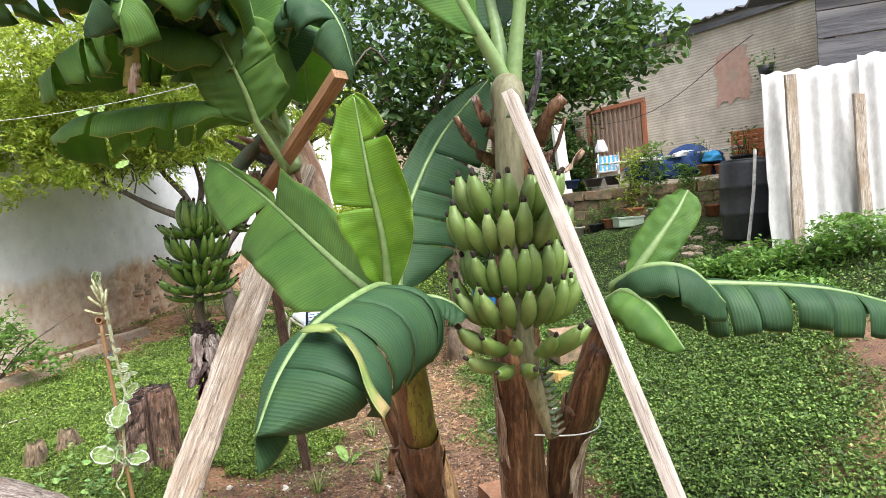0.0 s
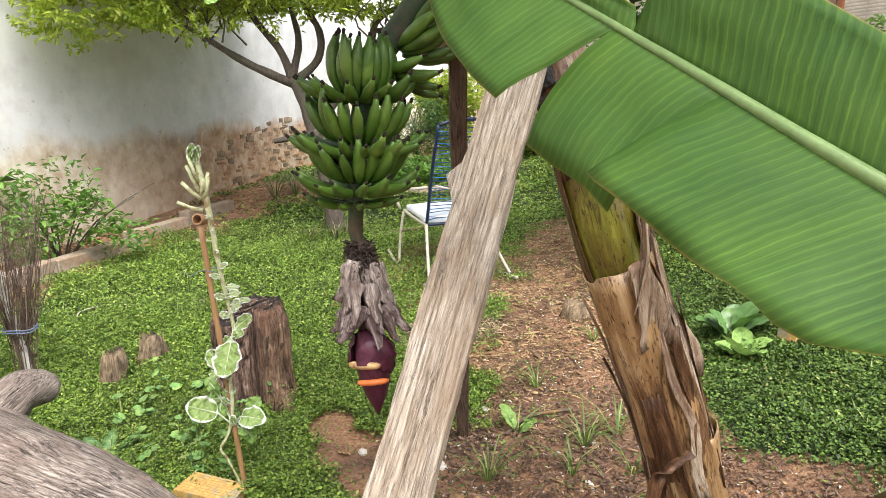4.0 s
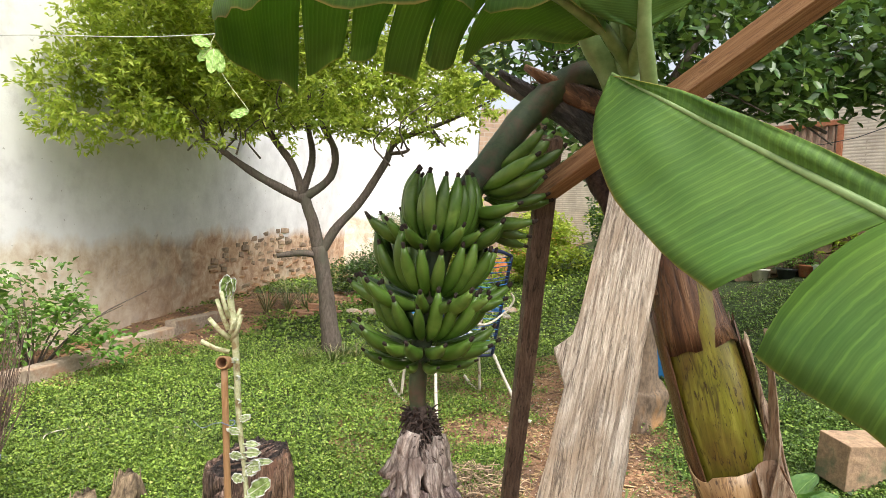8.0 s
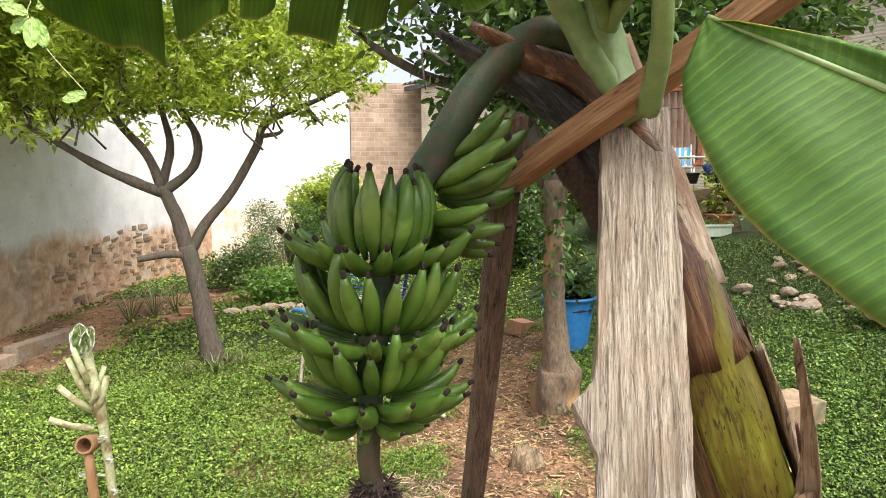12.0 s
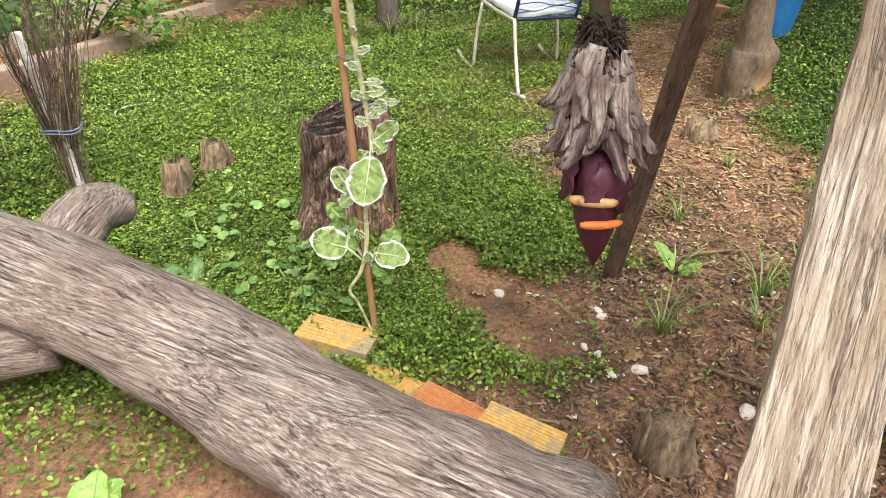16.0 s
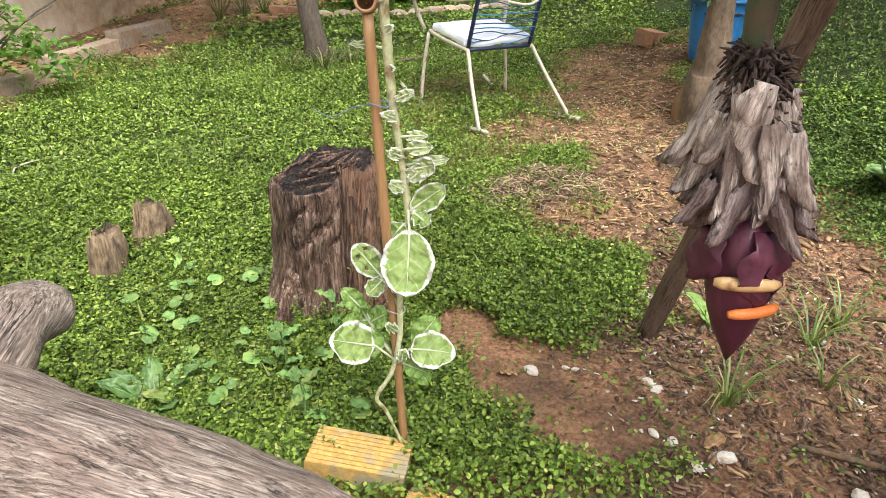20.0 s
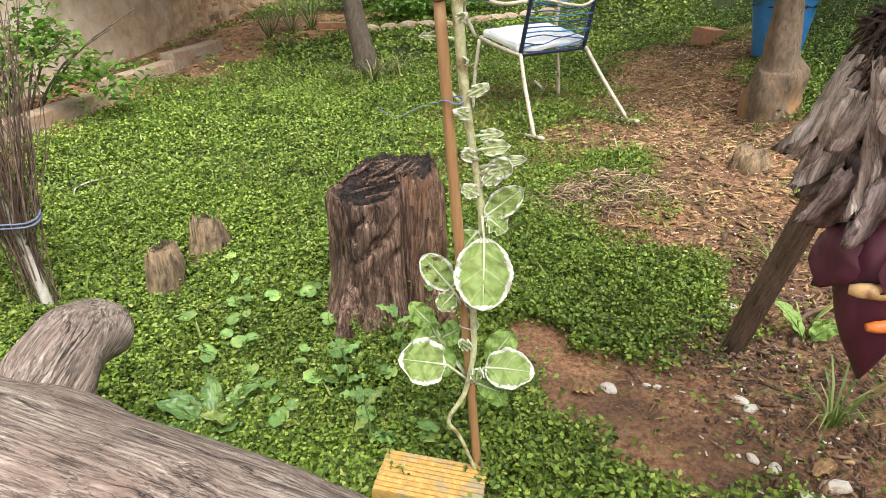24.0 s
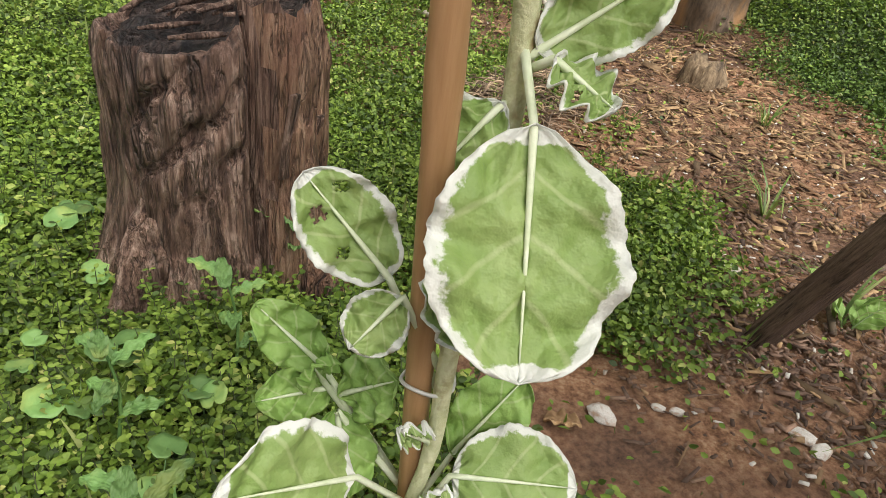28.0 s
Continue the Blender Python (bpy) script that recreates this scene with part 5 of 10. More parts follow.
def banana_leaf(parent, base, path, width, normal=(0, 0, 1), mat="leaf_mid", rib=0.016, petiole=None, label="", **kw):
    path = [Vector(p) - base for p in path]
    me, P = blade(path, width, normal, **kw)
    lf = part("leaf", me, M[mat], parent, label)
    md = lf.modifiers.new("thick", "SOLIDIFY")
    md.thickness = 0.0012
    pts = P
    if petiole:
        pet = smooth_path([Vector(p) - base for p in petiole], 5)
        pts = pet + P[1:]
        radii = list(lerp_list([rib * 1.9, rib * 1.35], len(pet))) + list(lerp_list([rib * 1.35, rib * 0.25], len(P) - 1))
    else:
        radii = list(lerp_list([rib * 1.3, rib * 0.25], len(P)))
    part("midrib", tube(pts, radii, 8, 0.04, 20), M["rib"], lf)
    return lf


def finger_mesh(name, bend, length, fat):
    """One green banana: neck, five-sided curved body and dry black tip. It starts at the origin along +X and bends to +Z."""
    n, seg = 12, 10
    P, a = [Vector((0, 0, 0))], 0.05
    for i in range(1, n):
        a = bend * (i / (n - 1)) ** 1.1
        P.append(P[-1] + Vector((math.cos(a), 0, math.sin(a))) * (length / (n - 1)))
    rr = [0.36, 0.44, 0.68, 0.90, 1.0, 1.02, 1.02, 1.0, 0.95, 0.80, 0.55, 0.38]
    V, F = tube(P, [r * fat for r in rr], seg, 0, 1, flute=0.05, flutes=5)
    tip = P[-1]
    d = (P[-1] - P[-2]).normalized()
    tv, tf = tube([tip - d * 0.002, tip + d * 0.006, tip + d * 0.013, tip + d * 0.017], [fat * 0.28, fat * 0.30, fat * 0.32, fat * 0.08], 6, 0.5, 90)
    nb = len(F)
    V2, F2 = join((V, F), (tv, tf))
    me = mesh_of(name, V2, F2)
    me.materials.append(M["banana"])
    me.materials.append(M["banana_tip"])
    for i, poly in enumerate(me.polygons):
        poly.material_index = 1 if i >= nb else 0
    return me


FINGERS = [finger_mesh("banana", 0.80, 0.182, 0.0188), finger_mesh("banana", 0.95, 0.188, 0.0192), finger_mesh("banana", 0.65, 0.176, 0.0183)]
FINGERS_PALE = []
for me_ in (finger_mesh("banana", 0.75, 0.132, 0.0200), finger_mesh("banana", 0.95, 0.138, 0.0205), finger_mesh("banana", 0.6, 0.128, 0.0195)):
    me_.materials[0] = M["banana_pale"]
    FINGERS_PALE.append(me_)


def hang_hand(stalk, p, axis, yaw0, spread, count, lift, rows=2, meshes=FINGERS, r0=0.035, rnd=random, scale=1.0):
    """One hand of bananas round the stalk point p: axis runs down the stalk, fingers turn upward."""
    up = -Vector(axis).normalized()
    m0 = frame_on(Vector(p), up, (1, 0, 0))
    for row in range(rows):
        k = count - row
        for i in range(k):
            a = yaw0 + (i - (k - 1) / 2) * spread / max(1, count - 1) + rnd.uniform(-0.035, 0.035)
            me = rnd.choice(meshes)
            tilt = lift + row * 0.38 + rnd.uniform(-0.07, 0.07)
            s = scale * rnd.uniform(0.9, 1.1)
            mt = m0 @ Matrix.Rotation(a, 4, "Z") @ Matrix.Translation((r0 - row * 0.012, 0, row * 0.012)) @ Matrix.Rotation(-tilt, 4, "Y") @ Matrix.Rotation(rnd.uniform(-0.2, 0.2), 4, "X") @ Matrix.Diagonal((s, s, s, 1))
            o = new("banana", me)
            o.parent = stalk
            o.matrix_basis = mt


def dry_strip(pts, w0, w1, seed, cup=0.5, n=4, across=4, ragged=0.3):
    """A dry, curled strip of sheath or bract along a path."""
    P = smooth_path(pts, n)
    V, F = [], []
    for i, p in enumerate(P):
        t = (P[min(i + 1, len(P) - 1)] - P[max(i - 1, 0)]).normalized()
        b = t.orthogonal().normalized()
        b = (Matrix.Rotation(seed * 2.4, 3, t) @ b).normalized()
        u = t.cross(b)
        f = i / (len(P) - 1)
        w = (w0 + (w1 - w0) * f) * (1 + ragged * noise.noise(Vector((f * 6, seed, 0))))
        for k in range(across + 1):
            q = k / across * 2 - 1
            V.append(p + b * (w * q) + u * (cup * w * q * q + 0.15 * w * noise.noise(Vector((f * 5, q * 2, seed)))))
    for i in range(len(P) - 1):
        for k in range(across):
            a = i * (across + 1) + k
            F.append((a, a + 1, a + across + 2, a + across + 1))
    return V, F


def strip_part(name, parent, pts, w0, w1, mat, seed, label="", **kw):
    o = part(name, dry_strip(pts, w0, w1, seed, **kw), M[mat], parent, label)
    md = o.modifiers.new("thick", "SOLIDIFY")
    md.thickness = 0.002
    return o


def bract_mesh(seed, length, width):
    """A dried bract: a cupped pointed scale hanging along -Z, its back to +X."""
    V, F = [], []
    n, ac = 7, 5
    for i in range(n + 1):
        f = i / n
        w = width * (0.45 + 0.75 * math.sin(min(1, f * 1.25) * math.pi * 0.8)) * (1 if f < 0.75 else (1 - (f - 0.75) * 3.2))
        w = max(w, width * 0.08)
        for k in range(ac + 1):
            q = k / ac * 2 - 1
            x = 0.026 * noise.noise(Vector((f * 6, q * 3.5, seed + 3))) + 0.018 * math.sin(f * 3.1) + 0.03 * f * f * (0.2 + noise.noise(Vector((seed, 1, 0)))) - w * (0.35 + 0.5 * noise.noise(Vector((seed, 4, 0)))) * q * q + 0.014 * noise.noise(Vector((f * 6, q * 3, seed)))
            V.append((x, w * q * (1 + 0.2 * noise.noise(Vector((f * 4, q, seed + 9)))), -length * f))
    for i in range(n):
        for k in range(ac):
            a = i * (ac + 1) + k
            F.append((a, a + ac + 1, a + ac + 2, a + 1))
    return mesh_of("dried_bract", V, F)



def dry_scale(seed, length, width):
    """A dried bract in the bunch's skirt: broad shoulders, a pinched waist, a curled ragged end; hangs along -Z, its back to +X."""
    V, F = [], []
    n, ac = 16, 8
    lean = noise.noise(Vector((seed, 2, 7)))
    for i in range(n + 1):
        f = i / n
        w = width * np.interp(f, [0, 0.12, 0.35, 0.62, 0.82, 0.93, 1], [0.72, 1.0, 0.95, 0.48 + 0.1 * lean, 0.40, 0.30, 0.06])
        side = 0.022 * lean * f * f + 0.004 * noise.noise(Vector((f * 5, seed, 1)))
        for k in range(ac + 1):
            q = k / ac * 2 - 1
            ridge = 0.011 * (1 - abs(q)) * math.sin(min(1, f * 1.6) * math.pi * 0.6) + 0.004 * math.cos(q * 9 + seed)
            roll = -0.85 * w * abs(q) ** 2.0 * (1 + 0.9 * noise.noise(Vector((f * 3, q * 2, seed))))
            x = ridge + roll + 0.030 * max(0, f - 0.6) * (1.5 + 2 * lean) + 0.008 * noise.noise(Vector((f * 7, q * 4, seed + 5)))
            z = -length * f + (0.012 * noise.noise(Vector((q * 4, seed, 3))) if f < 0.1 or f > 0.9 else 0)
            V.append((x, side + w * q * (1 + 0.14 * noise.noise(Vector((f * 9, q, seed + 9)))), z))
    for i in range(n):
        for k in range(ac):
            a = i * (ac + 1) + k
            F.append((a, a + ac + 1, a + ac + 2, a + 1))
    return mesh_of("dried_bract", V, F)


BRACTS = [dry_scale(i * 3.7, 0.125 + 0.022 * (i % 3), 0.022 + 0.005 * (i % 4)) for i in range(12)]
BRACTS_LOW = [dry_scale(50 + i * 2.9, 0.105 + 0.015 * (i % 3), 0.030 + 0.005 * (i % 3)) for i in range(7)]


def pseudostem(parent, base, pts, radii, mats, seed, patches=()):
    """Overlapping leaf sheaths: a core and wraps with torn edges, each a part whose local Z runs up the stem."""
    P = [Vector(q) - base for q in smooth_path(pts, 8)]
    at = frame_on(P[0], P[-1] - P[0])
    inv = at.inverted()
    p = [inv @ q for q in P]
    core = part("pseudostem", tube(p, lerp_list(radii, len(p)), 24, 0.07, 6, flute=0.03, flutes=4, seed=seed), M[mats[0]], parent, at=at)
    n = len(p)
    rnd = random.Random(seed)
    sg = 36
    for k, (lo, hi, grow, mt) in enumerate(mats[1]):
        i0, i1 = int(lo * (n - 1)), int(hi * (n - 1))
        q = p[i0:i1 + 1]
        r = lerp_list(radii, n)[i0:i1 + 1] * grow
        off = Vector((rnd.uniform(-0.012, 0.012), rnd.uniform(-0.012, 0.012), 0))
        V, F = tube([v + off * (i / max(1, len(q) - 1)) for i, v in enumerate(q)], r, sg, 0.10, 9, flute=0.035, flutes=3, seed=seed + k * 2, cap=False)
        rows = len(q)
        for i in range(rows):
            f = i / (rows - 1)
            for j in range(sg):
                a = j / sg * 6.283
                rip = 0.045 * noise.noise(Vector((math.cos(a) * 1.3, math.sin(a) * 1.3, seed + k))) + 0.018 * noise.noise(Vector((j * 0.9, seed, k)))
                rip2 = 0.022 * noise.noise(Vector((math.cos(a) * 1.6, math.sin(a) * 1.6, seed + k + 7))) + 0.008 * noise.noise(Vector((j * 1.1, seed, k + 5)))
                v = V[i * sg + j]
                v.z += rip * f ** 3 + (rip2 * (1 - f) ** 3 if lo > 0.05 else 0)
                # the free edge stands off the stem
                c = q[i]
                lift = 0.06 * f ** 5 * (1 + noise.noise(Vector((math.cos(a) * 2, math.sin(a) * 2, k + seed * 2))))
                v.x += (v.x - c.x) * lift
                v.y += (v.y - c.y) * lift
        o = part("leaf_sheath", (V, F), M[mt], parent, at=at)
        o.modifiers.new("thick", "SOLIDIFY").thickness = 0.004
    # sheaths that wrap only part of the way round: from one angle to another, at their foot and at their head
    for k, (lo, hi, a0, a1, b0, b1, grow, stand, mt) in enumerate(patches):
        i0, i1 = int(lo * (n - 1)), int(hi * (n - 1))
        steps, ac = 14, 12
        V, F = [], []
        for i in range(steps + 1):
            f = i / steps
            u = i0 + (i1 - i0) * f
            c = p[int(u)].lerp(p[min(n - 1, int(u) + 1)], u - int(u))
            r = np.interp(u / (n - 1) * (len(radii) - 1), range(len(radii)), radii) * grow
            for j in range(ac + 1):
                q = j / ac
                lo_a, hi_a = a0 + (b0 - a0) * f, a1 + (b1 - a1) * f
                a = lo_a + (hi_a - lo_a) * q + 0.14 * noise.noise(Vector((f * 5, q * 2, k + seed)))
                edge = max(abs(2 * q - 1) ** 4, f ** 5)
                rr = r * (1 + 0.04 * noise.noise(Vector((f * 6, q * 5, seed + k))) + stand * edge * (0.6 + 0.8 * noise.noise(Vector((f * 4, q * 3, seed + k + 3)))))
                V.append(c + Vector((math.cos(a) * rr, math.sin(a) * rr, 0.05 * f ** 4 * noise.noise(Vector((q * 7, seed, k))))))
        for i in range(steps):
            for j in range(ac):
                b = i * (ac + 1) + j
                F.append((b, b + 1, b + ac + 2, b + ac + 1))
        o = part("leaf_sheath", (V, F), M[mt], parent, at=at)
        o.modifiers.new("thick", "SOLIDIFY").thickness = 0.003
    # loose strips of old sheath peeling off the lower stem
    for k in range(9):
        a0 = rnd.uniform(0, 6.283)
        wide = rnd.uniform(0.25, 0.7)
        i0 = int(rnd.uniform(0.12, 0.3) * n)
        i1 = int(rnd.uniform(0.38, 0.55) * n)
        V, F = [], []
        for i in range(i0, i1 + 1):
            f = (i - i0) / (i1 - i0)
            r = np.interp(i / (n - 1) * (len(radii) - 1), range(len(radii)), radii)
            for j in range(7):
                q = j / 6 - 0.5
                a = a0 + wide * q * (1 - 0.75 * f ** 2) + 0.25 * noise.noise(Vector((f * 3, k, seed)))
                rr = r * (1.12 + 0.30 * f ** 4 + 0.05 * noise.noise(Vector((f * 7, q * 6, k + seed))) + 0.10 * abs(q) * f)
                V.append(p[i] + Vector((math.cos(a) * rr, math.sin(a) * rr, 0.02 * noise.noise(Vector((q * 9, k, f))))))
        for i in range(i1 - i0):
            for j in range(6):
                b = i * 7 + j
                F.append((b, b + 1, b + 8, b + 7))
        o = part("loose_sheath", (V, F), M["sheath_pale" if k % 4 == 0 else "stem_brown"], parent, at=at)
        o.modifiers.new("thick", "SOLIDIFY").thickness = 0.002
    return core


def plant_tall():
    """The leaning plant with the hanging bunch and the purple bud."""
    base = G(1.72, -0.44)
    t = thing("banana_plant", base, "leaning banana plant with a hanging green bunch and purple bud", "banana plant")
    rnd = random.Random(21)
    L = lambda q: Vector(q) - base
    pseudostem(t, base, [(1.73, -0.44, -0.1), (1.70, -0.437, 0.2), (1.585, -0.43, 0.62), (1.375, -0.41, 1.17), (1.255, -0.33, 1.6), (1.19, -0.21, 1.95), (1.12, -0.16, 2.2)], [0.13, 0.12, 0.11, 0.10, 0.088, 0.074, 0.055],
               ("stem_green", [(0.0, 0.49, 1.06, "stem_tan"), (0.665, 0.97, 1.07, "sheath_pale"), (0.60, 0.76, 1.045, "stem_brown"), (0.0, 0.30, 1.09, "stem_tan")]), 4,
               [(0.20, 0.64, -4.0, -2.45, -3.9, -2.9, 1.10, 0.05, "stem_brown"), (0.22, 0.62, -0.75, -0.1, -0.5, -0.1, 1.10, 0.12, "stem_brown"), (0.36, 0.60, -1.35, -0.3, -0.62, -0.35, 1.13, 0.30, "sheath_pale"), (0.05, 0.36, -2.9, -1.6, -2.4, -1.9, 1.13, 0.12, "stem_brown")])
    # old leaf bases lying over the crown
    def old_base(pts, radii, mt, label, seed):
        P = [L(q) for q in smooth_path(pts, 6)]
        at = frame_on(P[0], P[-1] - P[0])
        inv = at.inverted()
        part("leaf_base", tube([inv @ q for q in P], lerp_list(radii, len(P)), 18, 0.16, 14, flat=0.72, flute=0.10, flutes=3, seed=seed), M[mt], t, label, at=at)
    old_base([(1.17, -0.37, 1.66), (1.12, -0.27, 1.85), (1.05, -0.17, 1.985), (0.92, -0.12, 2.07), (0.75, -0.10, 2.17)], [0.05, 0.055, 0.05, 0.036, 0.010], "sheath_grey", "dark wrinkled dead leaf base", 1)
    old_base([(1.16, -0.38, 1.82), (1.10, -0.21, 2.03), (0.97, -0.165, 2.10), (0.82, -0.14, 2.18)], [0.045, 0.045, 0.038, 0.010], "stem_brown", "tan dry leaf base", 5)
    old_base([(1.13, -0.36, 1.95), (1.06, -0.26, 2.12), (0.98, -0.25, 2.24), (0.90, -0.26, 2.40)], [0.04, 0.038, 0.03, 0.02], "rib", "", 8)
    old_base([(1.12, -0.34, 1.96), (1.10, -0.27, 2.14), (1.06, -0.27, 2.3), (1.02, -0.3, 2.5)], [0.045, 0.04, 0.032, 0.02], "rib", "", 9)
    old_base([(1.17, -0.36, 1.60), (1.11, -0.25, 1.73), (1.06, -0.2, 1.84), (1.0, -0.17, 1.92)], [0.04, 0.05, 0.045, 0.02], "bract_dark", "dark shrivelled leaf base", 3)
    # torn flaps of dry sheath
    for i, (pts, w0, w1, mt) in enumerate([([(1.43, -0.53, 0.98), (1.45, -0.55, 1.15), (1.43, -0.55, 1.32), (1.40, -0.54, 1.48)], 0.045, 0.008, "sheath_pale"), ([(1.50, -0.53, 0.86), (1.46, -0.545, 1.02), (1.41, -0.545, 1.14)], 0.06, 0.03, "sheath_pale"),
                                           ([(1.62, -0.55, 0.5), (1.52, -0.57, 0.42), (1.49, -0.58, 0.3)], 0.03, 0.02, "stem_brown")]):
        strip_part("dry_sheath", t, [L(q) for q in pts], w0, w1, mt, 0.7 * i + 0.3)
    # leaves
    top = (1.03, -0.38, 2.2)
    def lf(path, width, normal, mat, seed, splits=(), droop=0.5, pet=None, **kw):
        banana_leaf(t, base, path, width, normal, mat, 0.013, pet or [(1.17, -0.2, 2.02), (1.10, -0.28, 2.15), path[0]], seed=seed, splits=splits, droop=droop, **kw)
    lf([(0.97, -0.42, 2.22), (0.76, -0.47, 2.30), (0.46, -0.49, 2.29), (0.18, -0.48, 2.25), (0.0, -0.47, 2.17)], 0.31, (0, 0, 1), "leaf_mid", 1, [(0.3, 1, 1.01), (0.4, 1, 1.02), (0.5, 1, 1.0), (0.6, 1, 1.03), (0.72, 1, 1.01), (0.35, -1, 1.02), (0.62, -1, 1.03)], 0.95)
    lf([(0.97, -0.45, 2.5), (0.66, -0.68, 2.92), (0.36, -0.85, 2.98), (0.06, -0.95, 2.86), (-0.2, -1.0, 2.62)], 0.33, (0, 0, 1), "leaf_old", 2, [], 1.75, tatter=7, gap=0.07, sweep=0.1)
    lf([(1.06, -0.45, 2.2), (1.05, -0.58, 2.36), (1.01, -0.68, 2.5), (0.97, -0.74, 2.64)], 0.17, (0.1, -1, 0.35), "leaf_mid", 7, [(0.6, 1, 1)], 0.5)
    lf([(1.0, -0.5, 2.5), (0.86, -0.8, 2.8), (0.72, -1.03, 2.82), (0.61, -1.18, 2.66), (0.57, -1.25, 2.5)], 0.28, (0, 0, 1), "leaf_mid", 3, [], 1.7, tatter=4, gap=0.05, sweep=0.1)
    lf([(1.08, -0.4, 2.42), (1.2, -0.55, 2.7), (1.32, -0.67, 2.75), (1.42, -0.75, 2.6), (1.47, -0.78, 2.38)], 0.23, (0, 0, 1), "leaf_blue", 4, [], 1.5, tatter=5, gap=0.06, sweep=0.1)
    lf([(1.05, -0.3, 2.5), (1.1, 0.0, 2.85), (1.15, 0.4, 3.0), (1.2, 0.8, 2.85), (1.2, 1.05, 2.6)], 0.26, (0, 0, 1), "leaf_mid", 5, [(0.4, 1, 1), (0.6, -1, 1)], 0.6)
    lf([(1.02, -0.36, 2.5), (0.95, -0.3, 2.95), (0.85, -0.2, 3.3), (0.7, -0.1, 3.4)], 0.24, (-0.5, -0.5, 0.6), "leaf_mid", 6, [(0.5, 1, 1)], 0.4)
    lf([(0.985, -0.64, 2.16), (0.95, -0.70, 2.30), (0.905, -0.74, 2.43), (0.86, -0.78, 2.56)], 0.20, (-0.15, -1, 0.25), "leaf_mid", 8, [(0.5, 1, 1.01)], 0.3, [(1.09, -0.45, 1.95), (1.04, -0.56, 2.05), (0.985, -0.64, 2.16)], taper=(0.12, 0.7))
    lf([(0.95, -0.62, 2.45), (0.80, -0.86, 2.72), (0.62, -1.02, 2.76), (0.48, -1.1, 2.66), (0.40, -1.13, 2.5)], 0.27, (0, 0, 1), "leaf_blue", 9, [], 1.7, tatter=4, gap=0.05, sweep=0.1)
    lf([(0.97, -0.5, 2.36), (0.76, -0.63, 2.58), (0.5, -0.71, 2.62), (0.25, -0.73, 2.54), (0.06, -0.73, 2.4)], 0.29, (0, 0, 1), "leaf_mid", 10, [], 1.5, tatter=6, gap=0.06, sweep=0.12)
    strip_part("torn_leaf_strip", t, [L(q) for q in ((0.535, -0.92, 2.66), (0.53, -0.95, 2.55), (0.52, -0.95, 2.42), (0.505, -0.94, 2.30))], 0.03, 0.034, "leaf_old", 0.3, "hanging leaf strip with a dry brown end")
    strip_part("dry_leaf_end", t, [L(q) for q in ((0.515, -0.945, 2.40), (0.507, -0.95, 2.33), (0.50, -0.95, 2.27))], 0.036, 0.02, "sheath_pale", 0.5, ragged=0.6)
    # bunch
    path = [(1.13, -0.18, 2.12), (1.0, -0.15, 2.16), (0.86, -0.13, 2.06), (0.72, -0.18, 1.87), (0.62, -0.22, 1.72), (0.565, -0.235, 1.5), (0.545, -0.238, 1.25), (0.55, -0.24, 1.15)]
    P = [L(q) for q in smooth_path(path, 6)]
    stalk = part("bunch_stalk", tube(P, lerp_list([0.05, 0.05, 0.045, 0.042, 0.04, 0.034, 0.026, 0.022], len(P)), 12, 0.06, 20), M["stalk"], t, "thick dark green fruit stalk")
    # each hand has an upper row of upright fingers and a lower one that reaches out; the two at the bend turn away
    tiers = [(0.745, -0.165, 1.87, -0.45, 1.5, 5, 0.75, 1.0, 0.03), (0.70, -0.18, 1.80, -0.35, 2.0, 7, 0.35, 1.0, 0.035), (0.66, -0.19, 1.745, -0.1, 1.9, 6, -0.05, 0.95, 0.035),
             (0.580, -0.222, 1.650, -1.95, 4.2, 15, 0.98, 0.98, 0.068), (0.574, -0.225, 1.630, -1.7, 5.0, 15, 0.0, 0.94, 0.045),
             (0.567, -0.232, 1.495, -1.8, 4.9, 17, 0.50, 1.0, 0.055), (0.564, -0.234, 1.465, -1.6, 5.0, 16, -0.12, 0.98, 0.045),
             (0.557, -0.237, 1.370, -1.8, 4.9, 15, 0.42, 0.95, 0.05), (0.553, -0.238, 1.342, -1.6, 4.9, 14, -0.10, 0.95, 0.045), (0.548, -0.238, 1.300, -1.6, 3.6, 8, -0.25, 0.70, 0.03)]
    for i, (x, y, z, yaw, spread, cnt, lift, sc, r0) in enumerate(tiers):
        ax = (-0.7, -0.15, -0.8) if i < 3 else (-0.10 + 0.01 * i, 0, -1)
        hang_hand(stalk, L((x, y, z)), ax, yaw, spread, cnt, lift, 1, rnd=rnd, scale=sc, r0=r0)
    # withered flowers and dried bracts above the bud
    fl = []
    for k in range(420):
        f = rnd.random()
        a = rnd.uniform(0, 6.283)
        c = L((0.555 + 0.012 * f, -0.242 - 0.02 * f, 1.165 - 0.13 * f))
        r = 0.022 + 0.016 * rnd.random() + 0.012 * f
        q = c + Vector((math.cos(a) * r, math.sin(a) * r, 0))
        d = Vector((math.cos(a + rnd.uniform(-1, 1)) * 0.012, math.sin(a + rnd.uniform(-1, 1)) * 0.012, rnd.uniform(-0.02, 0.012)))
        fl.append(tube([q, q + d, q + d * 2 + Vector((0, 0, -0.006))], [0.0026, 0.003, 0.0015], 4))
    tagged(part("withered_flower_mass", join(*fl), M["bract_dark"], stalk, "dark mass of withered flower remains"), kind="stuff")
    part("bud_axis", tube([L((0.55, -0.24, 1.17)), L((0.56, -0.25, 1.0)), L((0.58, -0.28, 0.82))], [0.024, 0.03, 0.035], 10, 0.1, 30), M["bract_dark"], stalk)
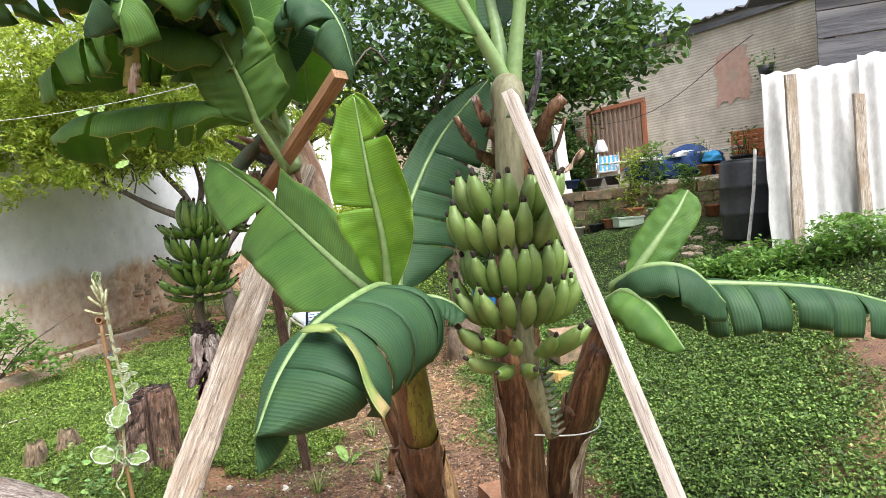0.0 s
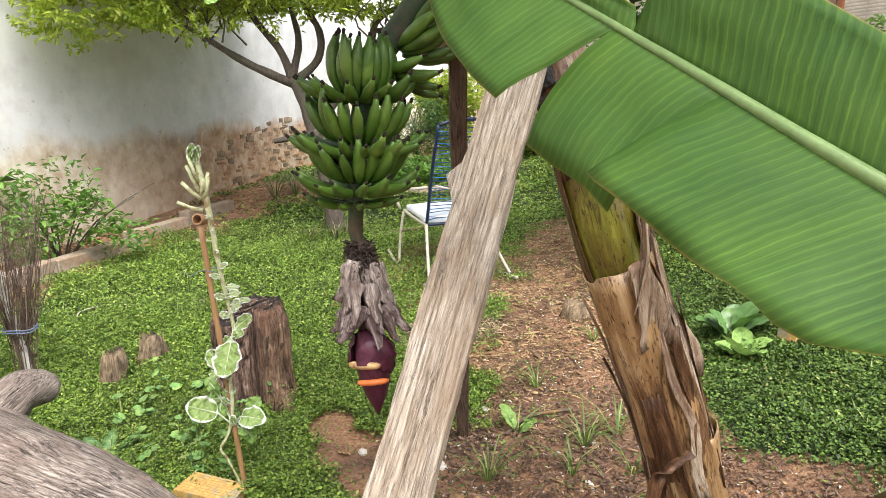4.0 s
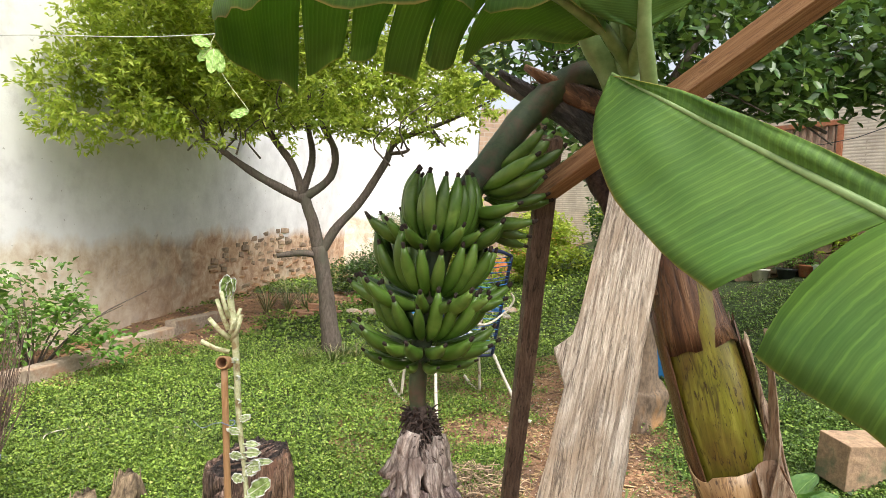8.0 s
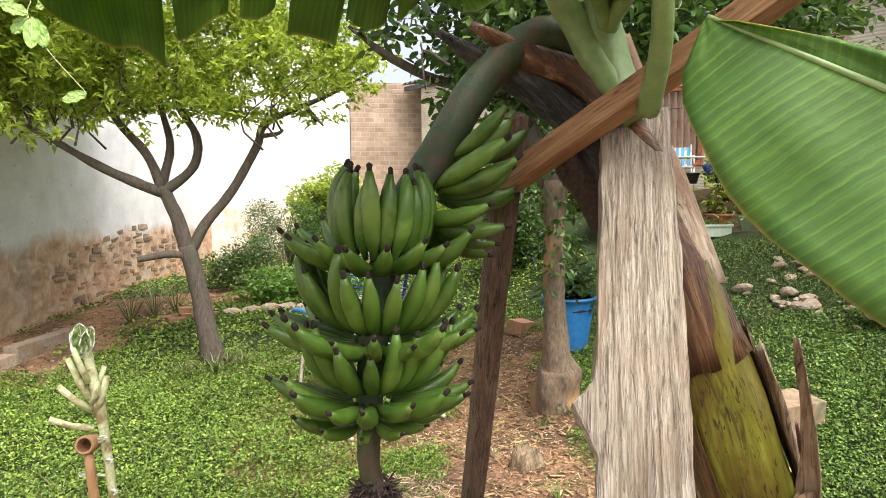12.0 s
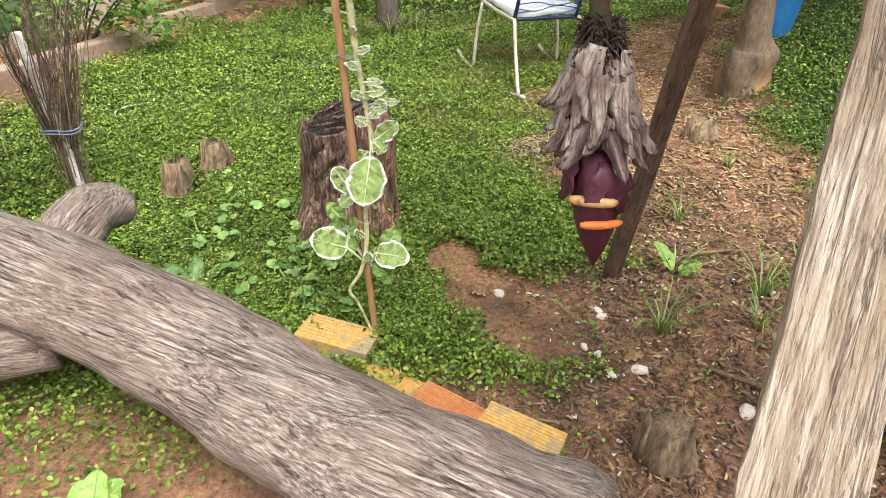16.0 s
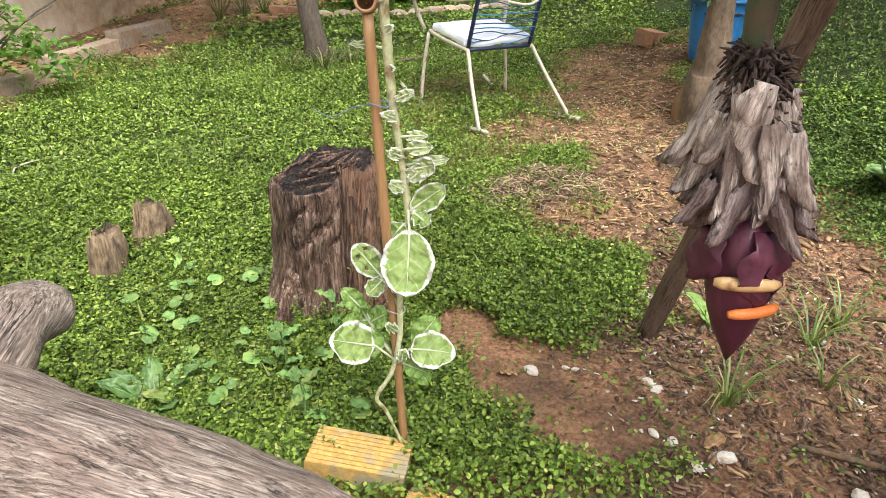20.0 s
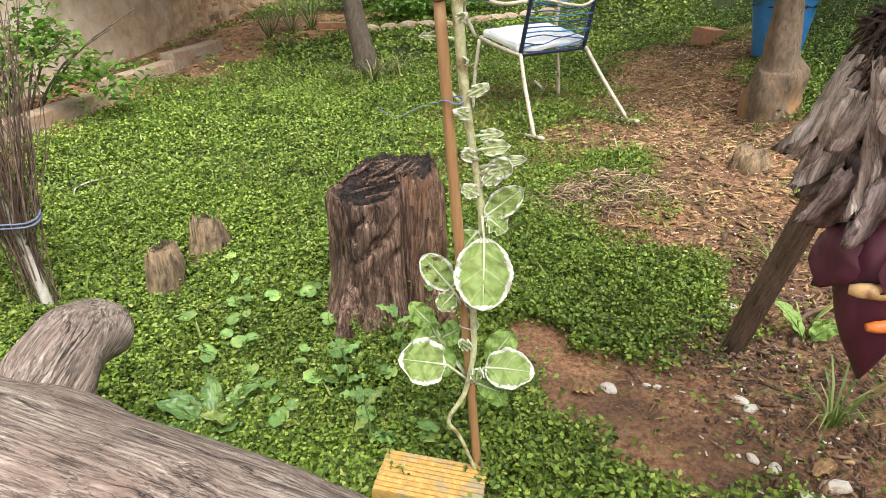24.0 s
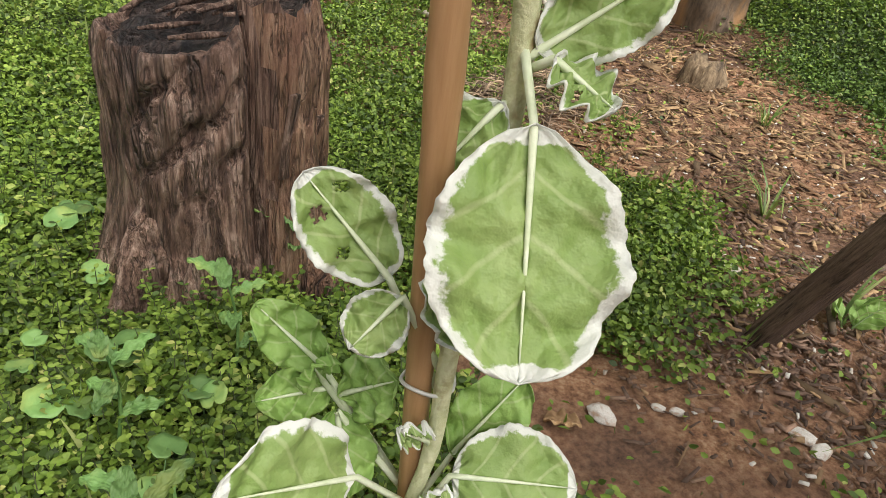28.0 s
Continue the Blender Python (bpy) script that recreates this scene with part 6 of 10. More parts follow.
    for k in range(40):
        low = k >= 26
        f = k / 40
        a = k * 2.399 + rnd.uniform(-0.2, 0.2)
        c = L((0.556 + 0.028 * f, -0.245 - 0.042 * f, 1.115 - 0.085 * ((k / 26) if not low else 1) - 0.06 * (low + 0.6 * low * (k - 26) / 14)))
        sz = rnd.uniform(0.88, 1.14)
        mt = Matrix.Translation(c) @ Matrix.Rotation(a, 4, "Z") @ Matrix.Translation((0.034 + 0.030 * f + 0.014 * (k % 3), 0, 0)) @ Matrix.Rotation(rnd.uniform(-0.26, 0.04) - (0.15 if low else 0), 4, "Y") @ Matrix.Rotation(rnd.uniform(-0.32, 0.32), 4, "X") @ Matrix.Rotation(rnd.uniform(-0.7, 0.7), 4, "Z") @ Matrix.Diagonal((sz * 1.2, sz, sz, 1))
        o = part("dried_bract", BRACTS_LOW[k % 7] if low else BRACTS[k * 5 % 12], M["bract_low" if low else "bract_dry"], stalk, at=mt)
        if not o.modifiers:
            o.modifiers.new("thick", "SOLIDIFY").thickness = 0.0016
    # purple bud
    P = [L(q) for q in ((0.580, -0.275, 0.86), (0.584, -0.282, 0.82), (0.588, -0.289, 0.77), (0.591, -0.296, 0.72), (0.594, -0.301, 0.67), (0.596, -0.305, 0.625), (0.598, -0.308, 0.585), (0.599, -0.309, 0.548))]
    part("flower_bud", tube(P, [0.04, 0.055, 0.062, 0.060, 0.052, 0.038, 0.020, 0.003], 22, 0.04, 10, flute=0.03, flutes=3), M["bud"], stalk, "dark purple pointed flower bud")
    for a, zz, ln, wd, mt in ((-1.3, 0.85, 0.15, 0.058, "bud"), (-0.6, 0.83, 0.12, 0.055, "bud"), (2.9, 0.84, 0.12, 0.055, "bud"), (1.2, 0.83, 0.12, 0.05, "bud")):
        o = part("bud_scale", bract_mesh(zz * 10 + a, ln, wd), M[mt], stalk, at=Matrix.Translation(L((0.585, -0.283, zz))) @ Matrix.Rotation(a, 4, "Z") @ Matrix.Translation((0.058, 0, 0)) @ Matrix.Rotation(-0.08, 4, "Y"))
        o.modifiers.new("thick", "SOLIDIFY").thickness = 0.002
    def roll(a, z, ln, r, mt, label, tilt):
        c = Matrix.Translation(L((0.588, -0.289, z))) @ Matrix.Rotation(a, 4, "Z") @ Matrix.Translation((0.074, 0, 0)) @ Matrix.Rotation(tilt, 4, "X")
        pts = [c @ Vector((-0.006 * (q / ln * 2) ** 2 * 1.5, q, 0)) for q in np.linspace(-ln / 2, ln / 2, 9)]
        part("rolled_scale_edge", tube(pts, [r * 0.6, r * 0.95, r, r, r, r, r, r * 0.9, r * 0.4], 10, 0.08, 40), M[mt], stalk, label)
    roll(-1.55, 0.695, 0.105, 0.011, "bud_orange", "glossy orange rolled edge of a bud scale", 0.05)
    roll(-1.95, 0.755, 0.115, 0.013, "bud_cream", "cream rolled edge of a bud scale", 0.08)


plant_tall()


M["tear_yellow"] = surface("yellowing_leaf", (0.10, 0.19, 0.04), (0.26, 0.31, 0.09), (0.36, 0.27, 0.12), scale=10, scale2=6, rough=0.5, bump=0.1)


def plant_sucker():
    """The young plant between the two bunches, with its big torn leaves."""
    base = G(1.66, -0.75)
    t = thing("banana_sucker", base, "young banana plant with broad bluish leaves and one drooping leaf", "banana plant")
    pseudostem(t, base, [(1.66, -0.72, -0.1), (1.63, -0.95, 0.3), (1.58, -1.3, 0.66), (1.54, -1.6, 1.02), (1.49, -1.82, 1.34)], [0.095, 0.085, 0.075, 0.06, 0.042], ("stem_green", [(0.0, 0.62, 1.09, "stem_brown"), (0.30, 0.98, 1.05, "stem_brown"), (0.0, 0.25, 1.13, "stem_tan")]), 9)
    c = (1.485, -1.84, 1.37)
    def lf(path, width, normal, mat, seed, splits=(), droop=0.5, **kw):
        banana_leaf(t, base, path, width, normal, mat, 0.011, [(1.52, -1.72, 1.2), c, path[0]], seed=seed, splits=splits, droop=droop, **kw)
    lf([(1.43, -1.89, 1.39), (1.345, -1.76, 1.465), (1.25, -1.60, 1.56), (1.145, -1.42, 1.67), (1.035, -1.24, 1.78), (0.92, -1.10, 1.88), (0.80, -0.98, 1.975)], 0.245, ((-0.28, -0.64, 0.72), (-0.6, -0.58, 0.32)), "leaf_mid", 11, [(0.44, -1, 1.03), (0.62, -1, 1.42), (0.58, 1, 1.01)], 0.15, fold=-0.65, sweep=0.45, taper=(0.15, 0.62), sides=(0.86, 0.62, 0.3), label="broad green leaf torn near its square end")
    lf([(1.462, -1.88, 1.41), (1.452, -1.94, 1.58), (1.425, -1.98, 1.76), (1.40, -2.0, 2.0)], 0.125, (-0.2, -0.9, 0.2), "leaf_young", 12, [(0.5, -1, 1.1), (0.8, 1, 1.05)], -0.8, taper=(0.4, 0.55), label="upright bright young leaf half unrolled")
    lf([(1.50, -1.79, 1.40), (1.535, -1.71, 1.55), (1.60, -1.62, 1.72), (1.74, -1.54, 1.94), (1.94, -1.5, 2.14)], 0.20, (0.15, -0.98, 0.15), "leaf_blue", 13, [(0.25, 1, 1), (0.4, 1, 1), (0.52, 1, 1), (0.66, 1, 1)], 0.2, sides=(0.35, 1.0), taper=(0.2, 0.6), label="long bluish leaf with torn edge")
    lf([(1.475, -1.95, 1.41), (1.44, -2.10, 1.445), (1.39, -2.28, 1.465), (1.31, -2.45, 1.45), (1.235, -2.56, 1.415), (1.175, -2.64, 1.345), (1.13, -2.69, 1.25)], 0.235, (0.0, -0.1, 1), "leaf_blue", 14, [(0.20, -1, 1.04), (0.33, -1, 1.02), (0.46, -1, 1.05), (0.60, -1, 1.03), (0.80, -1, 1.08), (0.5, 1, 1)], 1.95, sweep=-0.05, taper=(0.06, 0.72), sides=(1.12, 0.55), pleat=0.014, gap=0.012, label="large drooping leaf hanging in torn folds")
    strip_part("yellowed_tear", t, [Vector(q) - base for q in ((1.235, -2.585, 1.432), (1.285, -2.625, 1.428), (1.325, -2.665, 1.375), (1.345, -2.695, 1.31), (1.372, -2.70, 1.262))], 0.022, 0.026, "tear_yellow", 1.1, "yellowed torn strip of leaf with a brown end", ragged=0.2, cup=0.2)
    lf([(1.52, -1.9, 1.37), (1.58, -1.95, 1.385), (1.64, -1.97, 1.365), (1.69, -1.98, 1.32)], 0.10, (0, 0, 1), "leaf_blue", 15, [], 1.0)


plant_sucker()


M["stalk_olive"] = grain("fruit_stalk_olive", (0.09, 0.09, 0.04), (0.19, 0.185, 0.095), (0.27, 0.25, 0.15), (0.12, 0.10, 0.05), (0.05, 0.04, 0.02), 60, 8, 0.4, 0.012, 0.6, 0.25, 0.003, specks=0.4)


def plant_right():
    """The propped plant with the pale bunch."""
    base = G(2.2, -0.85)
    t = thing("banana_plant", base, "banana plant propped by a board with a pale green bunch", "banana plant")
    rnd = random.Random(33)
    L = lambda q: Vector(q) - base
    pseudostem(t, base, [(2.14, -0.85, -0.1), (2.08, -1.05, 0.5), (2.02, -1.35, 1.1), (1.98, -1.6, 1.65), (1.96, -1.68, 2.0)], [0.115, 0.10, 0.088, 0.075, 0.065], ("stem_brown", [(0.0, 0.5, 1.06, "stem_brown"), (0.55, 0.95, 1.04, "sheath_pale")]), 14)
    pseudostem(t, base, [(2.36, -0.75, -0.1), (2.34, -0.95, 0.45), (2.38, -1.15, 0.8), (2.46, -1.25, 1.15)], [0.09, 0.08, 0.07, 0.055], ("stem_brown", [(0.0, 0.6, 1.05, "stem_brown"), (0.1, 0.9, 1.07, "stem_brown")]), 17)
    # bunch: stout stalk bending over, hanging towards the path
    path = [(1.96, -1.68, 1.95), (1.92, -1.80, 2.03), (1.905, -1.88, 2.0), (1.885, -1.9, 1.8), (1.865, -1.92, 1.5), (1.875, -1.93, 1.25), (1.91, -1.93, 1.05), (1.96, -1.9, 0.88)]
    P = [L(q) for q in smooth_path(path, 6)]
    stalk = part("bunch_stalk", tube(P, lerp_list([0.055, 0.055, 0.052, 0.046, 0.04, 0.034, 0.03, 0.024], len(P)), 14, 0.05, 18), M["stalk_olive"], t, "stout olive-grey fruit stalk")
    part("collar", tube([L((1.905, -1.885, 1.93)), L((1.905, -1.888, 1.915))], [0.06, 0.06], 14, 0.15, 20), M["stalk"], stalk)
    tiers = [(1.865, -1.915, 1.60, -1.6, 5.2, 18, 0.68, 1, 0.085), (1.86, -1.925, 1.505, -1.75, 4.8, 16, 0.66, 1, 0.115), (1.865, -1.935, 1.37, -1.4, 4.9, 17, 0.68, 1, 0.085), (1.865, -1.935, 1.275, -1.5, 4.4, 14, 0.62, 1, 0.105),
             (1.86, -1.94, 1.20, -2.7, 1.5, 4, 0.05, 1, 0.06), (1.88, -1.94, 1.18, -0.7, 1.3, 4, 0.15, 1, 0.06), (1.855, -1.94, 1.145, -2.2, 1.2, 3, -0.15, 1, 0.05)]
    for x, y, z, yaw, spread, cnt, lift, rows, r0 in tiers:
        hang_hand(stalk, L((x, y, z)), (0, 0, -1), yaw, spread, cnt, lift, rows, FINGERS_PALE, r0, rnd, 1.22)
    for k in range(10):
        f = k / 9
        q = L((1.925 + 0.04 * f, -1.93 + 0.03 * f, 1.12 - 0.22 * f))
        part("bract_scar", tube([q + Vector((-0.035, -0.01, 0)), q + Vector((0, -0.035, -0.006)), q + Vector((0.035, -0.01, 0))], [0.004, 0.008, 0.004], 6), M["stalk"], stalk)
    # dry stubs at the crown
    for i, (pts, w0, w1, mt) in enumerate([([(2.0, -1.72, 1.9), (2.04, -1.8, 2.05), (2.05, -1.82, 2.16)], 0.05, 0.035, "sheath_grey"), ([(1.93, -1.75, 1.85), (1.84, -1.8, 1.93), (1.80, -1.82, 2.02)], 0.025, 0.015, "stem_brown"), ([(1.9, -1.72, 1.8), (1.80, -1.76, 1.86), (1.74, -1.78, 1.96)], 0.025, 0.012, "stem_brown"),
                                           ([(2.0, -1.75, 1.78), (2.08, -1.8, 1.82), (2.12, -1.82, 1.93)], 0.025, 0.015, "stem_brown"), ([(2.02, -1.78, 1.75), (2.1, -1.82, 1.76), (2.16, -1.84, 1.82)], 0.018, 0.012, "sheath_pale"), ([(2.03, -1.75, 1.85), (2.06, -1.82, 1.95), (2.1, -1.85, 2.0)], 0.03, 0.02, "stem_brown")]):
        strip_part("dry_sheath", t, [L(q) for q in pts], w0, w1, mt, 0.9 * i + 0.2)
    def lf(path, width, normal, mat, seed, splits=(), droop=0.5, pet=None, **kw):
        banana_leaf(t, base, path, width, normal, mat, 0.018, pet, seed=seed, splits=splits, droop=droop, **kw)
    a = (1.95, -1.70, 2.08)
    lf([(1.87, -1.72, 2.24), (1.7, -1.75, 2.5), (1.45, -1.78, 2.62), (1.15, -1.8, 2.5)], 0.23, (0.3, -0.7, 0.5), "leaf_mid", 31, [(0.6, 1, 1)], 0.5, [(1.96, -1.68, 1.98), a, (1.87, -1.72, 2.24)])
    lf([(2.02, -1.7, 2.34), (2.08, -1.74, 2.7), (2.2, -1.8, 2.95), (2.4, -1.9, 3.0)], 0.22, (-0.4, -0.7, 0.4), "leaf_mid", 32, [], 0.5, [(1.97, -1.68, 1.98), (1.99, -1.69, 2.15), (2.02, -1.7, 2.34)])
    lf([(1.96, -1.6, 2.3), (1.95, -1.4, 2.7), (1.9, -1.1, 3.0), (1.85, -0.8, 3.05)], 0.24, (0, -0.3, 1), "leaf_blue", 33, [(0.5, -1, 1)], 0.6, [(1.96, -1.66, 1.98), (1.96, -1.64, 2.15), (1.96, -1.6, 2.3)])
    # lower leaves of the side shoot
    s0 = [(2.44, -1.22, 1.05), (2.50, -1.27, 1.2)]
    lf([(2.55, -1.3, 1.28), (2.66, -1.32, 1.42), (2.78, -1.32, 1.56), (2.86, -1.3, 1.66)], 0.10, (-0.5, -0.7, 0.4), "leaf_mid", 34, [], 0.3, s0 + [(2.55, -1.3, 1.28)])
    lf([(2.55, -1.36, 1.2), (2.7, -1.42, 1.26), (2.95, -1.5, 1.25), (3.3, -1.6, 1.2), (3.65, -1.68, 1.08)], 0.2, (0, -0.25, 1), "leaf_blue", 35, [(0.3, 1, 1), (0.4, 1, 1), (0.5, 1, 1), (0.6, 1, 1), (0.7, 1, 1), (0.8, 1, 1)], 1.35, s0 + [(2.55, -1.36, 1.2)])
    lf([(2.46, -1.35, 1.28), (2.55, -1.5, 1.36), (2.68, -1.58, 1.34), (2.8, -1.62, 1.2)], 0.17, (0, 0, 1), "leaf_blue", 36, [(0.5, 1, 1)], 1.4, s0 + [(2.46, -1.35, 1.28)])
    lf([(2.42, -1.38, 1.22), (2.44, -1.52, 1.27), (2.5, -1.62, 1.2), (2.58, -1.68, 1.05)], 0.15, (0, 0, 1), "leaf_mid", 37, [(0.5, -1, 1)], 1.4, s0 + [(2.42, -1.38, 1.22)])
    # string round the stems
    ring = [L((2.2 + 0.27 * math.cos(a), -1.05 + 0.17 * math.sin(a), 0.62 + 0.02 * math.sin(2 * a))) for a in np.linspace(0, 2 * math.pi, 40)]
    part("string", tube(ring, 0.004, 5, 0.3, 30, cap=False), M["wire"], t, "pale string tied round the stems")


plant_right()

# ---- boards and posts round the bananas ----
KNOT, KNOT_SIDE = 1.83, 1
bm, mm = beam_between((0.36, -1.655, -0.03), (1.165, -0.29, 1.97), 0.155, 0.04, up=(-0.45, -0.9, 0), wear=0.008, cuts=60, bevel=0.008, taper=1.0)
for v in bm.verts:
    # a knot bulges from one edge; the edges are chipped
    k = math.exp(-((v.co.z - KNOT) / 0.035) ** 2)
    if abs(v.co.x) > 0.04:
        sg = 1 if v.co.x > 0 else -1
        v.co.x += sg * 0.006 * noise.noise(Vector((v.co.z * 22, sg, v.co.y * 20)))
        if sg == KNOT_SIDE:
            v.co.x += sg * 0.042 * k
prop_l = part("prop_board", bm, M["board_grey"], None, at=mm)
tagged(prop_l, "wide weathered grey board leaning as a prop under the banana plant", "board")
bm, mm = beam_between((0.986, 0.598, -0.12), (0.9025, -0.2, 1.965), 0.060, 0.05, up=(0, -1, 0.2), wear=0.006, cuts=18)
tagged(part("prop_post", bm, M["post_brown"], None, at=mm), "brown weathered post standing under the bunch", "post")
bm, mm = beam_between((0.865, -0.10, 1.772), (1.40, -0.93, 2.317), 0.075, 0.05, up=(0.3, -0.4, 1), wear=0.003, cuts=12)
tagged(part("prop_beam", bm, M["beam"], None, at=mm), "reddish sawn beam laid across post and board under the plant's crown", "beam")
bm, mm = beam_between((2.305, -2.78, -0.08), (1.845, -2.095, 1.97), 0.07, 0.035, up=(0.8, -0.5, 0), wear=0.003, cuts=18)
tagged(part("prop_board", bm, M["board_new"], None, at=mm), "long pale sawn board propping the banana bunch", "board")

# ---- fallen log ----
def fallen_log():
    base = G(-0.4, -0.4)
    t = thing("fallen_log", base, "long fallen trunk without bark, grey and cracked, on bare earth", "log")
    L = lambda pts: [Vector(p) - base for p in pts]
    p = smooth_path(L([(-3.1, 0.85, 0.62), (-2.3, 0.50, 0.51), (-1.55, 0.17, 0.41), (-1.1, -0.02, 0.362), (-0.74, -0.16, 0.315), (-0.53, -0.265, 0.262), (-0.32, -0.39, 0.21), (-0.11, -0.54, 0.187), (0.10, -0.66, 0.165), (0.34, -0.76, 0.135), (0.50, -0.81, 0.12), (0.56, -0.83, 0.115)]), 9)
    n = len(p)
    V, F = tube(p, lerp_list([0.17, 0.165, 0.165, 0.172, 0.172, 0.172, 0.175, 0.178, 0.178, 0.172, 0.16, 0.13], n), 60, 0.14, 3.2, flute=0.03, flutes=5, seed=3)
    for i, v in enumerate(V):
        V[i] = v + noise.noise_vector(Vector((v.x * 3, v.y * 9, v.z * 9))) * 0.010 + noise.noise_vector(Vector((v.x * 9, v.y * 26, v.z * 26))) * 0.004
    # local frame along the trunk, so that the grain follows it
    ax = (p[-1] - p[0]).normalized()
    m = frame_on(Vector((0, 0, 0)), ax)
    inv = m.inverted()
    trunk = part("trunk", ([inv @ v for v in V], F), M["log"], t, at=m)
    q = smooth_path(L([(-1.0, -0.02, 0.31), (-0.975, 0.13, 0.40), (-0.955, 0.26, 0.43), (-0.93, 0.37, 0.405), (-0.928, 0.385, 0.40)]), 6)
    V, F = tube(q, lerp_list([0.14, 0.10, 0.085, 0.078, 0.05], len(q)), 24, 0.2, 8)
    m2 = frame_on(Vector((0, 0, 0)), (q[-1] - q[0]).normalized())
    part("branch_stub", ([m2.inverted() @ v for v in V], F), M["log"], t, at=m2)
    q = smooth_path(L([(-0.95, -0.14, 0.22), (-1.25, -0.26, 0.20), (-1.55, -0.30, 0.22), (-1.75, -0.31, 0.25)]), 6)
    V, F = tube(q, lerp_list([0.10, 0.075, 0.06, 0.045], len(q)), 18, 0.25, 8)
    m3 = frame_on(Vector((0, 0, 0)), (q[-1] - q[0]).normalized())
    part("broken_limb", ([m3.inverted() @ v for v in V], F), M["log"], t, at=m3)


fallen_log()
bm, mm = beam_between((-1.20, 0.01, 0.552), (-2.25, 0.40, 0.74), 0.07, 0.03, up=(0.2, 0.5, 1), wear=0.004, cuts=10)
tagged(part("loose_board", bm, M["board_new"], None, at=mm), "pale sawn board lying on the fallen log", "board")


# ---- stumps ----
def big_stump():
    base = G(-0.165, 1.02)
    t = thing("tree_stump", base, "dark weathered tree stump with a charred split top", "stump")
    seg, rings = 110, 44
    V, F = [], []
    H = 0.61
    for j in range(rings + 1):
        f = j / rings
        for k in range(seg):
            a = 2 * math.pi * k / seg
            r = 0.180 * (1 + 0.50 * (1 - f) ** 5 * (0.55 + 0.9 * max(0, math.sin(a * 3 + 4.0))))
            r *= 1 + 0.10 * noise.noise(Vector((math.cos(a) * 2.2, math.sin(a) * 2.2, f * 0.8)))
            twist = 0.5 * math.sin(f * 3 + a)
            n1 = 1 - abs(noise.noise(Vector((math.cos(a) * 7, math.sin(a) * 7, f * 1.3 + twist * 0.2)))) * 2
            n2 = 1 - abs(noise.noise(Vector((math.cos(a) * 19, math.sin(a) * 19, f * 3.0 + twist)))) * 2
            r += 0.014 * n1 - 0.024 * max(0, n1 - 0.72) * 3 + 0.008 * n2
            # groove at the front where two stems grew together
            da = math.atan2(math.sin(a + 1.12), math.cos(a + 1.12))
            r *= 1 - 0.50 * math.exp(-(da / 0.16) ** 2) + 0.10 * math.exp(-((da - 0.42) / 0.22) ** 2)
            r *= 1 - 0.16 * max(0.0, (f - 0.80) / 0.20) ** 1.6
            # slanting cracks on the charred face
            db = math.atan2(math.sin(a + 1.85), math.cos(a + 1.85))
            if abs(db) < 0.6:
                r -= 0.085 * max(0, math.sin((f * 7 - db * 2.3) * 4.4 + noise.noise(Vector((f * 9, db * 5, 2))) * 1.4) - 0.6) * (1 - (db / 0.6) ** 2) * max(0, min(1, (f - 0.4) * 5, (0.92 - f) * 6))
            z = H * f
            if f > 0.9:
                z += (f - 0.9) * 10 * (0.02 * math.cos(a - 0.3) - 0.09 * max(0, math.cos(a + 2.7)) + 0.025 * noise.noise(Vector((math.cos(a) * 8, math.sin(a) * 8, 3))))
            V.append(Vector((r * math.cos(a) * 1.08, r * math.sin(a) * 0.95, z - 0.03)))
    for j in range(rings):
        for k in range(seg):
            a, b = j * seg + k, j * seg + (k + 1) % seg
            F.append((a, b, b + seg, a + seg))
    trunk = part("trunk", (V, F), [M["stump_bark"], M["stump_light"]], t)
    # lighter tan from beside the groove round the right side
    for poly in trunk.data.polygons:
        c = poly.center
        w = math.atan2(c.y, c.x) + 0.12 * noise.noise(c * 9)
        poly.material_index = 1 if -0.95 < w < 0.9 and c.z < H - 0.03 else 0
    # uneven cut top
    top = V[-seg:]
    TV, TF = [v.copy() for v in top], []
    for s, ring in ((0.86, 1), (0.55, 2), (0.25, 3)):
        for k in range(seg):
            v = top[k]
            TV.append(Vector((v.x * s, v.y * s, v.z * 0.5 + 0.5 * (H - 0.05) + 0.025 * noise.noise(Vector((v.x * s * 30, v.y * s * 12, 1))) - 0.01 * ring)))
    for j in range(3):
        for k in range(seg):
            a, b = j * seg + k, j * seg + (k + 1) % seg
            TF.append((a, b, b + seg, a + seg))
    TF.append(tuple(3 * seg + k for k in range(seg)))
    part("cut_top", (TV, TF), M["stump_top"], t, "charred, uneven cut top")
    # cracked plates and splinters on the side
    rnd = random.Random(4)
    for k in range(26):
        a, r = rnd.uniform(0, 6.283), rnd.uniform(0.03, 0.165)
        u = rnd.uniform(0.25, 1.05)
        d = Vector((math.cos(u), math.sin(u), rnd.uniform(-0.1, 0.35))) * rnd.uniform(0.025, 0.06)
        q = Vector((r * math.cos(a), r * math.sin(a) * 0.9, H - 0.045 - 0.06 * max(0, math.cos(a + 2.7)) * r / 0.17 + rnd.uniform(-0.004, 0.012)))
        part("top_splinter", tube([q - d, q, q + d], [0.003, 0.006, 0.002], 6, 0.3, 60), M["stump_bark"], t)
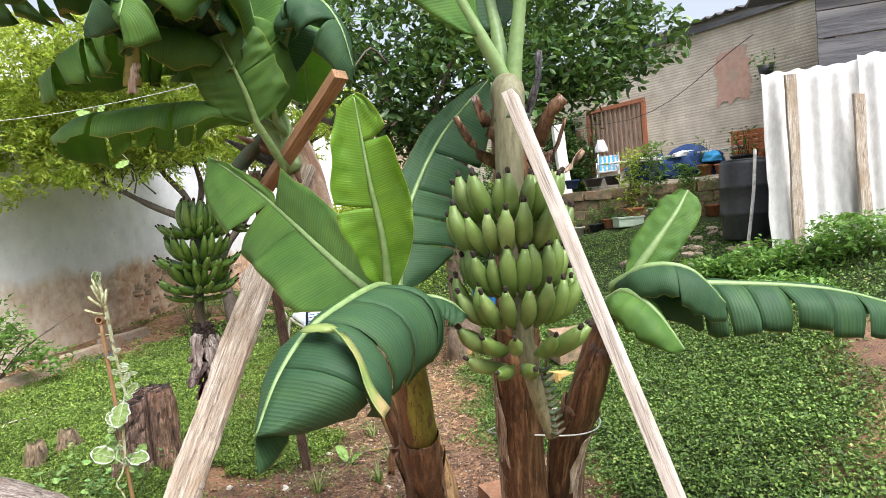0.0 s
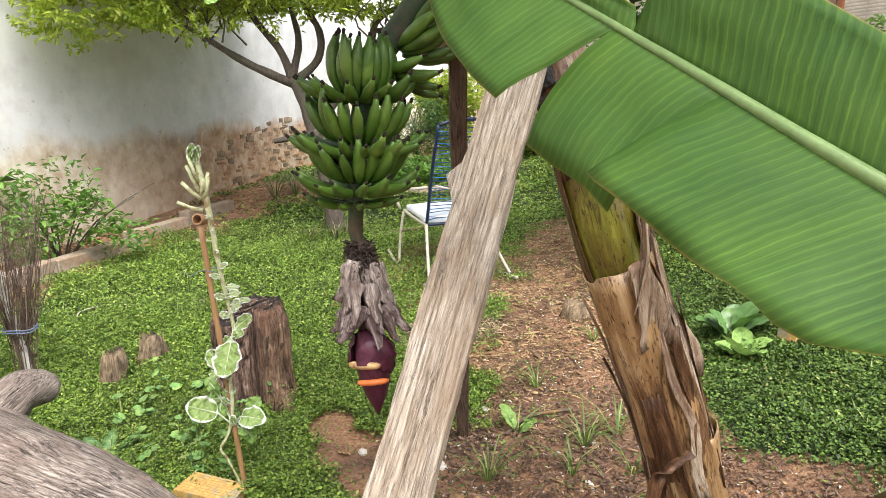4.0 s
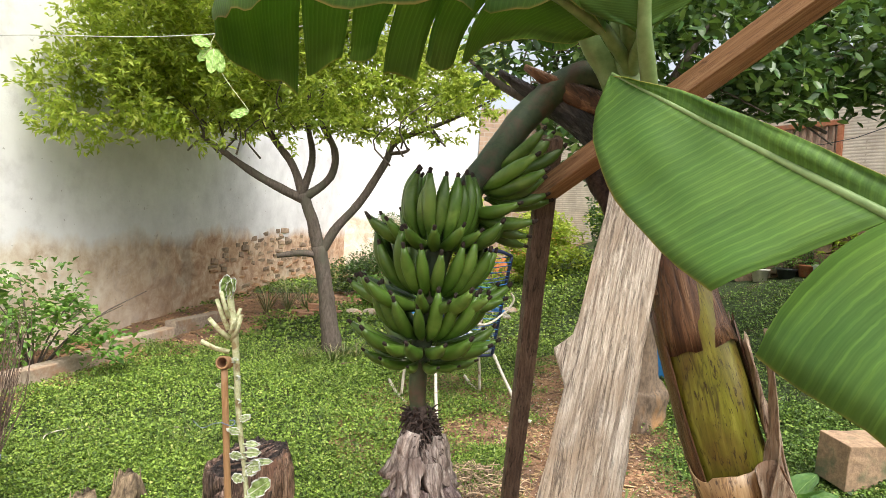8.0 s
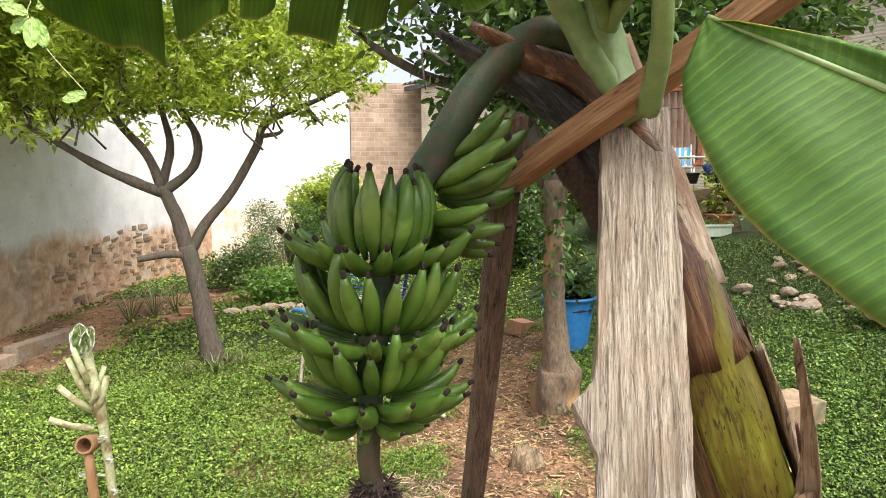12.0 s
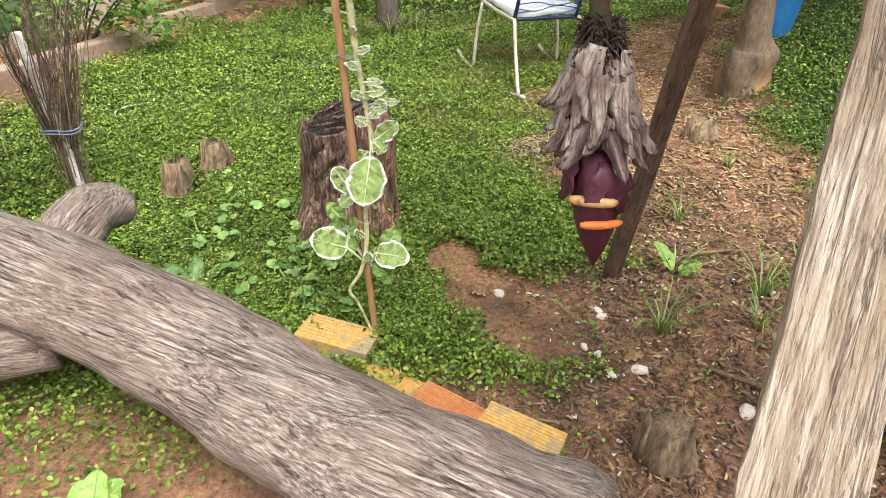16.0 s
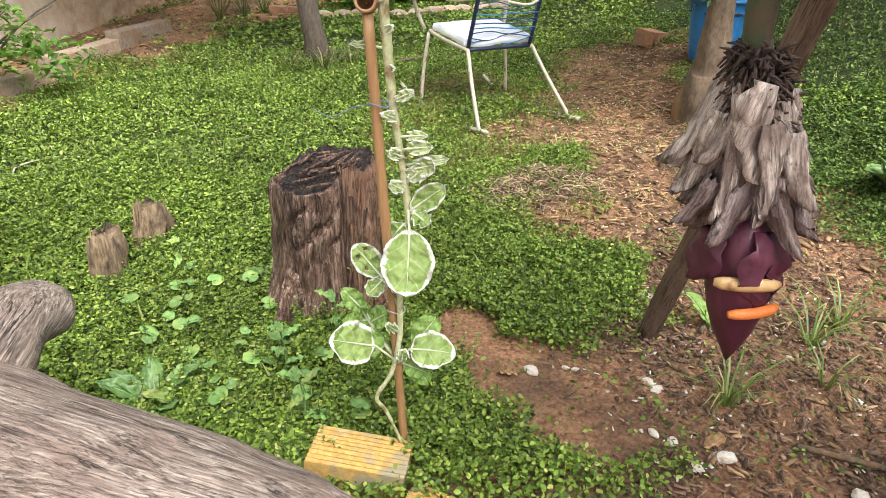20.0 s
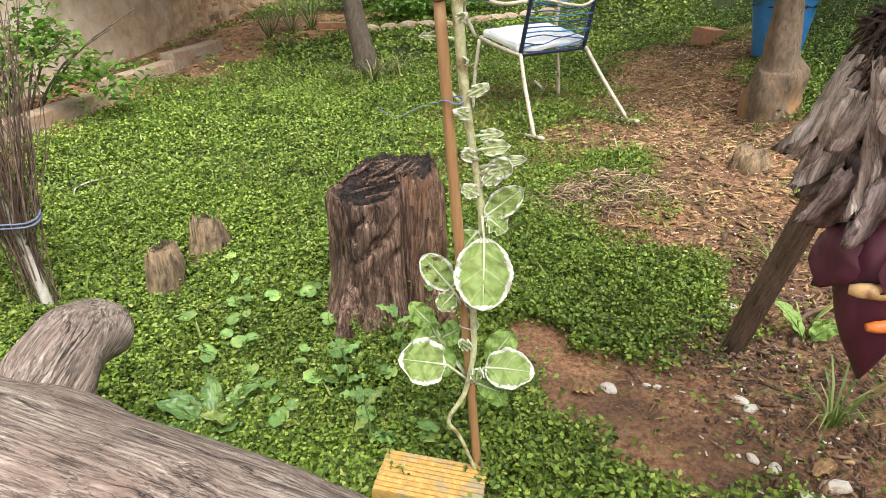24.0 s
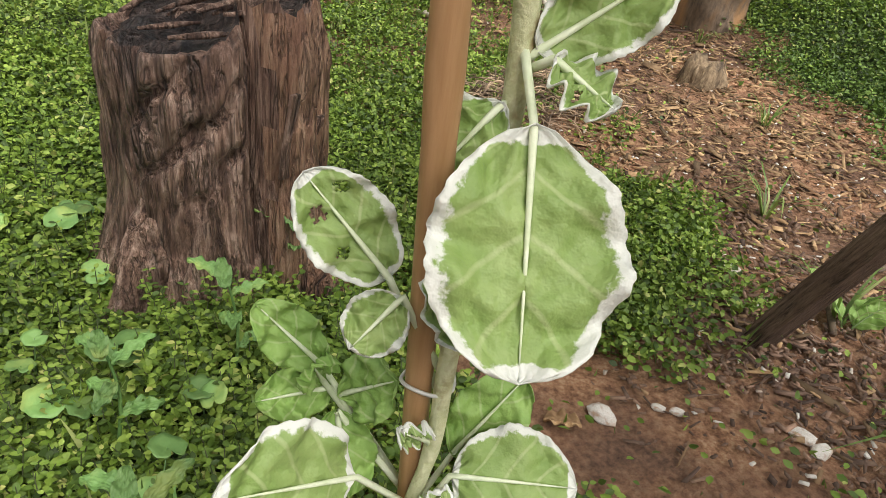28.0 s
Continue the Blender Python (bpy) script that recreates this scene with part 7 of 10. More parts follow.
    for k in range(7):
        a = rnd.uniform(-2.9, 0.2)
        z = rnd.uniform(0.06, 0.5)
        r = 0.182 + rnd.uniform(-0.002, 0.006) + 0.02 * max(0, 0.2 - z)
        h, w = rnd.uniform(0.06, 0.18), rnd.uniform(0.008, 0.022)
        bm = box(0.010, w, h, 0.003, wear=0.004, cuts=2)
        part("bark_splinter", bm, M["stump_bark"], t, at=pose(r * math.cos(a), r * math.sin(a), min(z, 0.52 - h / 2), rnd.uniform(-5, 5), rnd.uniform(-5, 5), math.degrees(a)))
    for a, l in ((-2.6, 0.14), (-1.5, 0.08), (-0.4, 0.1), (2.6, 0.14), (1.0, 0.12)):
        d = Vector((math.cos(a), math.sin(a), 0))
        part("root", tube([d * 0.12 + Vector((0, 0, 0.08)), d * 0.19 + Vector((0, 0, 0.02)), d * (0.19 + l * 0.5) + Vector((0, 0, -0.03))], [0.06, 0.045, 0.02], 10, 0.25, 12), M["stump_bark"], t)
    # the long root that runs out to the front
    d = Vector((-0.72, -0.62, 0)).normalized()
    q = [d * 0.12 + Vector((0, 0, 0.30)), d * 0.165 + Vector((0, 0, 0.17)), d * 0.205 + Vector((0, 0, 0.08)), d * 0.26 + Vector((0, 0, 0.01)), d * 0.33 + Vector((0, 0, -0.05))]
    part("root", tube(smooth_path(q, 5), lerp_list([0.03, 0.055, 0.052, 0.042, 0.025], len(smooth_path(q, 5))), 14, 0.25, 12, flute=0.12, flutes=4, seed=6), M["stump_bark"], t)
    bm = box(0.02, 0.05, 0.09, 0.008, wear=0.01, cuts=2)
    part("bark_flake", bm, M["stump_bark"], t, at=pose(0.175, -0.05, 0.33, 0, 20, -15))


big_stump()


def small_stub(x, y, r, h, label, seed, mat="stub_pale"):
    base = G(x, y)
    t = thing("rotten_stub", base, label, "stump", "rotten stubs in the weeds")
    V, F = tube([Vector((0, 0, -0.04)), Vector((0, 0, h * 0.35)), Vector((0.01, 0, h * 0.7)), Vector((0.015, 0.0, h))], [r * 1.25, r * 1.02, r * 0.9, r * 0.7], 22, 0.4, 18, flute=0.10, flutes=5, seed=seed)
    for k in range(22):
        V[-22 + k] = V[-22 + k] + Vector((0, 0, 0.06 * noise.noise(Vector((k * 0.9, seed, 0)))))
    part("wood", (V, F), M[mat], t)
    rnd = random.Random(int(seed * 10))
    for k in range(9):
        a = rnd.uniform(0, 6.28)
        o = Vector((math.cos(a) * r * 0.9, math.sin(a) * r * 0.9, 0))
        part("splinter", tube([o, o * 0.97 + Vector((0, 0, h * 0.6)), o * 0.85 + Vector((0, 0, h * rnd.uniform(0.9, 1.25)))], [0.012, 0.009, 0.002], 5, 0.3, 30), M[mat], t)


small_stub(-1.08, 1.35, 0.072, 0.22, "jagged pale rotten stub among weeds", 1.3)
small_stub(-0.96, 1.66, 0.085, 0.19, "low mossy rotten stub among weeds", 2.2)
small_stub(0.86, -0.42, 0.085, 0.13, "low pale fibrous stub of an old banana plant", 3.1)
small_stub(2.0, 2.15, 0.10, 0.10, "short cut stub in the wood chips", 4.7)


# ---- bundle of twigs ----
def twig_bundle():
    base = G(-1.53, 1.27)
    t = thing("twig_bundle", base, "upright bundle of dry twigs tied round a white tube", "bundle")
    part("core_tube", tube(smooth_path([(0.02, 0.0, -0.03), (0.0, 0.0, 0.25), (-0.02, -0.03, 0.5), (-0.045, -0.06, 0.86)], 3), 0.021, 10, 0.1, 12), M["white_tube"], t, "weathered white tube")
    rnd = random.Random(6)
    tw = []
    for k in range(84):
        a = rnd.uniform(0, 6.283)
        r0, r1, r2 = rnd.uniform(0.01, 0.06), rnd.uniform(0.02, 0.085), rnd.uniform(0.03, 0.24)
        h = rnd.uniform(0.75, 1.2)
        z0 = rnd.uniform(0.26, 0.41) if k % 3 else rnd.uniform(0.0, 0.2)
        q = smooth_path([Vector((math.cos(a) * r0, math.sin(a) * r0, z0)), Vector((math.cos(a) * r1, math.sin(a) * r1, 0.42 + rnd.uniform(-0.02, 0.02))), Vector((math.cos(a + 0.3) * (r1 + r2) * 0.55 + rnd.uniform(-0.04, 0.04), math.sin(a + 0.3) * (r1 + r2) * 0.55 + rnd.uniform(-0.04, 0.04), 0.42 + (h - 0.42) * 0.5)), Vector((math.cos(a + 0.5) * r2, math.sin(a + 0.5) * r2, h))], 3)
        tw.append(tube(q, lerp_list([0.0035, 0.003, 0.0022, 0.001], len(q)), 4, cap=False))
        for j in range(2):
            s = q[rnd.randrange(4, len(q) - 1)]
            e = s + Vector((rnd.uniform(-0.09, 0.09), rnd.uniform(-0.09, 0.09), rnd.uniform(0.05, 0.2)))
            tw.append(tube([s, (s + e) / 2 + Vector((0, 0, 0.01)), e], [0.0016, 0.0012, 0.0006], 3, cap=False))
    tagged(part("twig_mass", join(*tw), M["twig"], t), kind="stuff")
    for z in (0.405, 0.42):
        ring = [Vector((0.088 * math.cos(a), 0.088 * math.sin(a), z + 0.006 * math.sin(3 * a))) for a in np.linspace(0, 2 * math.pi, 26)]
        part("string", tube(ring, 0.004, 5, cap=False), M["tape_blue"], t, "blue tie string")


twig_bundle()


# ---- kale on its bamboo cane ----
def ovate(base, tip, width, nrm, cup=0.1, curl=0.0, seed=0, wav=0.006, holes=(), heart=0.25):
    """An ovate leaf from base to tip. UV: x grows from midrib to margin, y along."""
    base, tip = Vector(base), Vector(tip)
    d = tip - base
    ln = d.length
    d.normalize()
    n = Vector(nrm)
    n = (n - d * n.dot(d)).normalized()
    b = d.cross(n).normalized()
    na, nc = 44, 14
    V, F, UV = [], [], []
    for side in (-1, 1):
        o = len(V)
        for i in range(na + 1):
            f = i / na
            w = width * (math.sin(math.pi * min(1.0, f ** (0.98 + heart * 0.2))) ** 0.52) if 0 < f < 1 else 0.0
            w *= 1 + 0.016 * math.sin(f * 80 + seed) + 0.035 * noise.noise(Vector((f * 5, side, seed)))
            for k in range(nc):
                q = k / (nc - 1)
                z = cup * ln * (q * q * 0.6) * (w / width) - curl * ln * f * f + wav * (math.sin(f * 19 + q * 2 + seed) * q + 0.8 * noise.noise(Vector((f * 9, q * 5 * side, seed))))
                V.append(base + d * (ln * f) + b * (side * w * q) + n * z)
                UV.append((max(q, min(1.0, 1.25 - 6 * min(f, 1 - f))), f - 0.3 * q))
        for i in range(na):
            for k in range(nc - 1):
                a = o + i * nc + k
                if any(hs == side and ((i / na - hf) / 0.055) ** 2 + ((k / (nc - 1) - hq) / 0.17) ** 2 < 1 + 0.6 * math.sin(i * 2.1 + k * 1.7) for hf, hs, hq in holes):
                    continue
                f4 = (a, a + nc, a + nc + 1, a + 1)
                F.append(f4 if side < 0 else f4[::-1])
    me = mesh_of("leaf", V, F)
    uvl = me.uv_layers.new(name="UVMap")
    li = np.zeros(len(me.loops), int)
    me.loops.foreach_get("vertex_index", li)
    uvl.data.foreach_set("uv", np.array(UV)[li].ravel())
    rib = [base + d * (ln * f) + n * (0.0015 - curl * ln * f * f) for f in np.linspace(0, 0.93, 9)]
    return me, rib


def kale():
    base = G(0.0, 0.115)
    gz = base.z
    t = thing("kale_plant", base, "tall variegated kale with white-edged leaves tied to a cane", "kale plant")
    L = lambda p: Vector(p) - base
    q = smooth_path([L(p) for p in [(0.01, 0.10, gz - 0.02), (-0.055, 0.09, 0.15), (-0.085, 0.088, 0.215), (-0.045, 0.09, 0.29), (-0.022, 0.092, 0.40), (-0.02, 0.095, 0.52), (0.0, 0.115, 0.66), (0.004, 0.125, 0.74), (-0.012, 0.125, 0.87), (-0.03, 0.122, 1.0), (-0.042, 0.12, 1.15), (-0.055, 0.122, 1.28), (-0.072, 0.13, 1.38), (-0.082, 0.14, 1.46)]], 5)
    part("stem", tube(q, lerp_list([0.005, 0.005, 0.0055, 0.006, 0.007, 0.0078, 0.008, 0.008, 0.0085, 0.0095, 0.011, 0.013, 0.011, 0.006], len(q)), 12, 0.16, 40), M["kale_stem"], t)
    def leaf(b, tip, w, n, mat="kale_leaf", pet=None, **kw):
        me, rib = ovate(L(b), L(tip), w, n, **kw)
        lf = part("leaf", me, M[mat], t, "plain green leaf" if mat == "kale_plain" else "white-edged green leaf")
        pts = ([L(pet)] if pet else []) + rib
        part("midrib", tube(pts, lerp_list([0.0034, 0.0024, 0.0014, 0.0005], len(pts)), 6), M["kale_rib"], lf)
        lf.modifiers.new("thick", "SOLIDIFY").thickness = 0.0008
    cam_n = (-0.22, -0.72, 0.65)
    leaf((0.002, 0.085, 0.70), (-0.018, 0.0, 0.572), 0.062, cam_n, pet=(0.004, 0.12, 0.735), seed=1.0, cup=0.10, wav=0.009)
    leaf((-0.084, 0.10, 0.372), (-0.196, 0.055, 0.435), 0.054, (-0.1, -0.75, 0.65), pet=(-0.025, 0.095, 0.315), seed=2.0)
    leaf((0.004, 0.095, 0.355), (0.10, 0.042, 0.38), 0.05, (0.1, -0.62, 0.75), pet=(-0.018, 0.095, 0.315), seed=3.0, curl=0.3)
    leaf((-0.062, 0.135, 0.555), (-0.122, 0.17, 0.628), 0.035, (-0.15, -0.8, 0.5), pet=(-0.02, 0.1, 0.46), seed=4.0, holes=((0.35, -1, 0.4), (0.75, 1, 0.5), (0.7, -1, 0.3)))
    leaf((0.012, 0.118, 0.735), (0.088, 0.105, 0.795), 0.03, (0.1, -0.75, 0.6), pet=(0.004, 0.122, 0.725), seed=5.0, curl=-0.05)
    leaf((0.014, 0.10, 0.735), (0.045, 0.07, 0.715), 0.026, (0.2, -0.5, 0.8), pet=(0.006, 0.122, 0.72), seed=6.0, holes=((0.5, 1, 0.3),))
    leaf((-0.005, 0.118, 0.70), (-0.052, 0.10, 0.665), 0.028, (-0.3, -0.6, 0.4), pet=(0.0, 0.12, 0.69), seed=7.0, curl=0.5)
    leaf((-0.045, 0.10, 0.585), (-0.018, 0.07, 0.535), 0.02, (0.2, -0.8, 0.4), pet=(-0.02, 0.1, 0.5), seed=8.0)
    leaf((-0.06, 0.105, 0.56), (-0.10, 0.09, 0.53), 0.024, (-0.3, -0.7, 0.6), pet=(-0.02, 0.1, 0.48), seed=9.0)
    leaf((-0.03, 0.09, 0.42), (-0.055, 0.075, 0.45), 0.014, (-0.3, -0.8, 0.3), pet=(-0.02, 0.095, 0.40), seed=10.0)
    leaf((-0.018, 0.08, 0.335), (-0.018, 0.065, 0.375), 0.017, (0, -0.9, 0.2), pet=(-0.02, 0.093, 0.325), seed=10.5)
    # small curled leaves up the stem
    rnd = random.Random(8)
    for z, x, ln in ((0.80, 0.03, 0.05), (0.83, 0.05, 0.055), (0.78, -0.03, 0.04), (0.86, -0.04, 0.035), (0.88, 0.028, 0.04), (0.91, 0.03, 0.03), (0.95, -0.03, 0.03), (0.99, 0.012, 0.03), (1.05, -0.01, 0.022), (1.10, -0.075, 0.02), (1.13, -0.008, 0.02), (1.19, -0.02, 0.018), (0.845, 0.06, 0.03), (0.81, 0.015, 0.035)):
        s = Vector((-0.03 + (1.0 - z) * 0.15 if z > 0.87 else 0.0, 0.122, z))
        e = Vector((x + (s.x if z > 0.9 else 0) * 0.5, 0.10 + rnd.uniform(-0.02, 0.02), z + ln * rnd.uniform(0.3, 0.9)))
        leaf(s + (e - s) * 0.3, e + (e - s) * 0.25, ln * 0.42, (rnd.uniform(-0.35, 0.35), -0.9, 0.4), "kale_small", pet=s, seed=z * 30, curl=rnd.uniform(-0.3, 0.5))
    # cut leaf stalks and pale new leaves at the head
    for a, b, r in (((-0.07, 0.12, 1.225), (-0.16, 0.105, 1.262), 0.0075), ((-0.072, 0.122, 1.27), (-0.138, 0.11, 1.338), 0.008), ((-0.062, 0.12, 1.26), (-0.03, 0.10, 1.355), 0.008), ((-0.075, 0.12, 1.30), (-0.12, 0.13, 1.40), 0.0075), ((-0.068, 0.115, 1.29), (-0.05, 0.09, 1.34), 0.0065), ((-0.07, 0.13, 1.3), (-0.045, 0.15, 1.37), 0.007), ((-0.075, 0.12, 1.34), (-0.1, 0.1, 1.43), 0.007)):
        a, b = L(a), L(b)
        part("cut_stalk", tube([a, a * 0.5 + b * 0.5 + Vector((0, 0, -0.006)), b], [r * 1.15, r, r * 0.9], 9, 0.1, 40), M["kale_stem"], t)
    for b, tip, w in (((-0.085, 0.135, 1.40), (-0.088, 0.12, 1.485), 0.022), ((-0.08, 0.13, 1.41), (-0.062, 0.12, 1.475), 0.016), ((-0.085, 0.14, 1.41), (-0.108, 0.13, 1.465), 0.015)):
        leaf(b, tip, w, (0.1, -0.9, 0.2), pet=(-0.078, 0.135, 1.37), seed=tip[2] * 20, cup=0.5)
    # plain green shoots at the foot, and basal leaves
    for b, tip, w in (((-0.10, 0.19, 0.42), (-0.155, 0.205, 0.485), 0.026), ((-0.09, 0.18, 0.40), (-0.16, 0.17, 0.405), 0.024), ((-0.085, 0.17, 0.40), (-0.045, 0.13, 0.45), 0.032), ((-0.09, 0.16, 0.39), (-0.085, 0.11, 0.33), 0.03), ((-0.1, 0.18, 0.41), (-0.115, 0.15, 0.46), 0.02), ((0.02, 0.13, 0.34), (0.085, 0.14, 0.42), 0.036), ((0.01, 0.12, 0.30), (0.055, 0.10, 0.235), 0.028), ((-0.01, 0.11, 0.3), (0.045, 0.075, 0.29), 0.026)):
        leaf(b, tip, w, (-0.1, -0.7, 0.7), "kale_plain", pet=(-0.02, 0.11, 0.30), seed=tip[0] * 90 + tip[2] * 11)
    # cane, its lashed top joint, ties
    c = thing("bamboo_cane", base, "brown bamboo cane with a cut joint at its top", "cane")
    a, b = L((0.0, 0.118, -0.12)), L((-0.079, 0.098, 1.17))
    pts = [a + (b - a) * f for f in np.linspace(0, 1, 30)]
    part("cane", tube(pts, [0.0112 * (1 + (0.10 if i in (9, 19) else 0)) for i in range(30)], 16, 0.01, 10), M["bamboo"], c)
    d = Vector((-0.15, -0.96, 0.22)).normalized()
    j0 = L((-0.080, 0.112, 1.19))
    ringv, ringf = [], []
    seg = 20
    for s, r in ((-0.02, 0.0215), (0.028, 0.0225), (0.030, 0.0165), (-0.01, 0.015), (-0.012, 0.002)):
        m0 = frame_on(j0 + d * s, d)
        for k in range(seg):
            ringv.append(m0 @ Vector((r * math.cos(k / seg * 6.2832), r * math.sin(k / seg * 6.2832), 0)))
    for j in range(4):
        for k in range(seg):
            p, q2 = j * seg + k, j * seg + (k + 1) % seg
            ringf.append((p, q2, q2 + seg, p + seg))
    me = mesh_of("joint", ringv, ringf)
    me.materials.append(M["bamboo"])
    me.materials.append(M["bamboo_in"])
    for i, poly in enumerate(me.polygons):
        poly.material_index = 1 if i >= 2 * seg else 0
    part("cut_joint", me, M["bamboo"], c, "hollow cut bamboo joint")
    for z in (0.99, 0.47):
        p = a + (b - a) * ((z + 0.12) / 1.29)
        ring = [p + Vector((0.022 * math.cos(u) + 0.008, 0.020 * math.sin(u), 0.004 * math.sin(2 * u))) for u in np.linspace(0, 6.283, 20)]
        part("tie", tube(ring, 0.0018, 5, cap=False), M["tape_blue"] if z > 0.6 else M["wire"], c, "thin tie")
    tail = smooth_path([L((-0.06, 0.1, 0.99)), L((-0.11, 0.12, 0.98)), L((-0.16, 0.16, 0.95)), L((-0.2, 0.2, 0.96))], 4)
    part("tie_end", tube(tail, 0.0012, 4), M["tape_blue"], c)


kale()


# ---- rocking chair strung with blue cord ----
def rocking_chair():
    O = G(1.33, 2.92, 0.0)
    fx, fy = -0.31, 0.95
    m = Matrix(((0.95, fx, 0, O.x), (0.31, fy, 0, O.y), (0, 0, 1, O.z), (0, 0, 0, 1)))
    t = thing("rocking_chair", m, "old metal rocking chair strung with blue plastic cord, seen from behind", "chair")
    def rod(name, pts, r, mat, parent=t, n=5, label=""):
        q = smooth_path(pts, n)
        return part(name, tube(q, r, 9), M[mat], parent, label)
    for s in (-1, 1):
        rod("runner", [(s * 0.40, 0.0, 0.05), (s * 0.40, 0.3, 0.02), (s * 0.40, 0.75, 0.015), (s * 0.40, 1.1, 0.05), (s * 0.40, 1.3, 0.11)], 0.014, "metal_old", label="chipped white runner")
        rod("leg", [(s * 0.40, 0.10, 0.03), (s * 0.33, 0.33, 0.30), (s * 0.28, 0.48, 0.50)], 0.014, "metal_old")
        rod("leg", [(s * 0.40, 0.95, 0.04), (s * 0.38, 0.95, 0.30), (s * 0.34, 0.95, 0.56)], 0.014, "metal_old")
        rod("armrest", [(s * 0.36, 0.98, 0.58), (s * 0.43, 1.02, 0.78), (s * 0.44, 0.85, 0.86), (s * 0.42, 0.5, 0.84), (s * 0.30, 0.38, 0.86)], 0.014, "metal_old")
        rod("arm_grip", [(s * 0.44, 0.92, 0.85), (s * 0.44, 0.75, 0.865), (s * 0.435, 0.62, 0.862)], 0.02, "blue_plastic", label="blue plastic arm grip")
        rod("back_rail", [(s * 0.27, 0.50, 0.50), (s * 0.265, 0.42, 0.78), (s * 0.26, 0.33, 1.08), (s * 0.25, 0.22, 1.40)], 0.015, "paint_navy", label="navy painted back rail")
        rod("seat_rail", [(s * 0.28, 0.48, 0.50), (s * 0.31, 0.72, 0.53), (s * 0.33, 0.96, 0.57)], 0.014, "metal_old")
    rod("top_rail", [(-0.25, 0.22, 1.40), (-0.1, 0.19, 1.44), (0.1, 0.19, 1.44), (0.25, 0.22, 1.40)], 0.015, "paint_navy")
    rod("cross_rail", [(-0.27, 0.50, 0.50), (0.0, 0.50, 0.50), (0.27, 0.50, 0.50)], 0.014, "paint_navy")
    rod("cross_rail", [(-0.33, 0.96, 0.57), (0.0, 0.96, 0.57), (0.33, 0.96, 0.57)], 0.014, "metal_old")
    rod("scroll", [(-0.26, 0.30, 0.88), (-0.05, 0.26, 0.83), (0.08, 0.24, 0.83), (0.27, 0.30, 0.92), (0.33, 0.28, 1.02), (0.30, 0.28, 1.08)], 0.009, "metal_old")
    rnd = random.Random(2)
    for k in range(26):
        f = k / 25
        z = 0.55 + f * 0.83
        y = 0.49 - f * 0.265
        w = 0.27 - 0.02 * f
        sag = rnd.uniform(-0.02, 0.02)
        pts = [(-w, y - 0.012, z), (-w * 0.3, y + 0.03, z - 0.012 + sag), (w * 0.3, y + 0.03, z - 0.012 - sag), (w, y - 0.012, z + rnd.uniform(-0.02, 0.02))]
        q = smooth_path(pts, 3)
        part("cord", tube(q, 0.0042, 5), M["cord_blue"] if k % 3 else M["blue_plastic"], t)
    bm = box(0.60, 0.46, 0.06, 0.025, wear=0.012, cuts=5)
    tagged(part("cushion", bm, M["cushion"], None, at=m @ pose(0, 0.74, 0.575, 8, 0, 2)), "thin white and pale blue cushion on the rocking chair", "cushion")


rocking_chair()


# ---- blue bucket with a plant ----
def bucket():
    base = G(3.14, 3.75)
    t = thing("plant_bucket", base, "blue plastic bucket planted with a leafy herb, behind the tree", "bucket")
    P = [(0, 0, z) for z in (0.0, 0.02, 0.22, 0.40, 0.47, 0.475, 0.485, 0.50, 0.50, 0.45, 0.38)]
    R = [0.17, 0.178, 0.205, 0.232, 0.24, 0.256, 0.258, 0.25, 0.238, 0.232, 0.225]
    V, F = tube([Vector(p) for p in P], R, 36, cap=False)
    F.append(tuple(range(35, -1, -1)))
    part("body", (V, F), M["blue_plastic"], t)
    part("soil", tube([Vector((0, 0, 0.38)), Vector((0, 0, 0.42))], [0.226, 0.22], 24, 0.1, 20), M["soil"], t)
    h = [Vector((-0.255 + 0.01 * math.sin(a), 0.03 * math.cos(a), 0.45 - 0.05 * math.sin(a))) for a in np.linspace(0, math.pi, 9)]
    part("handle", tube(h, 0.007, 6), M["blue_plastic"], t)
    rng = np.random.default_rng(17)
    n = 420
    c = rng.normal(size=(n, 3)) * [0.13, 0.13, 0.10] + [0.02, 0, 0.60]
    tagged(part("foliage", leaf_cloud("foliage", c, rng.uniform(0.06, 0.13, n), rng=rng, aspect=0.35, up=0.5), M["rose_leaf"], t), kind="stuff")
    part("stem", join(*[tube([Vector((0, 0, 0.4)), Vector((x, y, 0.65))], [0.006, 0.003], 5) for x, y in ((0.05, 0.02), (-0.08, 0.05), (0.1, -0.06), (-0.04, -0.09))]), M["bark"], t)


bucket()


# ---- bricks and stones by the path ----
def loose_brick(name, x, y, sx, sy, sz, yaw, mat, label, lift=0.0, tilt=0.0, roll=0.0, group=""):
    bm = box(sx, sy, sz, 0.006, wear=0.006, cuts=4)
    ob = part(name, bm, M[mat], None, at=Matrix.Translation(G(x, y, sz / 2 - 0.012 + lift)) @ pose(0, 0, 0, roll, tilt, yaw))
    return tagged(ob, label, "brick", group)


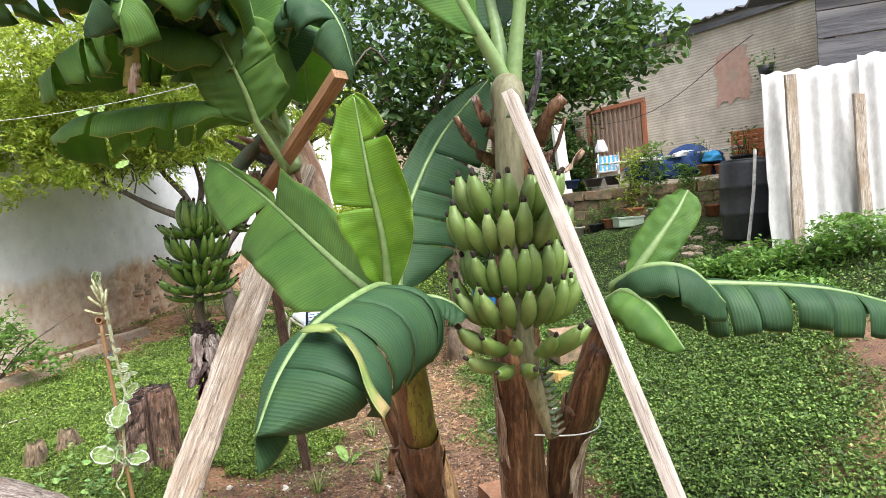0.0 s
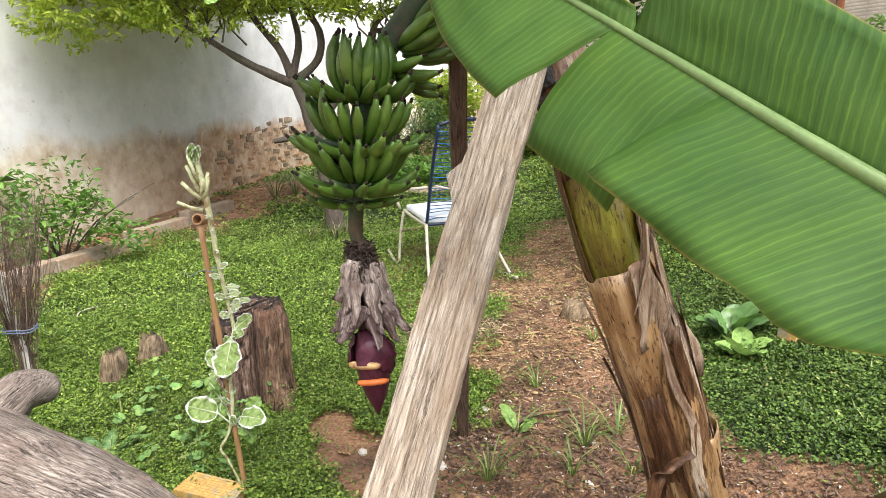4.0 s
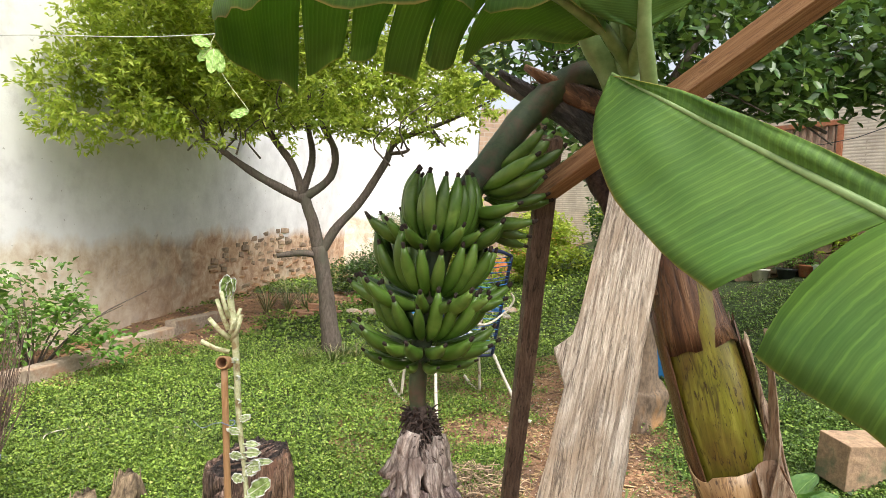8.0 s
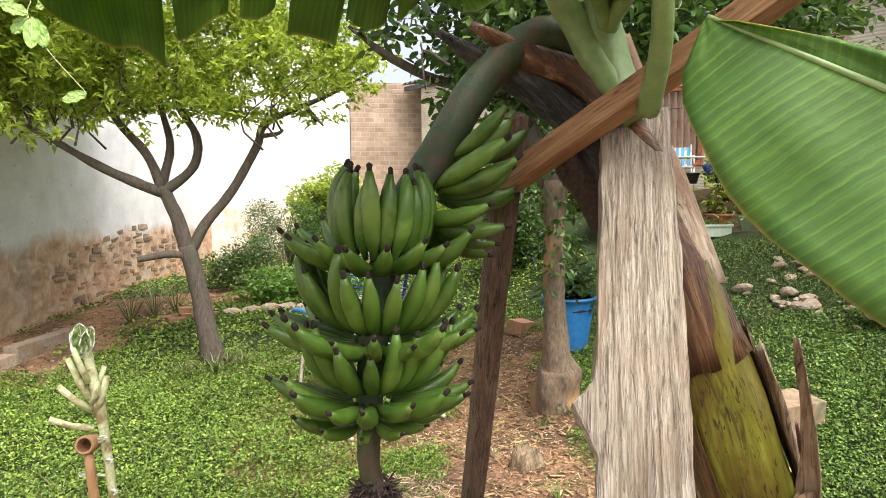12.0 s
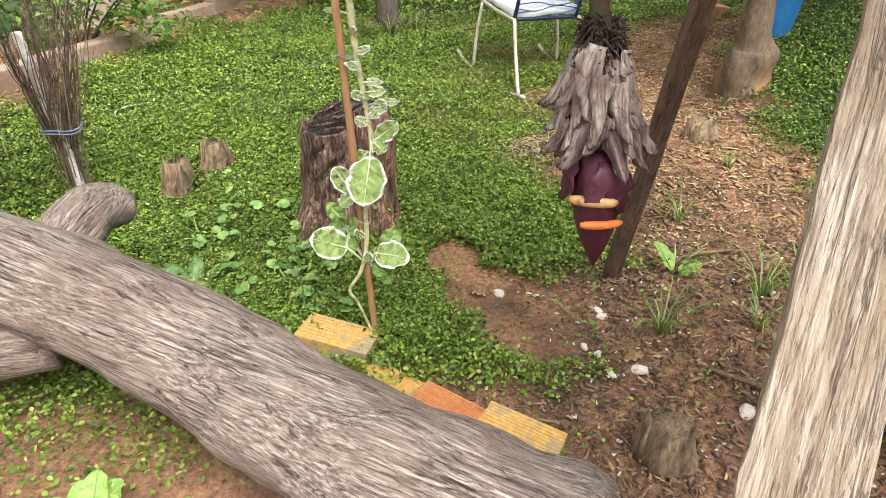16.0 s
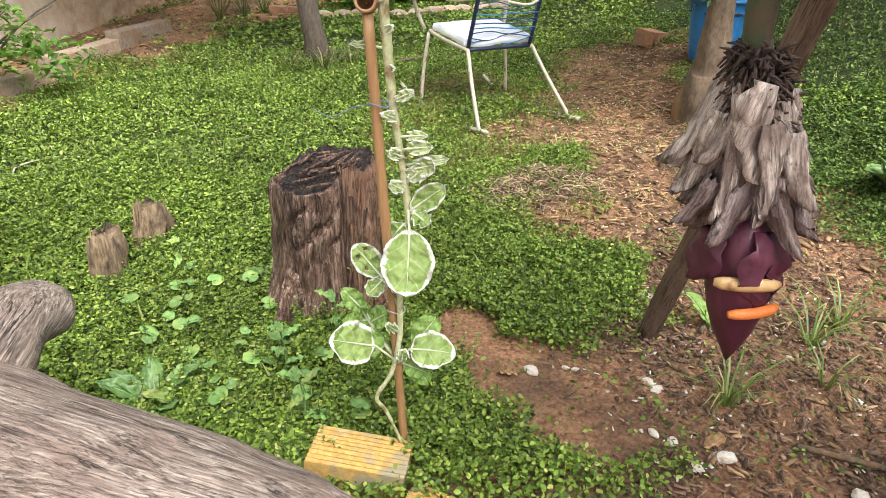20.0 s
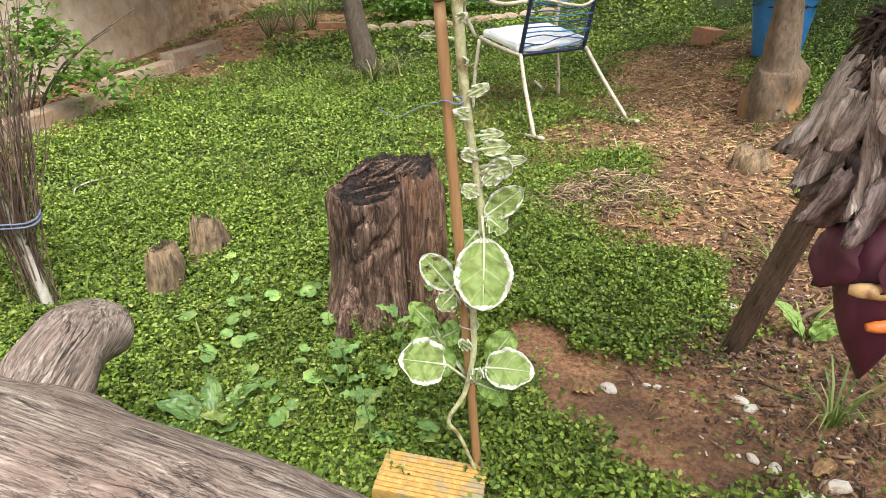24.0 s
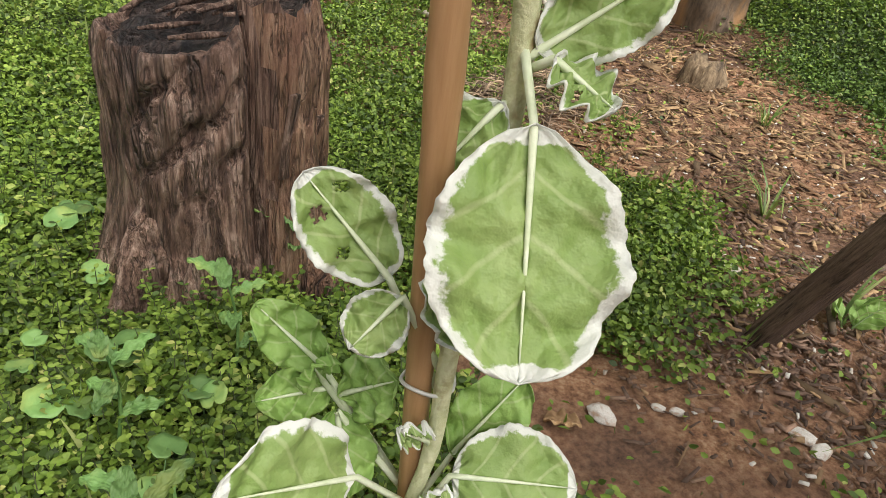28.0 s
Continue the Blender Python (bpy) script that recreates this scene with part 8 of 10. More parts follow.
def grooved_brick(x, y, sx, sy, sz, yaw, mat, label, lift=0.0, tilt=0.0):
    """A ceramic block with shallow grooves along its faces."""
    bm = bmesh.new()
    n = 9
    prof = []
    for i in range(n * 2 + 1):
        prof.append((-sy / 2 + sy * i / (2 * n), sz / 2 - (0.004 if i % 2 else 0)))
    outline = prof + [(sy / 2, -sz / 2), (-sy / 2, -sz / 2)]
    a = [bm.verts.new((-sx / 2, y_, z_)) for y_, z_ in outline]
    b = [bm.verts.new((sx / 2, y_, z_)) for y_, z_ in outline]
    k = len(outline)
    for i in range(k):
        bm.faces.new((a[i], b[i], b[(i + 1) % k], a[(i + 1) % k]))
    bm.faces.new(a[::-1])
    bm.faces.new(b)
    for v in bm.verts:
        v.co += noise.noise_vector(v.co * 20) * 0.003
    bmesh.ops.recalc_face_normals(bm, faces=bm.faces)
    ob = part("edging_brick", bm, M[mat], None, at=Matrix.Translation(G(x, y, sz / 2 - 0.02 + lift)) @ pose(0, 0, 0, 0, tilt, yaw))
    return tagged(ob, label, "brick", "bricks edging the bed")


grooved_brick(-0.138, 0.073, 0.27, 0.14, 0.10, -20, "clay_pale", "mossy ochre ceramic brick beside the cane", 0.02, 4)
grooved_brick(0.06, -0.105, 0.20, 0.08, 0.06, -33, "clay_pale", "ochre brick edging the bed along the log", 0.0, 5)
grooved_brick(0.235, -0.245, 0.22, 0.095, 0.07, -33, "clay_red", "reddish brick edging the bed along the log", 0.0, 6)
grooved_brick(0.44, -0.375, 0.25, 0.12, 0.085, -30, "clay_pale", "pale ochre grooved brick at the end of the bed", 0.0, 5)
loose_brick("loose_brick", 1.37, -0.68, 0.20, 0.10, 0.055, 3, "clay", "flat reddish brick lying on the mulch")
loose_brick("clay_block", 3.33, 1.42, 0.44, 0.24, 0.27, 4, "terra_block", "worn clay building block lying on the grass", 0.0, 0, 4)
loose_brick("loose_brick", 3.05, 1.08, 0.20, 0.12, 0.09, 22, "clay_pale", "ochre brick tilted on the grass", 0.0, 8)
loose_brick("stone_block", 3.02, 4.58, 0.24, 0.2, 0.15, 30, "clay", "broken reddish brick lump under the tree", 0.0, 6, 5)


def hollow_brick(x, y, yaw):
    base = G(x, y)
    t = thing("hollow_brick", Matrix.Translation(base) @ pose(0, 0, 0, 4, 0, yaw), "red hollow ceramic brick standing beside the banana stems", "brick")
    w, d, h = 0.14, 0.19, 0.19
    for z in (0.006, h / 2, h - 0.006):
        part("web", box(w, d, 0.012, 0.002, (0, 0, z)), M["clay"], t)
    for x2 in (-w / 2 + 0.006, -w / 6, w / 6, w / 2 - 0.006):
        part("web", box(0.012, d, h - 0.03, 0.002, (x2, 0, h / 2)), M["clay"], t)


hollow_brick(2.04, -0.62, 12)
bk = bpy.data.meshes.new("edge_brick")
bm = box(0.22, 0.11, 0.075, 0.008, wear=0.008, cuts=2)
bm.to_mesh(bk)
bm.free()
bk.materials.append(M["clay"])
rnd = random.Random(77)
for i, (x, y, yaw, z) in enumerate([(-0.72, 7.2, 4, 0), (-0.47, 7.22, -3, 0), (-0.24, 7.24, 8, 0), (-0.5, 7.25, 6, 0.075), (-0.3, 7.26, -4, 0.07), (-0.62, 7.05, 20, 0)]):
    o = tagged(new("edge_brick", bk), "rough red brick stacked at the edge of the back bed", "brick", "bricks at the back bed")
    o.matrix_basis = Matrix.Translation(G(x, y, 0.035 + z)) @ pose(0, 0, 0, rnd.uniform(-3, 3), rnd.uniform(-3, 3), yaw)


def stone_mesh(seed, sx, sy, sz):
    bm = bmesh.new()
    bmesh.ops.create_icosphere(bm, subdivisions=2, radius=0.5)
    for v in bm.verts:
        v.co *= 1 + 0.35 * noise.noise(v.co * 2.2 + Vector((seed, 0, 0)))
        v.co = Vector((v.co.x * sx, v.co.y * sy, v.co.z * sz))
    me = bpy.data.meshes.new("stone")
    bm.to_mesh(me)
    bm.free()
    return me


STONES = [stone_mesh(i * 4.1, 1.0, 0.7, 0.45) for i in range(4)]
for me_ in STONES:
    me_.materials.append(M["stone"])
for k in range(11):
    x = 0.05 + k * 0.24
    y = 7.35 + 0.12 * math.sin(k) + k * 0.05
    o = tagged(new("edging_stone", STONES[k % 4]), "flat rough stone edging the back bed", "stone", "stones round the back bed")
    o.matrix_basis = Matrix.Translation(G(x, y, 0.04)) @ pose(0, 0, 0, 0, 0, rnd.uniform(-25, 25)) @ Matrix.Diagonal((0.28, 0.26, 0.26, 1))
# rubble heap below the barrel
for k in range(46):
    x, y = rnd.uniform(4.7, 6.0), rnd.uniform(2.1, 3.6)
    s = rnd.uniform(0.08, 0.22)
    o = tagged(new("rubble_stone", STONES[k % 4]), "pale broken stone lying on the slope below the barrel", "stone", "rubble on the slope")
    o.matrix_basis = Matrix.Translation(G(x, y, 0.02)) @ pose(0, 0, 0, rnd.uniform(-15, 15), rnd.uniform(-15, 15), rnd.uniform(0, 180)) @ Matrix.Diagonal((s, s, s, 1))
pale = [m_.copy() for m_ in STONES]
for me_ in pale:
    me_.materials.clear()
    me_.materials.append(M["pebble"])
for k, (x, y, s) in enumerate([(0.85, 0.30, 0.055), (0.86, 0.26, 0.05), (0.80, -0.08, 0.05), (0.78, 0.02, 0.045), (0.90, -0.06, 0.07), (0.74, 0.06, 0.04), (1.13, 0.84, 0.06), (0.48, 0.43, 0.06), (0.60, 0.42, 0.03), (0.63, 0.40, 0.03), (1.2, -0.25, 0.07), (1.35, -0.3, 0.05), (1.05, 1.25, 0.06), (1.5, 0.1, 0.05), (1.62, 0.4, 0.05)]):
    o = tagged(new("white_stone", pale[k % 4]), "small white stone lying on the dark mulch", "stone", "white stones on the mulch")
    o.matrix_basis = Matrix.Translation(G(x, y, s * 0.14)) @ pose(0, 0, 0, rnd.uniform(-10, 10), 0, rnd.uniform(0, 180)) @ Matrix.Diagonal((s, s, s, 1))

# orange boards along the upper bed
a, b = Vector((2.75, 11.2, 0)), Vector((5.0, 12.0, 0))
for k in range(6):
    p = a + (b - a) * ((k + 0.5) / 6)
    bm = box(0.37, 0.04, 0.34, 0.006)
    o = tagged(part("edging_tile", bm, M["clay_orange"], None, at=Matrix.Translation((p.x, p.y, float(g(p.x, p.y)) + 0.2 + 0.03 * k)) @ pose(0, 0, 0, 2 * math.sin(k), 1.5, 19)), "orange clay slab edging the raised bed", "tile", "orange slabs of the raised bed")


# ---- rose bush beside the log ----
def rose_bush():
    base = G(-1.85, 0.72)
    t = thing("rose_bush", base, "straggly rose bush with long bare canes and dark leaves", "bush")
    L = lambda p: Vector(p) - base
    rnd = random.Random(15)
    trunk = smooth_path([L(p) for p in [(-1.80, 0.74, -0.06), (-1.95, 0.76, 0.6), (-2.1, 0.78, 1.15), (-2.26, 0.8, 1.65), (-2.4, 0.8, 2.0)]], 5)
    part("stem", tube(trunk, lerp_list([0.036, 0.034, 0.032, 0.028, 0.02], len(trunk)), 10, 0.15, 15), M["bark_pale"], t)
    canes = [[(-1.82, 0.72, 0), (-1.72, 0.75, 0.6), (-1.66, 0.78, 1.0), (-1.63, 0.8, 1.2)], [(-1.85, 0.7, 0), (-2.0, 0.62, 0.5), (-2.25, 0.5, 0.95), (-2.4, 0.4, 1.2)], [(-1.8, 0.7, 0), (-1.95, 0.5, 0.45), (-2.15, 0.2, 0.85)], [(-1.78, 0.72, 0), (-1.62, 0.62, 0.3), (-1.9, 0.4, 0.62), (-2.3, 0.2, 0.8)],
             [(-2.1, 0.78, 1.15), (-1.9, 0.8, 1.5), (-1.65, 0.85, 1.66), (-1.45, 0.86, 1.62)], [(-2.2, 0.8, 1.5), (-2.0, 0.85, 1.95), (-1.8, 0.9, 2.2), (-1.72, 0.9, 2.3)], [(-2.2, 0.8, 1.5), (-2.3, 0.8, 2.0), (-2.1, 0.85, 2.45), (-1.95, 0.9, 2.5)], [(-1.9, 0.76, 0.5), (-1.6, 0.9, 0.75), (-1.45, 0.95, 1.05)], [(-1.95, 0.74, 0.6), (-1.8, 0.9, 0.95), (-1.72, 0.95, 1.35)]]
    cen, tips = [], []
    for c in canes:
        q = smooth_path([L(p) for p in c], 6)
        part("cane", tube(q, lerp_list([0.009, 0.007, 0.003], len(q)), 6, 0.1, 20), M["bark"] if c[0][2] < 0.4 else M["shrub_stem"], t)
        for k in range(6, len(q)):
            for j in range(6):
                d = Vector((rnd.uniform(-1, 1), rnd.uniform(-1, 1), rnd.uniform(-0.5, 0.6)))
                cen.append(q[k] + d * 0.035)
                tips.append(d)
    for k in range(1100):
        c = rnd.choice([(-2.2, 0.8, 1.75), (-2.3, 0.75, 1.3), (-2.25, 0.8, 2.2), (-2.35, 0.7, 0.95), (-1.7, 0.8, 1.2), (-2.1, 0.85, 1.5)])
        d = Vector((rnd.gauss(0, 1), rnd.gauss(0, 1), rnd.gauss(-0.2, 0.7)))
        cen.append(L(c) + d * 0.13)
        tips.append(d)
    rng = np.random.default_rng(4)
    part("foliage", leaf_cloud("foliage", np.array(cen), rng.uniform(0.05, 0.09, len(cen)), rng=rng, aspect=0.55, up=0.3, tips=np.array(tips)), M["rose_leaf"], t)


M["shrub_stem"] = surface("green_cane", (0.05, 0.07, 0.03), (0.12, 0.13, 0.06), scale=30, rough=0.6, bump=0.1)
rose_bush()


def rosette(name, x, y, n, ln, w, mat, label, category, tilt=0.7, seed=0, group=""):
    """A low plant of broad leaves round one root."""
    base = G(x, y)
    t = thing(name, base, label, category, group)
    rnd = random.Random(seed)
    for k in range(n):
        a = k * 2.4 + rnd.uniform(-0.3, 0.3)
        el = tilt + rnd.uniform(-0.25, 0.25)
        l = ln * rnd.uniform(0.7, 1.1)
        d = Vector((math.cos(a) * math.cos(el), math.sin(a) * math.cos(el), math.sin(el)))
        me, rib = ovate(d * (l * 0.2) + Vector((0, 0, 0.0)), d * l + Vector((0, 0, 0.0)), w * rnd.uniform(0.8, 1.1), Vector((-d.x, -d.y, 1.2)), cup=0.15, curl=0.2, seed=k + seed, wav=0.004)
        lf = part("leaf", me, M[mat], t)
        part("midrib", tube([Vector((0, 0, -0.02))] + rib, lerp_list([0.003, 0.002, 0.0006], len(rib) + 1), 5), M["rib"], lf)


rosette("lettuce_plant", -1.14, -0.70, 11, 0.26, 0.08, "kale_plain", "bright green lettuce growing in the bare earth", "lettuce", 0.9, 1)
rosette("lily_plant", -0.745, 0.475, 11, 0.20, 0.034, "lily_leaf", "low plant with long smooth pointed leaves beside the log", "plant", 0.62, 2)
rosette("yellowing_seedling", -0.655, 0.45, 6, 0.17, 0.030, "tear_yellow", "small yellowing seedling beside the log", "plant", 0.7, 7)
rosette("squash_seedling", 2.70, 1.05, 5, 0.24, 0.07, "kale_plain", "young broad-leaved plant beside the banana stem", "plant", 0.8, 3)
rosette("taro_plant", 2.75, 1.3, 7, 0.32, 0.085, "lily_leaf", "dark leafy seedling behind the banana stem", "plant", 0.9, 5)
rosette("pepper_plant", -0.70, -0.62, 8, 0.14, 0.04, "kale_plain", "small leafy weed with pink flowers in bare earth", "weed", 0.8, 6)


def disc_leaf(r, seed):
    """A flat round leaf, notched at its stalk, with a faintly scalloped edge."""
    V, F = [Vector((0, 0, -0.004))], []
    n = 28
    for ring, q in enumerate((0.35, 0.7, 1.0)):
        for k in range(n):
            a = 2 * math.pi * k / n
            notch = 1 - 0.55 * math.exp(-(math.atan2(math.sin(a - 3.14), math.cos(a - 3.14)) / 0.22) ** 2)
            rr = r * q * notch * (1 + 0.05 * math.cos(a * 8 + seed) * q)
            V.append(Vector((rr * math.cos(a), rr * math.sin(a), r * 0.16 * q * q * math.sin(a * 4 + seed) * 0.4 + r * 0.10 * q * q)))
    for k in range(n):
        F.append((0, 1 + k, 1 + (k + 1) % n))
        for j in (0, 1):
            a, b = 1 + j * n + k, 1 + j * n + (k + 1) % n
            F.append((a, a + n, b + n, b))
    return V, F


def round_weed(x, y, seed):
    base = G(x, y)
    t = thing("round_leaf_weed", base, "weed with flat round pale green leaves in the ground cover", "weed", "round-leaved weeds")
    rnd = random.Random(seed)
    for k in range(rnd.randint(2, 3)):
        a = rnd.uniform(0, 6.283)
        d = rnd.uniform(0.01, 0.06)
        top = Vector((math.cos(a) * d, math.sin(a) * d, rnd.uniform(0.06, 0.11)))
        at = Matrix.Translation(top) @ Matrix.Rotation(rnd.uniform(0, 6.28), 4, "Z") @ Matrix.Rotation(rnd.uniform(-0.4, 0.4), 4, "X") @ Matrix.Rotation(rnd.uniform(-0.4, 0.4), 4, "Y")
        lf = part("leaf", disc_leaf(rnd.uniform(0.018, 0.036), seed + k), M["weed_round"], t, at=at)
        lf.modifiers.new("thick", "SOLIDIFY").thickness = 0.0008
        part("leaf_stalk", tube([Vector((0, 0, -0.02)), top * 0.5 + Vector((0, 0, 0.01)), top], [0.0015, 0.0013, 0.001], 5), M["lily_leaf"], t)


for k, (x, y) in enumerate([(-0.58, 0.50), (-0.52, 0.41), (-0.66, 0.62), (-0.72, 1.09), (-0.49, 1.05), (-0.29, 0.39), (-0.60, 1.1), (-0.75, 0.95), (-0.49, 0.69), (-0.42, 0.55), (-0.82, 0.78), (-0.36, 0.9), (-0.22, 0.55), (-0.9, 1.05), (-0.33, 0.68), (-0.12, 0.30), (-0.68, 0.80), (-0.42, 1.2)]):
    round_weed(x, y, 20 + k)


def tall_weed(x, y, h, seed):
    """A thin upright weed with lobed leaves near its top."""
    base = G(x, y)
    t = thing("tall_weed", base, "thin upright weed with lobed yellow-green leaves", "weed", "tall thin weeds")
    rnd = random.Random(seed)
    q = smooth_path([Vector((0, 0, -0.02)), Vector((0.02, 0.03, h * 0.5)), Vector((0.0, 0.06, h))], 4)
    part("stem", tube(q, lerp_list([0.004, 0.003, 0.0015], len(q)), 6), M["lily_leaf"], t)
    for k in range(7):
        s = q[3 + k % 6]
        a = k * 2.2 + rnd.uniform(-0.3, 0.3)
        e = s + Vector((math.cos(a) * 0.07, math.sin(a) * 0.07, rnd.uniform(-0.02, 0.04)))
        me, rib = ovate(s, e, 0.014, (0, 0, 1), seed=k, wav=0.004)
        part("leaf", me, M["weed_round"], t)


def fallen_leaf(x, y, ln, w, yaw, mat, label):
    base = G(x, y, 0.012)
    me, rib = ovate((0, 0, 0.0), (ln, 0, 0.004), w, (0, 0, 1), cup=0.3, seed=x * 9)
    ob = part("fallen_leaf", me, M[mat], None, at=Matrix.Translation(base) @ pose(0, 0, 0, 4, -3, yaw))
    ob.modifiers.new("thick", "SOLIDIFY").thickness = 0.001
    tagged(ob, label, "leaf", "fallen leaves")


fallen_leaf(0.30, 0.135, 0.11, 0.011, -4, "tear_yellow", "long yellowing leaf lying on the red earth")
fallen_leaf(0.36, 0.44, 0.07, 0.016, -30, "chips", "pale dry leaf lying on the red earth")
fallen_leaf(0.95, 1.05, 0.09, 0.022, 40, "chips", "dry tan leaf lying on the mulch")
fallen_leaf(1.15, 0.98, 0.10, 0.02, 100, "tear_yellow", "yellow-green leaf lying on the mulch")
fallen_leaf(0.86, -0.02, 0.08, 0.02, 15, "chips", "dry tan leaf lying on the mulch")
rosette("broadleaf_sprout", 1.26, 0.56, 2, 0.17, 0.045, "kale_plain", "short cut sprout with a broad leaf in the mulch", "plant", 0.9, 9)
tall_weed(-0.36, 0.52, 0.22, 1)
tall_weed(-0.18, 0.62, 0.26, 2)
tall_weed(-0.78, 1.2, 0.2, 3)
tall_weed(-0.30, 0.25, 0.24, 4)
tall_weed(-0.05, 0.85, 0.2, 5)


# ---- grass tufts on the mulch ----
def tuft(x, y, n, h, seed, mat="grass"):
    base = G(x, y)
    rng = np.random.default_rng(seed)
    V, F = [], []
    for k in range(n):
        a = rng.uniform(0, 6.283)
        l = h * rng.uniform(0.6, 1.1)
        out = rng.uniform(0.5, 1.5)
        d = Vector((math.cos(a), math.sin(a), 0))
        s = d.cross(Vector((0, 0, 1))) * 0.004
        pts = [Vector((0, 0, -0.01)) + d * 0.008, d * (l * out * 0.35) + Vector((0, 0, l * 0.5)), d * (l * out * 0.75) + Vector((0, 0, l * 0.75)), d * (l * out * 1.15) + Vector((0, 0, l * 0.62))]
        o = len(V)
        for i, p in enumerate(pts):
            w = (1.0, 0.9, 0.6, 0.08)[i]
            V += [p - s * w, p + s * w]
        F += [(o, o + 1, o + 3, o + 2), (o + 2, o + 3, o + 5, o + 4), (o + 4, o + 5, o + 7, o + 6)]
    ob = part("grass_tuft", (V, F), M[mat], None, at=Matrix.Translation(base))
    tagged(ob, "small tuft of long green grass on the mulch", "grass", "grass tufts")


for i, (x, y, n, h) in enumerate([(1.06, 0.17, 22, 0.19), (1.27, 0.60, 14, 0.16), (1.47, 1.08, 16, 0.16), (1.57, 0.41, 20, 0.20), (1.76, 0.49, 18, 0.19), (1.45, 0.19, 16, 0.18), (1.74, 0.18, 14, 0.17), (1.75, -0.1, 10, 0.14), (2.0, 1.7, 16, 0.14), (-0.05, 4.75, 40, 0.28), (0.2, 4.9, 30, 0.22), (-0.35, 4.85, 30, 0.24), (0.05, 5.0, 30, 0.26), (1.55, -1.0, 14, 0.18), (2.35, 2.65, 12, 0.12)]):
    tuft(x, y, n, h, i, "strap" if y > 4 else "grass")

# long-leaved clump by the wall
for x, y in ((-0.95, 7.6), (-0.7, 7.75), (-1.2, 7.3), (0.9, 9.9), (0.5, 9.8)):
    tuft(x, y, 45, 0.6 if y < 9 else 1.3, int(abs(x) * 100), "strap")

# ---- odds and ends on the lawn ----
def rod_thing(name, pts, r, mat, label, category, n=6, seg=7):
    q = smooth_path(pts, n)
    o = Vector(q[0])
    return tagged(part(name, tube([p - o for p in q], r, seg, 0.1, 20), M[mat], None, at=Matrix.Translation(o)), label, category)


rod_thing("garden_hose", [G(-1.72, 2.3, 0.01), G(-1.85, 2.55, 0.05), G(-1.7, 2.75, 0.04), G(-1.4, 2.75, 0.03), G(-1.15, 2.78, 0.028), G(-0.95, 2.8, 0.01)], 0.005, "metal_old", "pale garden hose lying in the weeds", "hose")
rod_thing("fallen_branch", [G(0.0, 4.6, 0.03), G(0.5, 4.75, 0.05), G(1.0, 5.0, 0.06), G(1.3, 5.1, 0.04)], 0.013, "bark_pale", "thin dry branch lying on the lawn", "branch")
rod_thing("fallen_branch", [G(1.2, 0.55, 0.015), G(1.35, 0.7, 0.03), G(1.6, 0.75, 0.02)], 0.009, "bark_pale", "short dry stick on the mulch", "branch")
rod_thing("fallen_branch", [G(1.15, -0.05, 0.02), G(1.4, -0.2, 0.03), G(1.6, -0.35, 0.02)], 0.010, "bark_pale", "dry stick beside the banana stem", "branch")
wire = [(-4.2, 3.4, 2.75), (-2.5, 3.0, 2.87), (-1.4, 3.0, 2.95), (-0.5, 3.0, 3.08), (0.8, 2.9, 3.3), (1.9, 2.9, 3.4)]
rod_thing("clothes_line", wire, 0.0035, "wire", "pale line strung from the wall to the tree", "line")


def line_leaves():
    base = Vector((-0.95, 3.0, 2.9))
    t = thing("vine_sprig", base, "sprig of large pale leaves hanging from the line", "vine")
    for b, tip, w in (((0.0, 0, 0.02), (-0.14, -0.03, 0.06), 0.045), ((0, 0, 0), (-0.10, 0.02, -0.10), 0.04), ((0.02, 0, 0), (0.09, -0.02, -0.18), 0.05), ((0.02, 0, 0.0), (0.02, -0.05, -0.2), 0.045), ((0.3, 0, -0.45), (0.16, 0, -0.50), 0.04), ((0.05, 0, 0.05), (0.12, 0, 0.12), 0.03)):
        me, rib = ovate(b, tip, w, (0.1, -0.9, 0.4), seed=tip[0] * 40)
        lf = part("leaf", me, M["kale_plain"], t)
        part("midrib", tube(rib, lerp_list([0.003, 0.001], len(rib)), 5), M["kale_stem"], lf)
    part("stem", tube(smooth_path([(0.02, 0, 0.1), (0.0, 0, 0.0), (0.1, 0, -0.2), (0.3, 0, -0.45)], 5), 0.003, 5), M["kale_stem"], t)


line_leaves()


